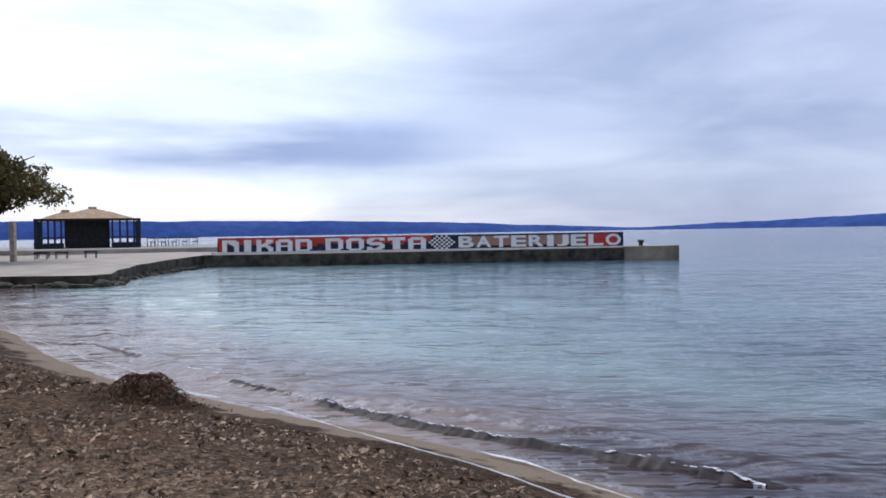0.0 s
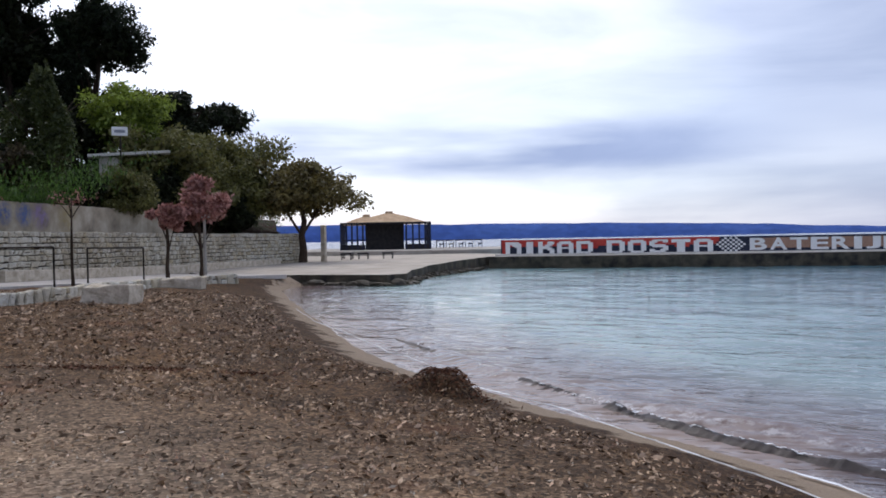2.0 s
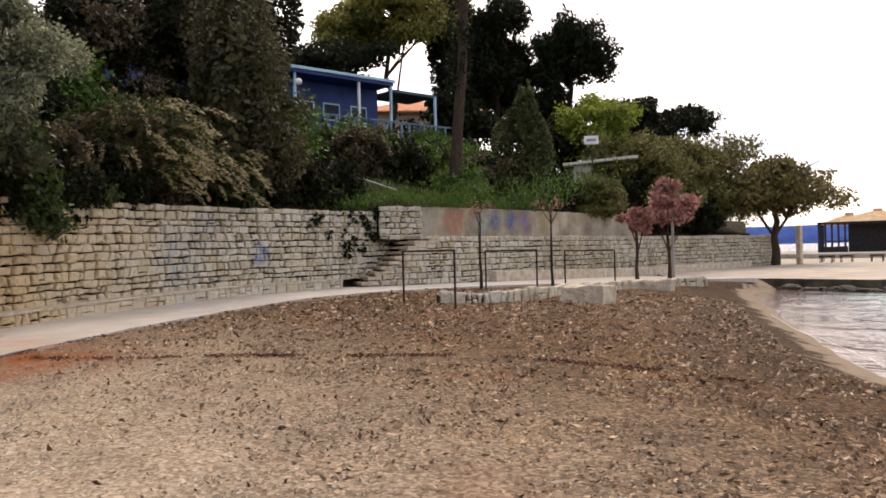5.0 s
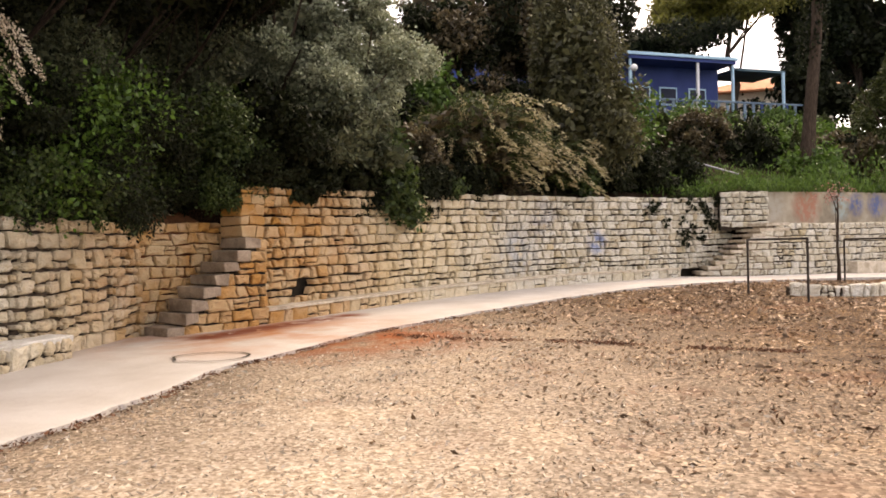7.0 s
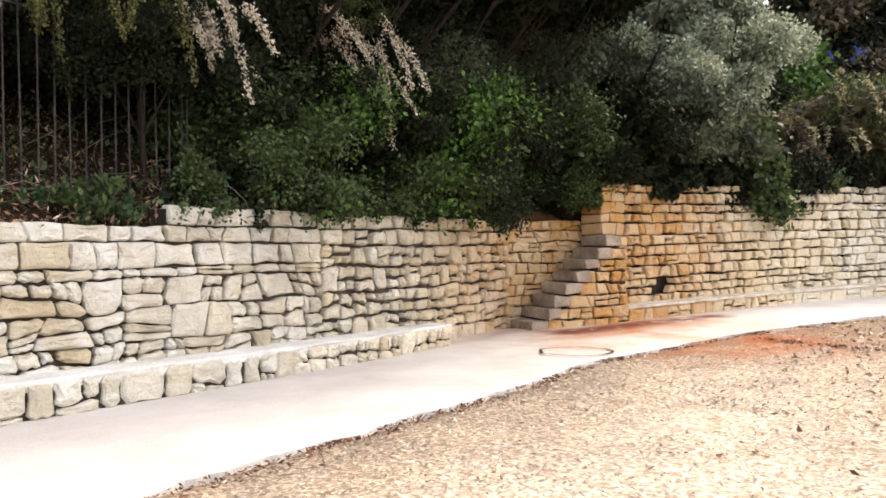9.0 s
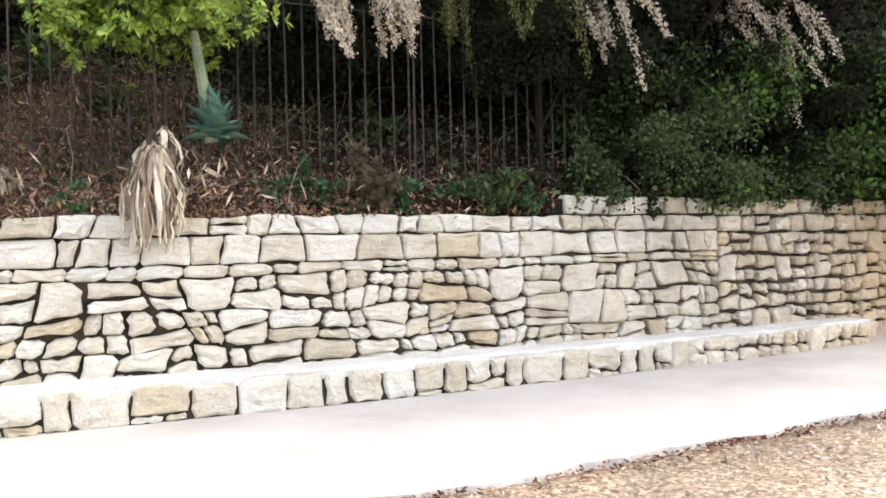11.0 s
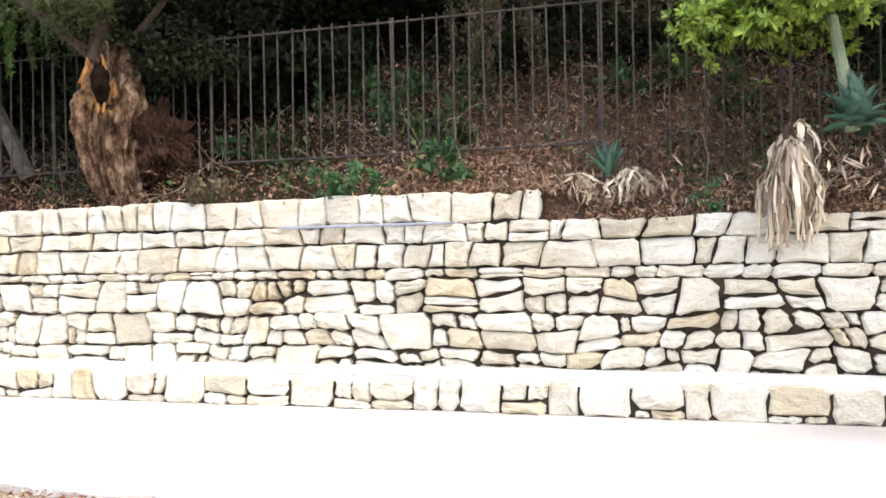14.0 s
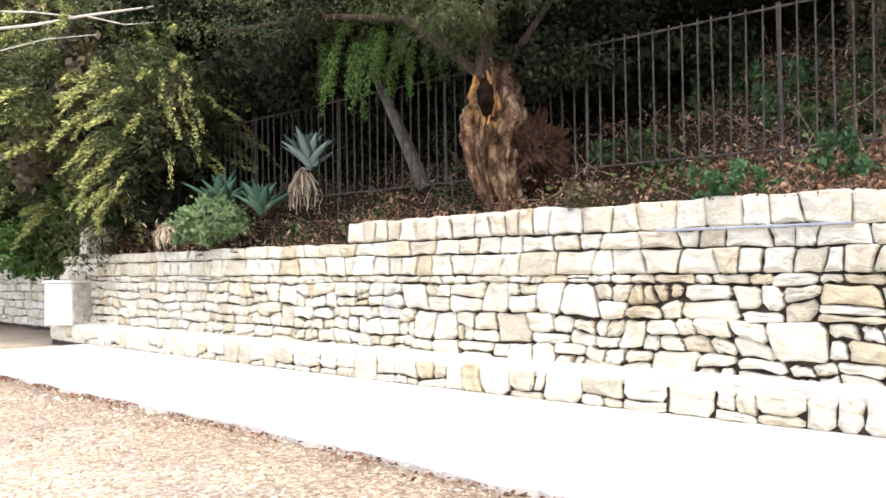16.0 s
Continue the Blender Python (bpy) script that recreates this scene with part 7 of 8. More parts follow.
tuft(-1.32, -9.58, 2.15, 0.24, 420, "weed", "bright green weed tuft on the coping", 1)
tuft(-0.95, -9.80, 2.15, 0.22, 420, "weed", "bright green weed tuft on the coping", 2)
tuft(-2.15, -9.25, 2.30, 0.27, 560, "weed", "bright green weed tuft below the fence", 3)
tuft(-4.42, -7.75, 1.88, 0.17, 260, "weed", "small green weed on the coping", 4)
tuft(0.35, -10.5, 2.15, 0.28, 420, "brown", "dry brown grass tuft on the coping", 5)
tuft(-7.0, -6.5, 1.90, 0.35, 600, "brown", "dry brown weeds on the coping", 6)
tuft(-8.4, -5.7, 1.95, 0.30, 500, "ivy", "dark green creeper on the coping", 7)
tuft(-2.31, -8.86, 1.36, 0.06, 60, "weed", "tiny green weed in a wall joint", 8)
tuft(7.3, -14.4, 1.95, 0.45, 800, "agaveb", "pale green weeds hanging over the coping", 9)
for i, (s, z) in enumerate(((5.6, 2.25), (6.2, 2.35), (7.4, 2.35), (8.1, 2.4), (8.5, 2.2))):
    p = WALL_B.place(s, 0.03, z)
    tuft(p.x, p.y, p.z, 0.22 if s < 10 else 0.26, 260, "dark", "dark weed growing from the wall joints", 30 + i)


for i, (x, y, z) in enumerate(((-25.40, 13.40, 2.73), (-25.46, 13.58, 2.59), (-25.32, 13.17, 2.40), (-25.59, 13.97, 2.15), (-25.79, 14.54, 2.94), (-25.91, 15.01, 2.66), (-26.13, 15.70, 2.87), (-26.18, 15.87, 2.61), (-26.31, 16.28, 2.88), (-25.84, 14.78, 2.21), (-25.97, 15.19, 1.90), (-26.24, 16.05, 2.20), (-26.62, 17.26, 2.51), (-26.10, 15.60, 1.70), (-25.83, 14.75, 1.51), (-26.82, 17.89, 2.83), (-26.28, 16.19, 2.00))):
    s = WALL_B.s_of(x, y)
    p = WALL_B.place(s, 0.05, z)
    tuft(p.x, p.y, p.z - 0.12, 0.20 + 0.05 * (i % 3), 260, "dark", "dark weed growing from the wall joints", 60 + i)


RW = random.Random(17)
for i in range(16):
    s = RW.uniform(WALL_A.s_of(1.5, -10.6), WALL_A.s_of(-8.0, -5.5))
    q = WALL_A.place(s, -RW.uniform(1.3, 3.0), 0)
    tuft(q.x, q.y, slope_z(q.x, q.y) - 0.02, RW.uniform(0.20, 0.38), 420, RW.choice(("ivy", "weed", "weed", "ivy")), "dark green weeds on the bank behind the fence", 300 + i)
for i in range(7):
    s = RW.uniform(WALL_A.s_of(-5.8, -6.7), WALL_A.s_of(-9.0, -5.1))
    q = WALL_A.place(s, -RW.uniform(0.35, 0.8), 0)
    tuft(q.x, q.y, slope_z(q.x, q.y) - 0.02, RW.uniform(0.16, 0.28), 320, RW.choice(("ivy", "brown", "weed")), "low creeper and dry weeds behind the coping", 340 + i)


# hanging tamarisk sprays over the near wall
def spray(x, y, z, n, length, spread, seed, lean, leaf="spray", label="hanging tan tamarisk sprays above the near wall"):
    rng = np.random.default_rng(seed)
    plant = thing("tamarisk_branch", (x, y, z), label, "branch", "hanging sprays")
    pts, ways, twigs = [], [], []
    for k in range(n):
        a = np.array([x, y, z]) + rng.normal(size=3) * spread * np.array([1, 1, 0.4])
        d = np.array([lean[0], lean[1], 0.0]) + rng.normal(size=3) * 0.35
        L = length * rng.uniform(0.6, 1.2)
        t = np.linspace(0, 1, 60)[:, None]
        path = a + d * t * L * 0.6 + np.array([0, 0, -1.0]) * t ** 1.4 * L
        twigs.append(tube([tuple(path[q]) for q in (0, 20, 40, 59)], [0.008, 0.006, 0.004, 0.002], 5))
        for w in range(6):
            pts.append(path + rng.normal(size=path.shape) * (0.024 + 0.02 * (1 - t)))
            ways.append(np.repeat((d * 0.6 + np.array([0, 0, -1.0]))[None], 60, 0) + rng.normal(size=(60, 3)) * 0.5)
    # upper leafy mass from which they hang
    c, o = crown_points(rng, (x, y, z + 0.25), 0.55, 0.32, 1500, 20)
    v, f = leaf_quads(rng, c, 0.05, o, 0.3)
    part_np("foliage", v, f, LEAVES["cypress"], plant)
    v, f = leaf_quads(rng, np.concatenate(pts), 0.042, np.concatenate(ways) * 1.5, 0.5)
    part_np("sprays", v, f, LEAVES[leaf], plant)
    for twig in twigs:
        part_np("twig", *twig, BARK, plant)


LEAVES["spray"] = leaf_material("pale_pinkish_spray", (0.50, 0.40, 0.28), (0.78, 0.68, 0.53), 0.2)
spray(-6.7, -6.75, 4.38, 6, 0.58, 0.20, 61, (-0.5, 0.3))
spray(-7.3, -6.40, 4.34, 6, 0.55, 0.20, 62, (-0.5, 0.3))
spray(-9.7, -4.95, 4.6, 7, 0.80, 0.25, 63, (-0.5, 0.35))
spray(-11.9, -3.60, 4.75, 9, 1.15, 0.28, 64, (-0.6, 0.45))

spray(3.6, -12.75, 4.85, 26, 0.85, 0.48, 65, (0.15, 0.1), "green", "hanging fresh green feathery sprays by the fence")
spray(2.6, -12.3, 5.1, 12, 0.8, 0.3, 66, (0.1, 0.1), "ivy", "hanging fresh green feathery sprays by the fence")
spray(-8.4, -5.85, 4.55, 12, 0.75, 0.40, 72, (-0.4, 0.3), "rusty", "hanging olive-brown sprays above the near wall")
spray(-3.0, -10.2, 4.55, 12, 0.65, 0.30, 71, (0.0, 0.15), "brown", "hanging grey-brown dry stems behind the fence")
lean_t = thing("leaning_trunk", (3.0, -13.2, 2.9), "grey leaning dead trunk behind the fence", "tree trunk")
part_np("trunk", *tube([(2.85, -13.2, 2.7), (3.2, -13.3, 3.5), (3.7, -13.4, 4.6)], [0.12, 0.10, 0.07], 9), plain("dead_grey_wood", (0.045, 0.036, 0.028), (0.13, 0.11, 0.09), 6.0, 0.9, 0.4), lean_t)

PALE_TWIG = plain("pale_bare_wood", (0.30, 0.27, 0.22), (0.52, 0.48, 0.41), 6.0, 0.9, 0.1)
bare = thing("bare_branch", (12.9, -14.4, 5.2), "long pale leafless branch reaching out of the shrubs", "branch")
for pts, rad in (
        ([(12.9, -14.4, 5.2), (12.19, -14.77, 6.25), (11.29, -15.25, 6.44), (10.31, -15.47, 6.62), (8.74, -15.98, 6.89),
          (6.87, -16.46, 7.13)], [0.04, 0.035, 0.03, 0.028, 0.02, 0.012]),
        ([(12.24, -14.99, 6.71), (11.29, -15.25, 6.70), (10.48, -15.35, 6.58)], [0.02, 0.018, 0.012]),
        ([(10.31, -15.47, 6.62), (9.58, -15.71, 6.46), (8.74, -15.98, 6.54)], [0.018, 0.014, 0.008]),
        ([(11.82, -14.95, 5.88), (11.07, -15.29, 6.15), (10.14, -15.59, 6.26)], [0.014, 0.012, 0.007])):
    part_np("twig", *tube(pts, rad, 6), PALE_TWIG, bare)

# ---- the old torn trunk ----
old = thing("old_tamarisk_trunk", (1.47, -11.62, 2.3), "thick torn reddish trunk with a rotten hollow on the bank", "tree")
RT = random.Random(4)
rings, sides = 90, 96
tv, tf = [], []
for i in range(rings):
    t = i / (rings - 1)
    zc = 2.1 + 2.15 * t
    w = np.interp(t, [0, 0.1, 0.30, 0.50, 0.66, 0.80, 1.0], [0.21, 0.20, 0.28, 0.39, 0.40, 0.29, 0.17])
    cx, cy = 1.42 + 0.22 * t + 0.10 * math.sin(t * 5), -11.62 - 0.10 * t
    for k in range(sides):
        q = 2 * math.pi * k / sides
        o = Vector((math.cos(q), math.sin(q), 0))
        rr = w * (1 + 0.42 * noise.noise(Vector((o.x * 1.7, o.y * 1.7, t * 2.6))) + 0.30 * noise.noise(Vector((o.x * 4, o.y * 4, t * 3.0 + 5))) + 0.30 * abs(noise.noise(Vector((o.x * 7, o.y * 7, t * 4.0 + 9)))) - 0.08)
        hq = math.exp(-(((t - 0.74) / 0.12) ** 4) - ((math.atan2(math.sin(q - 1.72), math.cos(q - 1.72)) / 0.36) ** 4))
        rr *= 1 - 0.97 * hq
        rr += (0.055 * noise.noise(Vector((o.x * 9, o.y * 9, t * 3.0))) + 0.045 * abs(noise.noise(Vector((o.x * 14, o.y * 14, t * 8.0)))) + 0.035 * noise.noise(Vector((o.x * 18, o.y * 18, t * 22.0)))) * (1 - hq)
        tv.append((cx + o.x * rr, cy + o.y * rr, zc + 0.05 * noise.noise(o * 4 + Vector((0, 0, t * 7)))))
for i in range(rings - 1):
    for k in range(sides):
        k2 = (k + 1) % sides
        tf.append((i * sides + k, i * sides + k2, (i + 1) * sides + k2, (i + 1) * sides + k))
tf.append(tuple((rings - 1) * sides + k for k in range(sides)))
part_np("trunk", tv, tf, BARK_OLD, old)
for i in range(24):
    q = RT.uniform(-4.3, 1.2)
    edge = RT.uniform(0.95, 1.25)
    a = Vector((1.63 + 0.15 * edge * math.cos(q), -11.22 + RT.uniform(-0.12, 0.02), 3.66 + 0.27 * edge * math.sin(q)))
    e = Vector((RT.uniform(-0.05, 0.05), RT.uniform(-0.02, 0.05), RT.uniform(0.06, 0.17)))
    w = Vector((RT.uniform(0.012, 0.03), RT.uniform(-0.02, 0.02), 0.0))
    v = [a - e * 0.6 - w, a - e * 0.6 + w, a - w * 0.9 + e * 0.2, a + w * 0.7 + e * 0.1, a + e * 0.7, a - e * 0.4 - Vector((0, 0.05, 0)), a + e * 0.2 - Vector((0, 0.05, 0))]
    part_np("shard", v, [(0, 1, 3, 2), (2, 3, 4), (0, 5, 1), (1, 5, 6, 3), (0, 2, 6, 5), (3, 6, 4), (2, 4, 6)], RAW_WOOD if i % 3 else BARK_OLD, old, "raw orange splintered wood" if i == 1 else "")
# added black lump fills the cavity in place of its shade
hollow = bmesh.new()
bmesh.ops.create_icosphere(hollow, subdivisions=3, radius=1.0)
for v in hollow.verts:
    d = v.co * (1 + 0.35 * noise.noise(v.co * 2.2))
    v.co = Vector((d.x * 0.105 + 1.60, d.y * 0.10 - 11.245, d.z * 0.25 + 3.68))
part("hollow", hollow, CAVITY_SHADE, old, "black lump standing in for the hollow's shade")
burl = bmesh.new()
bmesh.ops.create_icosphere(burl, subdivisions=5, radius=0.36)
for v in burl.verts:
    d = v.co.normalized()
    v.co *= 0.9 + 0.45 * noise.noise(d * 1.9) + 0.45 * abs(noise.noise(d * 4.5)) + 0.30 * noise.noise(d * 10) + 0.15 * noise.noise(d * 22)
    v.co = Vector((v.co.x * 0.95 + 0.98, v.co.y * 0.8 - 11.68, v.co.z * 1.35 + 3.0))
part("burl", burl, BURL, old, "dark fibrous burl")
for pts, rad in (([(1.7, -11.7, 4.05), (1.6, -11.6, 4.6), (1.5, -11.5, 5.6)], [0.15, 0.10, 0.08]), ([(1.5, -11.7, 4.0), (1.0, -11.7, 4.7), (0.4, -11.8, 5.6)], [0.08, 0.05, 0.03]), ([(1.75, -11.7, 4.1), (2.8, -11.8, 4.95), (4.2, -12.2, 5.2), (6.0, -12.9, 5.3)], [0.075, 0.055, 0.04, 0.03])):
    part_np("limb", *tube(pts, rad, 9, 0.18, RT), BARK, old)
rngo = np.random.default_rng(77)
for c, rx, rz, n in (((1.9, -11.6, 5.3), 1.4, 0.7, 5000), ((2.1, -11.4, 4.65), 0.7, 0.45, 2600), ((4.8, -12.6, 5.4), 1.6, 0.6, 4500), ((0.3, -11.9, 5.6), 1.3, 0.6, 3500)):
    p1, o1 = crown_points(rngo, c, rx, rz, n, 40)
    v, f = leaf_quads(rngo, p1, 0.07, o1, 0.3, 0.4)
    part_np("foliage", v, f, LEAVES["cypress"], old)
post = thing("wooden_pole", (1.1, -12.15, 2.6), "grey weathered wooden pole behind the fence", "pole")
part_np("shaft", *tube([(1.10, -12.15, 2.5), (1.08, -12.15, 4.2), (1.06, -12.15, 6.2)], [0.11, 0.10, 0.095], 10), plain("grey_weathered_wood", (0.14, 0.115, 0.095), (0.32, 0.28, 0.24), 6.0, 0.9, 0.4), post)

# ---- white pillar and low walls at the far end of the near seat ----
pillar = thing("white_pillar", (11.78, -17.12, 0.33), "square white-painted masonry pillar on the seat's end", "pillar")
mp = Matrix.Translation((11.78, -17.12, 0)) @ Matrix.Rotation(radians(-10), 4, "Z")
part("shaft", box_bm(-0.36, -0.40, 0.33, 0.40, 0.40, 1.24, 0.02, mp), WHITE_PAINT, pillar)
part("side_face", box_bm(-0.425, -0.40, 0.34, -0.383, 0.40, 1.235, 0.012, mp), ROUGH_GREY, pillar, "rough grey cement side")
part("cap", box_bm(-0.44, -0.43, 1.242, 0.43, 0.43, 1.31, 0.015, mp), CAPPING, pillar)
cut = thing("coping_block", (11.35, -17.05, 1.84), "upright pale stone block on the wall's coping", "stone block")
mc = Matrix.Translation((11.35, -17.15, 0)) @ Matrix.Rotation(radians(-30), 4, "Z")
part("block", box_bm(-0.18, -0.17, 1.82, 0.17, 0.17, 2.26, 0.03, mc), STONE, cut)
part("top_stone", box_bm(-0.15, -0.16, 2.27, 0.18, 0.15, 2.46, 0.03, mc), STONE, cut)
RS = random.Random(52)
for i in range(9):
    bm = box_bm(-RS.uniform(0.08, 0.18), -0.1, 0.0, RS.uniform(0.08, 0.18), 0.1, RS.uniform(0.07, 0.16), 0.025, Matrix.Translation((11.62 + 0.42 * RS.uniform(-1, 1), -17.20 + 0.3 * RS.uniform(-1, 1), 1.31 + (0.10 if i > 5 else 0.0))) @ Matrix.Rotation(RS.uniform(0, 3.1), 4, "Z"))
    for v in bm.verts:
        v.co += Vector((noise.noise(v.co * 6), noise.noise(v.co * 6 + Vector((5, 0, 0))), 0)) * 0.04
    part("stone", bm, STONE, tagged(new("loose_stone"), "loose broken limestone lump on the pillar", "stone", "loose stones on the pillar"))

# ---- railings by the far path ----


def railing(p, q, zp, zq, h=1.2):
    r = thing("hand_railing", (p[0], p[1], zp), "thin dark iron hand railing by the beach", "railing", "railings by the path")
    for (x, y), z in ((p, zp), (q, zq)):
        part_np("post", *tube([(x, y, z - 0.25), (x, y, z + h * 0.5), (x, y, z + h)], [0.028] * 3, 8), IRON, r)
    part_np("top_rail", *tube([(*p, zp + h), ((p[0] + q[0]) / 2, (p[1] + q[1]) / 2, (zp + zq) / 2 + h), (*q, zq + h)], [0.026] * 3, 8), IRON, r)
    return r


railing((-18.4, 12.0), (-16.1, 11.95), 0.33, 0.33)
railing((-20.6, 16.6), (-19.2, 17.5), 0.34, 0.34, 1.15)
railing((-20.9, 20.4), (-20.6, 22.6), 0.33, 0.30, 1.1)
block = thing("concrete_block", (-15.8, 16.1, 0.1), "rough pale concrete block half sunk in the beach", "concrete block", "blocks at the path's edge")
bm = box_bm(-0.62, -0.5, -0.3, 0.62, 0.5, 0.50, 0.05, Matrix.Translation((-15.9, 16.3, 0)) @ Matrix.Rotation(radians(22), 4, "Z"))
bmesh.ops.subdivide_edges(bm, edges=[e for e in bm.edges if e.calc_length() > 0.3], cuts=5, use_grid_fill=True)
for v in bm.verts:
    v.co += Vector((noise.noise(v.co * 3), noise.noise(v.co * 3.3 + Vector((4, 0, 0))), noise.noise(v.co * 2.7))) * 0.09
part("body", bm, ROUGH_PALE, block)
block2 = thing("concrete_block", (-18.9, 22.4, 0.1), "rough pale concrete block at the path's edge", "concrete block", "blocks at the path's edge")
bm = box_bm(-0.8, -0.45, -0.3, 0.8, 0.45, 0.36, 0.05, Matrix.Translation((-18.9, 22.4, 0)) @ Matrix.Rotation(radians(30), 4, "Z"))
bmesh.ops.subdivide_edges(bm, edges=[e for e in bm.edges if e.calc_length() > 0.3], cuts=5, use_grid_fill=True)
for v in bm.verts:
    v.co += Vector((noise.noise(v.co * 3), noise.noise(v.co * 3.3 + Vector((4, 0, 0))), noise.noise(v.co * 2.7))) * 0.09
part("body", bm, ROUGH_PALE, block2)
EDGE_WALL = Line([(-17.6, 12.6), (-17.0, 14.0), (-17.2, 15.6), (-18.2, 18.0), (-19.0, 21.0), (-19.6, 24.0), (-19.9, 27.0)], flip=True)
edge_wall = tagged(link_mesh("edging", *sweep(EDGE_WALL, 0, EDGE_WALL.length, [(-0.04, -0.4), (-0.04, 0.20), (-0.5, 0.22), (-0.5, -0.4)], 0.4, lambda s: float(np.interp(s, [0, 5, 15], [0.14, 0.14, -0.02]))), EARTHY), "low rough stone edging between beach and path", "edging", kind="structure")
BASE[edge_wall.name] = Vector()
lay(masonry(EDGE_WALL, [(-0.1, 0.34, 0, EDGE_WALL.length, 0.18, 0.46, 0.0, 0.05, 0.35)], random.Random(8), 0.022, 0.08, None, lambda s: float(np.interp(s, [0, 5, 15], [0.12, 0.12, -0.04]))), edge_wall, STONE, 0, 30)
lamp = thing("path_lamp", (-21.7, 27.3, 0.15), "short pale post lamp with a flat head by the path", "lamp")
part_np("post", *tube([(-21.7, 27.3, 0.05), (-21.7, 27.3, 1.3), (-21.7, 27.3, 2.55)], [0.075, 0.06, 0.055], 10), CONCRETE, lamp)
part("head", box_bm(-21.9, 27.15, 2.55, -21.5, 27.45, 2.66, 0.02), WHITE_PAINT, lamp)

# ---- painted wall on the pier ----
W0, W1 = Vector((-18.05, 54.2, 0.33)), Vector((9.0, 56.4, 0.40))
way = (W1 - W0).normalized()
ang_w = math.atan2(way.y, way.x)
mural = thing("painted_wall", tuple(W0), "long low pier wall painted red and navy with white block letters", "wall")
MW = Matrix.Translation((W0.x, W0.y, 0)) @ Matrix.Rotation(ang_w, 4, "Z")
LW = (W1 - W0).length
part("wall", box_bm(0, 0.0, 0.2, LW, 0.28, 1.36, 0.01, MW), NAVY_PAINT, mural)
part("plinth", box_bm(-0.3, -0.55, 0.25, LW + 0.2, -0.02, 0.42, 0.02, MW), CAPPING, mural, "pale plinth")
part("red_band", box_bm(0.05, -0.012, 0.90, LW * 0.525, 0.01, 1.355, 0.0, MW), RED_PAINT, mural, "red painted band")
for a, b, z0, z1 in ((4.9, 6.6, 0.72, 1.02), (11.5, 12.4, 0.75, 1.02), (0.1, 0.35, 0.42, 1.02)):
    part("red_patch", box_bm(a, -0.012, z0, b, 0.01, z1, 0.0, MW), RED_PAINT, mural, "red painted patch")
part("red_end", box_bm(LW - 2.6, -0.012, 0.46, LW - 0.4, 0.008, 1.295, 0.0, MW), RED_PAINT, mural, "red painted panel")
part("tan_field", box_bm(LW * 0.60, -0.010, 0.60, LW - 2.65, 0.008, 1.24, 0.0, MW), plain("faded_tan_paint", (0.28, 0.16, 0.11), (0.40, 0.24, 0.17), 0.7, 0.8, 0.1), mural, "faded tan panel")


def letters(word, x0, x1, z0, z1, y, bold):
    widths = [{"I": 0.62, "J": 0.8}.get(ch, 1.0) for ch in word]
    unit = (x1 - x0) / sum(widths)
    for i, ch in enumerate(word):
        step, mid = widths[i] * unit, x0 + unit * (sum(widths[:i]) + widths[i] / 2)
        if ch == " ":
            continue
        cu = bpy.data.curves.new("letter", "FONT")
        cu.body, cu.size, cu.extrude, cu.offset = ch, 1.0, 0.02, bold
        tmp = bpy.data.objects.new("letter", cu)
        me = bpy.data.meshes.new_from_object(tmp)
        bpy.data.objects.remove(tmp)
        co = np.array([v.co[:] for v in me.vertices])
        lo, hi = co.min(0), co.max(0)
        w = 0.86 * step if ch != "I" else 0.60 * step
        for v in me.vertices:
            u = (v.co.x - lo[0]) / (hi[0] - lo[0]) - 0.5
            h = (v.co.y - lo[1]) / (hi[1] - lo[1])
            p = MW @ Vector((mid + u * w, y - 0.01 - (v.co.z + 0.02) * 0.5, z0 + h * (z1 - z0)))
            v.co = p
        me.materials.clear()
        me.materials.append(WHITE_PAINT)
        adopt(new("letter", me), mural)


BLOCKS = {
    "N": ("XXXXXX.", "XXXXXXX", "XX.XXXX", "XX..XXX", "XX...XX", "XX...XX", "XX...XX", "XX...XX"),
    "I": (".XXX.",) * 8,
    "K": ("XX..XXX", "XX..XXX", "XX.XXX.", "XXXXX..", "XXXXXX.", "XX..XXX", "XX...XX", "XX...XX"),
    "A": (".XXXXX.", "XXXXXXX", "XX...XX", "XX...XX", "XXXXXXX", "XX...XX", "XX...XX", "XX...XX"),
    "D": ("XXXXXX.", "XXXXXXX", "XX...XX", "XX...XX", "XX...XX", "XX...XX", "XX...XX", "XXXXXX."),
    "O": (".XXXXX.", "XXXXXXX", "XX...XX", "XX...XX", "XX...XX", "XX...XX", "XX...XX", ".XXXXX."),
    "S": (".XXXXXX", "XXX..XX", "XX.....", "XXXXXX.", ".XXXXXX", ".....XX", "XX..XXX", "XXXXXX."),
    "T": ("XXXXXXX", "XXXXXXX", "..XXX..", "..XXX..", "..XXX..", "..XXX..", "..XXX..", "..XXX.."),
}


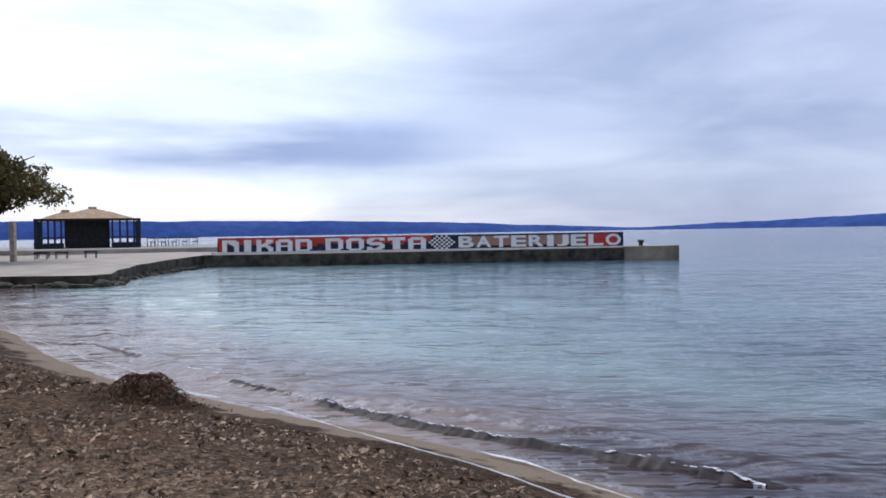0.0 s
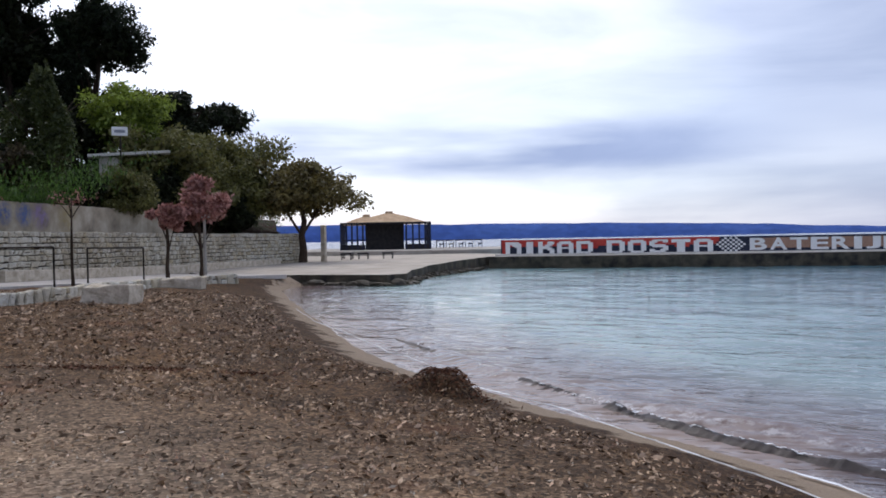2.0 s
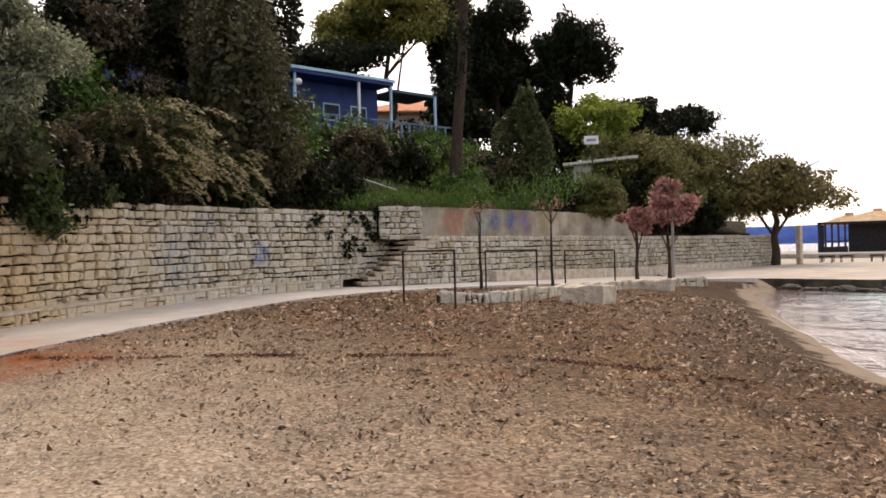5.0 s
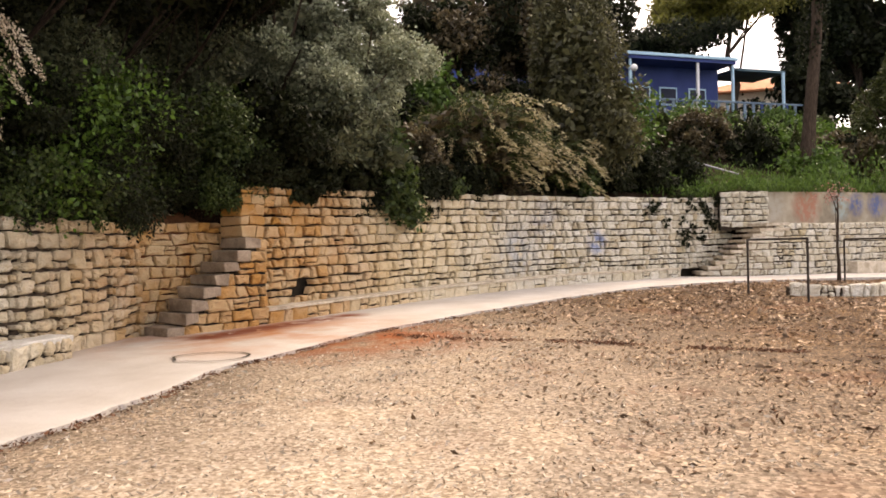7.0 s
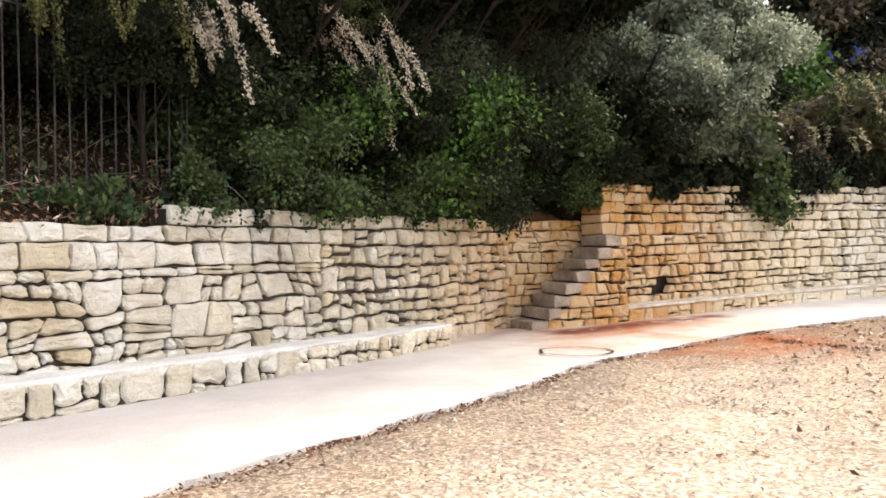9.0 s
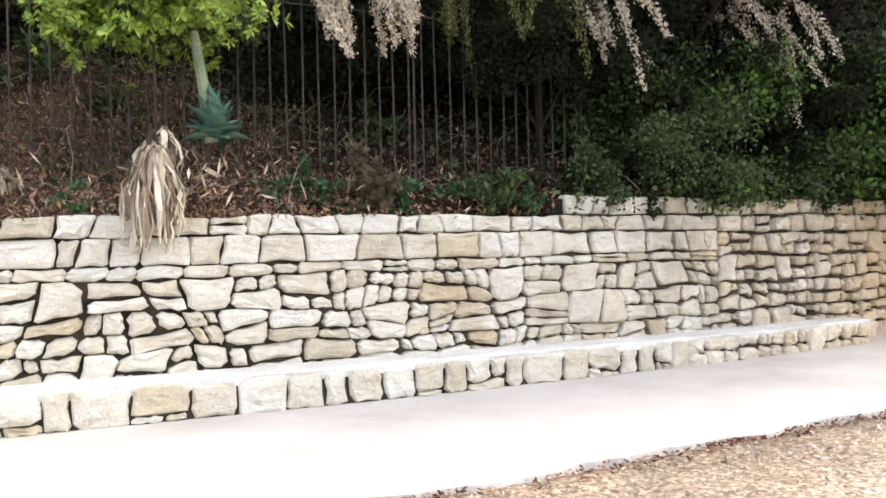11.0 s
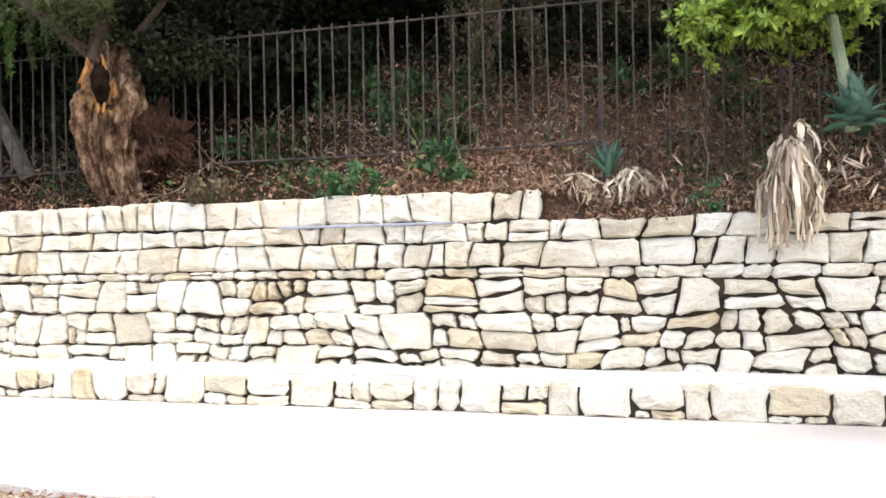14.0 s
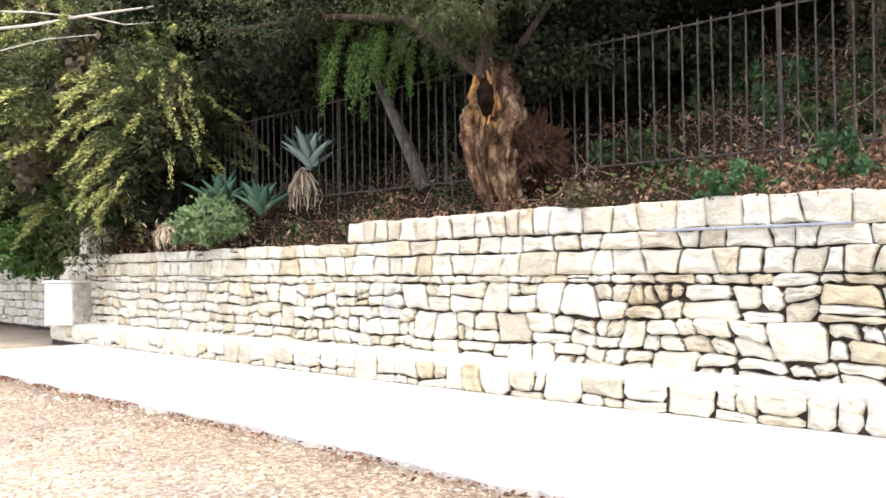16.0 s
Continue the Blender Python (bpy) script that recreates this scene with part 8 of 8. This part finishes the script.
def block_letters(word, x0, x1, z0, z1):
    """Heavy painted capitals built of squares, each letter one raised mesh."""
    unit = (x1 - x0) / sum(len(BLOCKS[c][0]) + 1.2 for c in word)
    x, dz = x0, (z1 - z0) / 8
    for ch in word:
        bits, verts, faces = BLOCKS[ch], [], []
        for r, line in enumerate(bits):
            a = None
            for c, on in enumerate(line + "."):
                if on == "X" and a is None:
                    a = c
                if on != "X" and a is not None:
                    o = len(verts)
                    for yy in (-0.022, 0.006):
                        for u, h in ((a, 8 - r), (a, 7 - r), (c, 7 - r), (c, 8 - r)):
                            verts.append(MW @ Vector((x + u * unit, yy, z0 + h * dz)))
                    faces += [(o, o + 1, o + 2, o + 3), (o, o + 4, o + 5, o + 1), (o + 1, o + 5, o + 6, o + 2), (o + 2, o + 6, o + 7, o + 3), (o + 3, o + 7, o + 4, o)]
                    a = None
        part_np("letter", verts, faces, WHITE_PAINT, mural)
        x += (len(bits[0]) + 1.2) * unit


block_letters("NIKAD", LW * 0.012, LW * 0.238, 0.43, 1.22)
block_letters("DOSTA", LW * 0.264, LW * 0.518, 0.43, 1.24)
letters("BATERIJELO", LW * 0.588, LW * 0.996, 0.48, 1.24, -0.03, 0.03)
# chequered disc between the words
cx, cz = LW * 0.55, 0.86
for i in range(-5, 6):
    for j in range(-3, 4):
        if (i / 5.3) ** 2 + (j / 3.4) ** 2 < 1.0:
            part("check", box_bm(cx + i * 0.16 - 0.076, -0.028, cz + j * 0.13 - 0.062, cx + i * 0.16 + 0.076, 0.0, cz + j * 0.13 + 0.062, 0.0, MW), WHITE_PAINT if (i + j) % 2 else NAVY_PAINT, mural)
bollard = thing("mooring_bollard", (10.2, 56.6, 0.4), "small dark iron mooring bollard on the pier", "bollard")
part_np("post", *tube([(10.2, 56.6, 0.35), (10.2, 56.6, 0.6), (10.2, 56.6, 0.68), (10.2, 56.6, 0.80)], [0.14, 0.13, 0.22, 0.20], 12), IRON, bollard)

# ---- pavilion on the terrace ----
pav = thing("pavilion", (-35.4, 71.6, 0.65), "dark timber pavilion with a straw-coloured hipped roof", "pavilion")
MP = Matrix.Translation((-35.4, 71.6, 0.65)) @ Matrix.Rotation(radians(26), 4, "Z")


def hip(cx, cy, w, d, z0, z1):
    bm = bmesh.new()
    ring = [bm.verts.new((cx + a * w, cy + b * d, z0)) for a, b in ((-1, -1), (1, -1), (1, 1), (-1, 1))]
    low = [bm.verts.new((cx + a * w, cy + b * d, z0 - 0.12)) for a, b in ((-1, -1), (1, -1), (1, 1), (-1, 1))]
    mid = [bm.verts.new((cx + a * 0.5 * w, cy + b * 0.5 * d, z0 + (z1 - z0) * 0.56)) for a, b in ((-1, -1), (1, -1), (1, 1), (-1, 1))]
    top = bm.verts.new((cx, cy, z1))
    for i in range(4):
        j = (i + 1) % 4
        bm.faces.new((low[i], low[j], ring[j], ring[i]))
        bm.faces.new((ring[i], ring[j], mid[j], mid[i]))
        bm.faces.new((mid[i], mid[j], top))
    bm.faces.new(low[::-1])
    return bm


bm = hip(0.35, 0, 3.3, 3.0, 2.55, 3.55)
bmesh.ops.transform(bm, matrix=MP, verts=bm.verts)
roof = part("roof", bm, THATCH, pav)
bm = hip(-1.9, 2.2, 2.2, 2.0, 2.5, 3.35)
bmesh.ops.transform(bm, matrix=MP, verts=bm.verts)
part("rear_roof", bm, THATCH, pav)
for x, z in ((0.35, 3.52), (-1.9, 3.32)):
    part("finial", box_bm(x - 0.35, (0 if x > 0 else 2.2) - 0.35, z - 0.1, x + 0.35, (0 if x > 0 else 2.2) + 0.35, z + 0.12, 0.04, MP), THATCH, roof)
part("fascia", merge(box_bm(-4.2, -3.2, 2.36, 4.2, -3.05, 2.54, 0.01, MP), box_bm(4.05, -3.0, 2.36, 4.2, 3.2, 2.54, 0.01, MP), box_bm(-4.2, -3.0, 2.36, -4.05, 3.2, 2.54, 0.01, MP)), DARK_WOOD, pav)
# solid dark block stands for the shaded interior
part("bar_room", box_bm(-1.9, -1.6, 0.0, 1.7, 2.6, 2.45, 0.02, MP), DARK_WOOD, pav)
for x in (-4.1, -3.6, -3.1, -2.6, -2.1, 1.9, 2.5, 3.1, 3.65, 4.1):
    part("post", box_bm(x - 0.08, -3.2, 0.0, x + 0.08, -3.04, 2.4, 0.01, MP), NAVY_PAINT, pav)
for x, y in ((-4.1, -1), (-4.1, 1.2), (-4.1, 3.1), (4.1, -1), (4.1, 1.2), (4.1, 3.1)):
    part("post", box_bm(x - 0.08, y - 0.08, 0.0, x + 0.08, y + 0.08, 2.4, 0.01, MP), NAVY_PAINT, pav)
for a, b in ((-4.2, -1.9), (1.8, 4.2)):
    part("hand_rail", box_bm(a, -3.16, 0.88, b, -3.06, 0.98, 0.01, MP), DARK_WOOD, pav)
    # boards made tall to stand for the dark interior between the posts
    part("skirt_board", box_bm(a, -3.14, 0.0, b, -3.08, 0.48, 0.01, MP), DARK_WOOD, pav)


def table(x, y, z, w=0.8, h=0.75, name="terrace_table", label="dark wooden table on the terrace", cat="table", group="tables on the terrace"):
    t = thing(name, (x, y, z), label, cat, group)
    m = Matrix.Translation((x, y, z)) @ Matrix.Rotation(radians(20), 4, "Z")
    part("top", box_bm(-w / 2, -0.35, h - 0.10, w / 2, 0.35, h, 0.01, m), DARK_WOOD, t)
    for a in (-1, 1):
        for b in (-1, 1):
            part("leg", box_bm(a * (w / 2 - 0.06) - 0.022, b * 0.28 - 0.022, 0, a * (w / 2 - 0.06) + 0.022, b * 0.28 + 0.022, h - 0.06, 0.0, m), DARK_WOOD, t)


for i in range(5):
    table(-30.6 + i * 0.85, 73.6 + i * 0.35, 0.62, 0.8, 0.85)
    table(-30.2 + i * 0.85, 73.0 + i * 0.35, 0.62, 0.45, 0.5, "terrace_stool", "dark wooden stool on the terrace", "stool", "stools on the terrace")
for x, y in ((-27.5, 49.5), (-27.0, 51.0), (-29.0, 52.5), (-25.6, 52.0)):
    table(x, y, 0.24, 0.75, 0.45, "park_bench", "small dark bench on the quay", "bench", "benches on the quay")
# narrow pale block stands in for a whitish building's edge
bldg_edge = thing("pale_building_edge", (-28.2, 49.0, 0.2), "pale upright block for the building edge behind the quay tree", "pillar")
part("shaft", box_bm(-28.85, 48.4, 0.1, -28.55, 48.7, 2.6, 0.03), ROUGH_PALE, bldg_edge)

# ---- blue building on the bank ----
house = thing("blue_beach_bar", (-45.5, 23.0, 9.0), "dark blue single-storey bar with a pale flat roof", "building")
MB = Matrix.Translation((-43.27, 22.93, 8.85)) @ Matrix.Rotation(radians(96), 4, "Z")
part("wall", box_bm(-19.0, 0.2, -1.0, 4.5, 5.0, 2.75, 0.02, MB), BLUE_PAINT, house)
rf = part("roof", box_bm(-7.0, -1.5, 2.95, 4.6, 5.4, 3.12, 0.02, MB), PALE_BLUE, house, "pale blue roof edge")
part("soffit", box_bm(-6.9, -1.4, 2.76, 4.5, 5.3, 2.94, 0.0, MB), BLUE_PAINT, house)
part("porch_roof", box_bm(4.7, -1.2, 2.45, 8.2, 1.6, 2.62, 0.02, MB), plain("dark_teal_paint", (0.03, 0.07, 0.09), (0.06, 0.11, 0.13), 1.0, 0.7, 0.1), house)
for x in (-2.4, 2.0, 4.4, 8.0):
    part("post", box_bm(x - 0.07, -1.3, -0.6, x + 0.07, -1.16, 2.8 if x < 4.5 else 2.5, 0.01, MB), PALE_BLUE if x != 2.0 else WHITE_PAINT, house)
for x in (-5.2, -3.2, -0.8, 1.0, 3.0):
    w = part("window", box_bm(x - 0.6, 0.15, 0.55, x + 0.6, 0.22, 1.6, 0.01, MB), PALE_BLUE, house, "pale blue framed window")
    part("pane", box_bm(x - 0.5, 0.12, 0.65, x + 0.5, 0.16, 1.5, 0.0, MB), NAVY_PAINT, w)
railb = thing("terrace_fence", (-42.4, 27.0, 9.0), "pale blue terrace fence before the bar", "fence")
for i in range(26):
    x = -6.5 + i * 0.6
    part("slat", box_bm(x - 0.09, -1.62, -0.5, x + 0.09, -1.56, 0.55, 0.0, MB), DULL_BLUE if i % 3 else BLUE_PAINT, railb)
part("top_rail", box_bm(-6.7, -1.66, 0.5, 9.0, -1.55, 0.6, 0.01, MB), DULL_BLUE, railb)
globe = thing("globe_lamp", (-40.0, 20.0, 8.4), "white globe lamp on a thin post before the bar", "lamp")
part_np("post", *tube([(-40.0, 20.0, 8.0), (-40.0, 20.0, 9.4), (-40.0, 20.0, 10.55)], [0.05, 0.04, 0.04], 8), IRON, globe)
gb = bmesh.new()
bmesh.ops.create_icosphere(gb, subdivisions=3, radius=0.19, matrix=Matrix.Translation((-40.0, 20.0, 10.7)))
part("globe", gb, WHITE_PAINT, globe, "white glass globe", True)
home = thing("tiled_house", (-61.8, 43.0, 10.0), "distant house with an orange tiled roof", "house")
MH = Matrix.Translation((-61.8, 43.0, 9.3)) @ Matrix.Rotation(radians(60), 4, "Z")
part("wall", box_bm(-5, -3, -1, 5, 3, 4.3, 0.02, MH), plain("cream_render", (0.55, 0.48, 0.38), (0.66, 0.60, 0.50), 1.0, 0.9, 0.1), home)
bm = hip(0, 0, 6.2, 3.8, 4.4, 5.9)
bmesh.ops.transform(bm, matrix=MH, verts=bm.verts)
part("roof", bm, ORANGE_TILE, home)

# tall bare pine trunk in front of the bar, hill sign and hand rails
tall = thing("tall_pine", (-28.9, 21.7, 4.0), "tall rough pine trunk on the bank", "tree")
part_np("trunk", *tube([(-28.9, 21.7, 3.4), (-28.8, 21.9, 6.5), (-28.6, 22.1, 9.5), (-28.5, 22.2, 12.5)], [0.34, 0.25, 0.22, 0.20], 12, 0.1, RT), BARK, tall)
rngt = np.random.default_rng(55)
p1, o1 = crown_points(rngt, (-28.5, 22.3, 13.2), 2.2, 1.3, 2600, 30)
part_np("crown", *leaf_quads(rngt, p1, 0.2, o1, 0.3), LEAVES["pine"], tall)
p1, o1 = crown_points(rngt, (-28.7, 22.0, 10.2), 0.55, 2.2, 1500, 30)
part_np("ivy", *leaf_quads(rngt, p1, 0.16, o1, 0.5), LEAVES["dark"], tall)
board = thing("notice_board", (-31.1, 32.7, 5.0), "small white notice board on thin posts on the bank", "sign")
part("panel", box_bm(-0.38, -0.03, 7.05, 0.38, 0.03, 7.5, 0.01, Matrix.Translation((-31.1, 32.7, 0)) @ Matrix.Rotation(radians(45), 4, "Z")), WHITE_PAINT, board)
part("printed_bar", box_bm(-0.25, -0.045, 7.2, 0.25, -0.032, 7.34, 0.0, Matrix.Translation((-31.1, 32.7, 0)) @ Matrix.Rotation(radians(45), 4, "Z")), PIPE_GREY, board)
part_np("post", *tube([(-31.1, 32.75, 4.6), (-31.1, 32.75, 6.0), (-31.1, 32.75, 7.2)], [0.04] * 3, 6), IRON, board)
ramp = thing("hill_platform", (-31.6, 33.6, 5.2), "small pale concrete landing with rails on the bank", "platform")
part("slab", box_bm(-2.0, -0.5, 6.15, 2.0, 0.5, 6.3, 0.02, Matrix.Translation((-31.1, 34.0, 0)) @ Matrix.Rotation(radians(42), 4, "Z") @ Matrix.Rotation(radians(-4), 4, "Y")), CAPPING, ramp)
part("support", box_bm(-1.9, -0.3, 3.6, -0.9, 0.3, 6.02, 0.02, Matrix.Translation((-31.1, 34.0, 0)) @ Matrix.Rotation(radians(42), 4, "Z")), CONCRETE, ramp)
rail1 = thing("slope_rail", (-27.0, 15.8, 4.0), "thin pale pipe rail down the bank", "railing")
part_np("pipe", *tube([(-29.6, 15.6, 5.1), (-28.6, 16.4, 4.6), (-27.2, 17.6, 3.95)], [0.035] * 3, 8), PIPE_GREY, rail1)
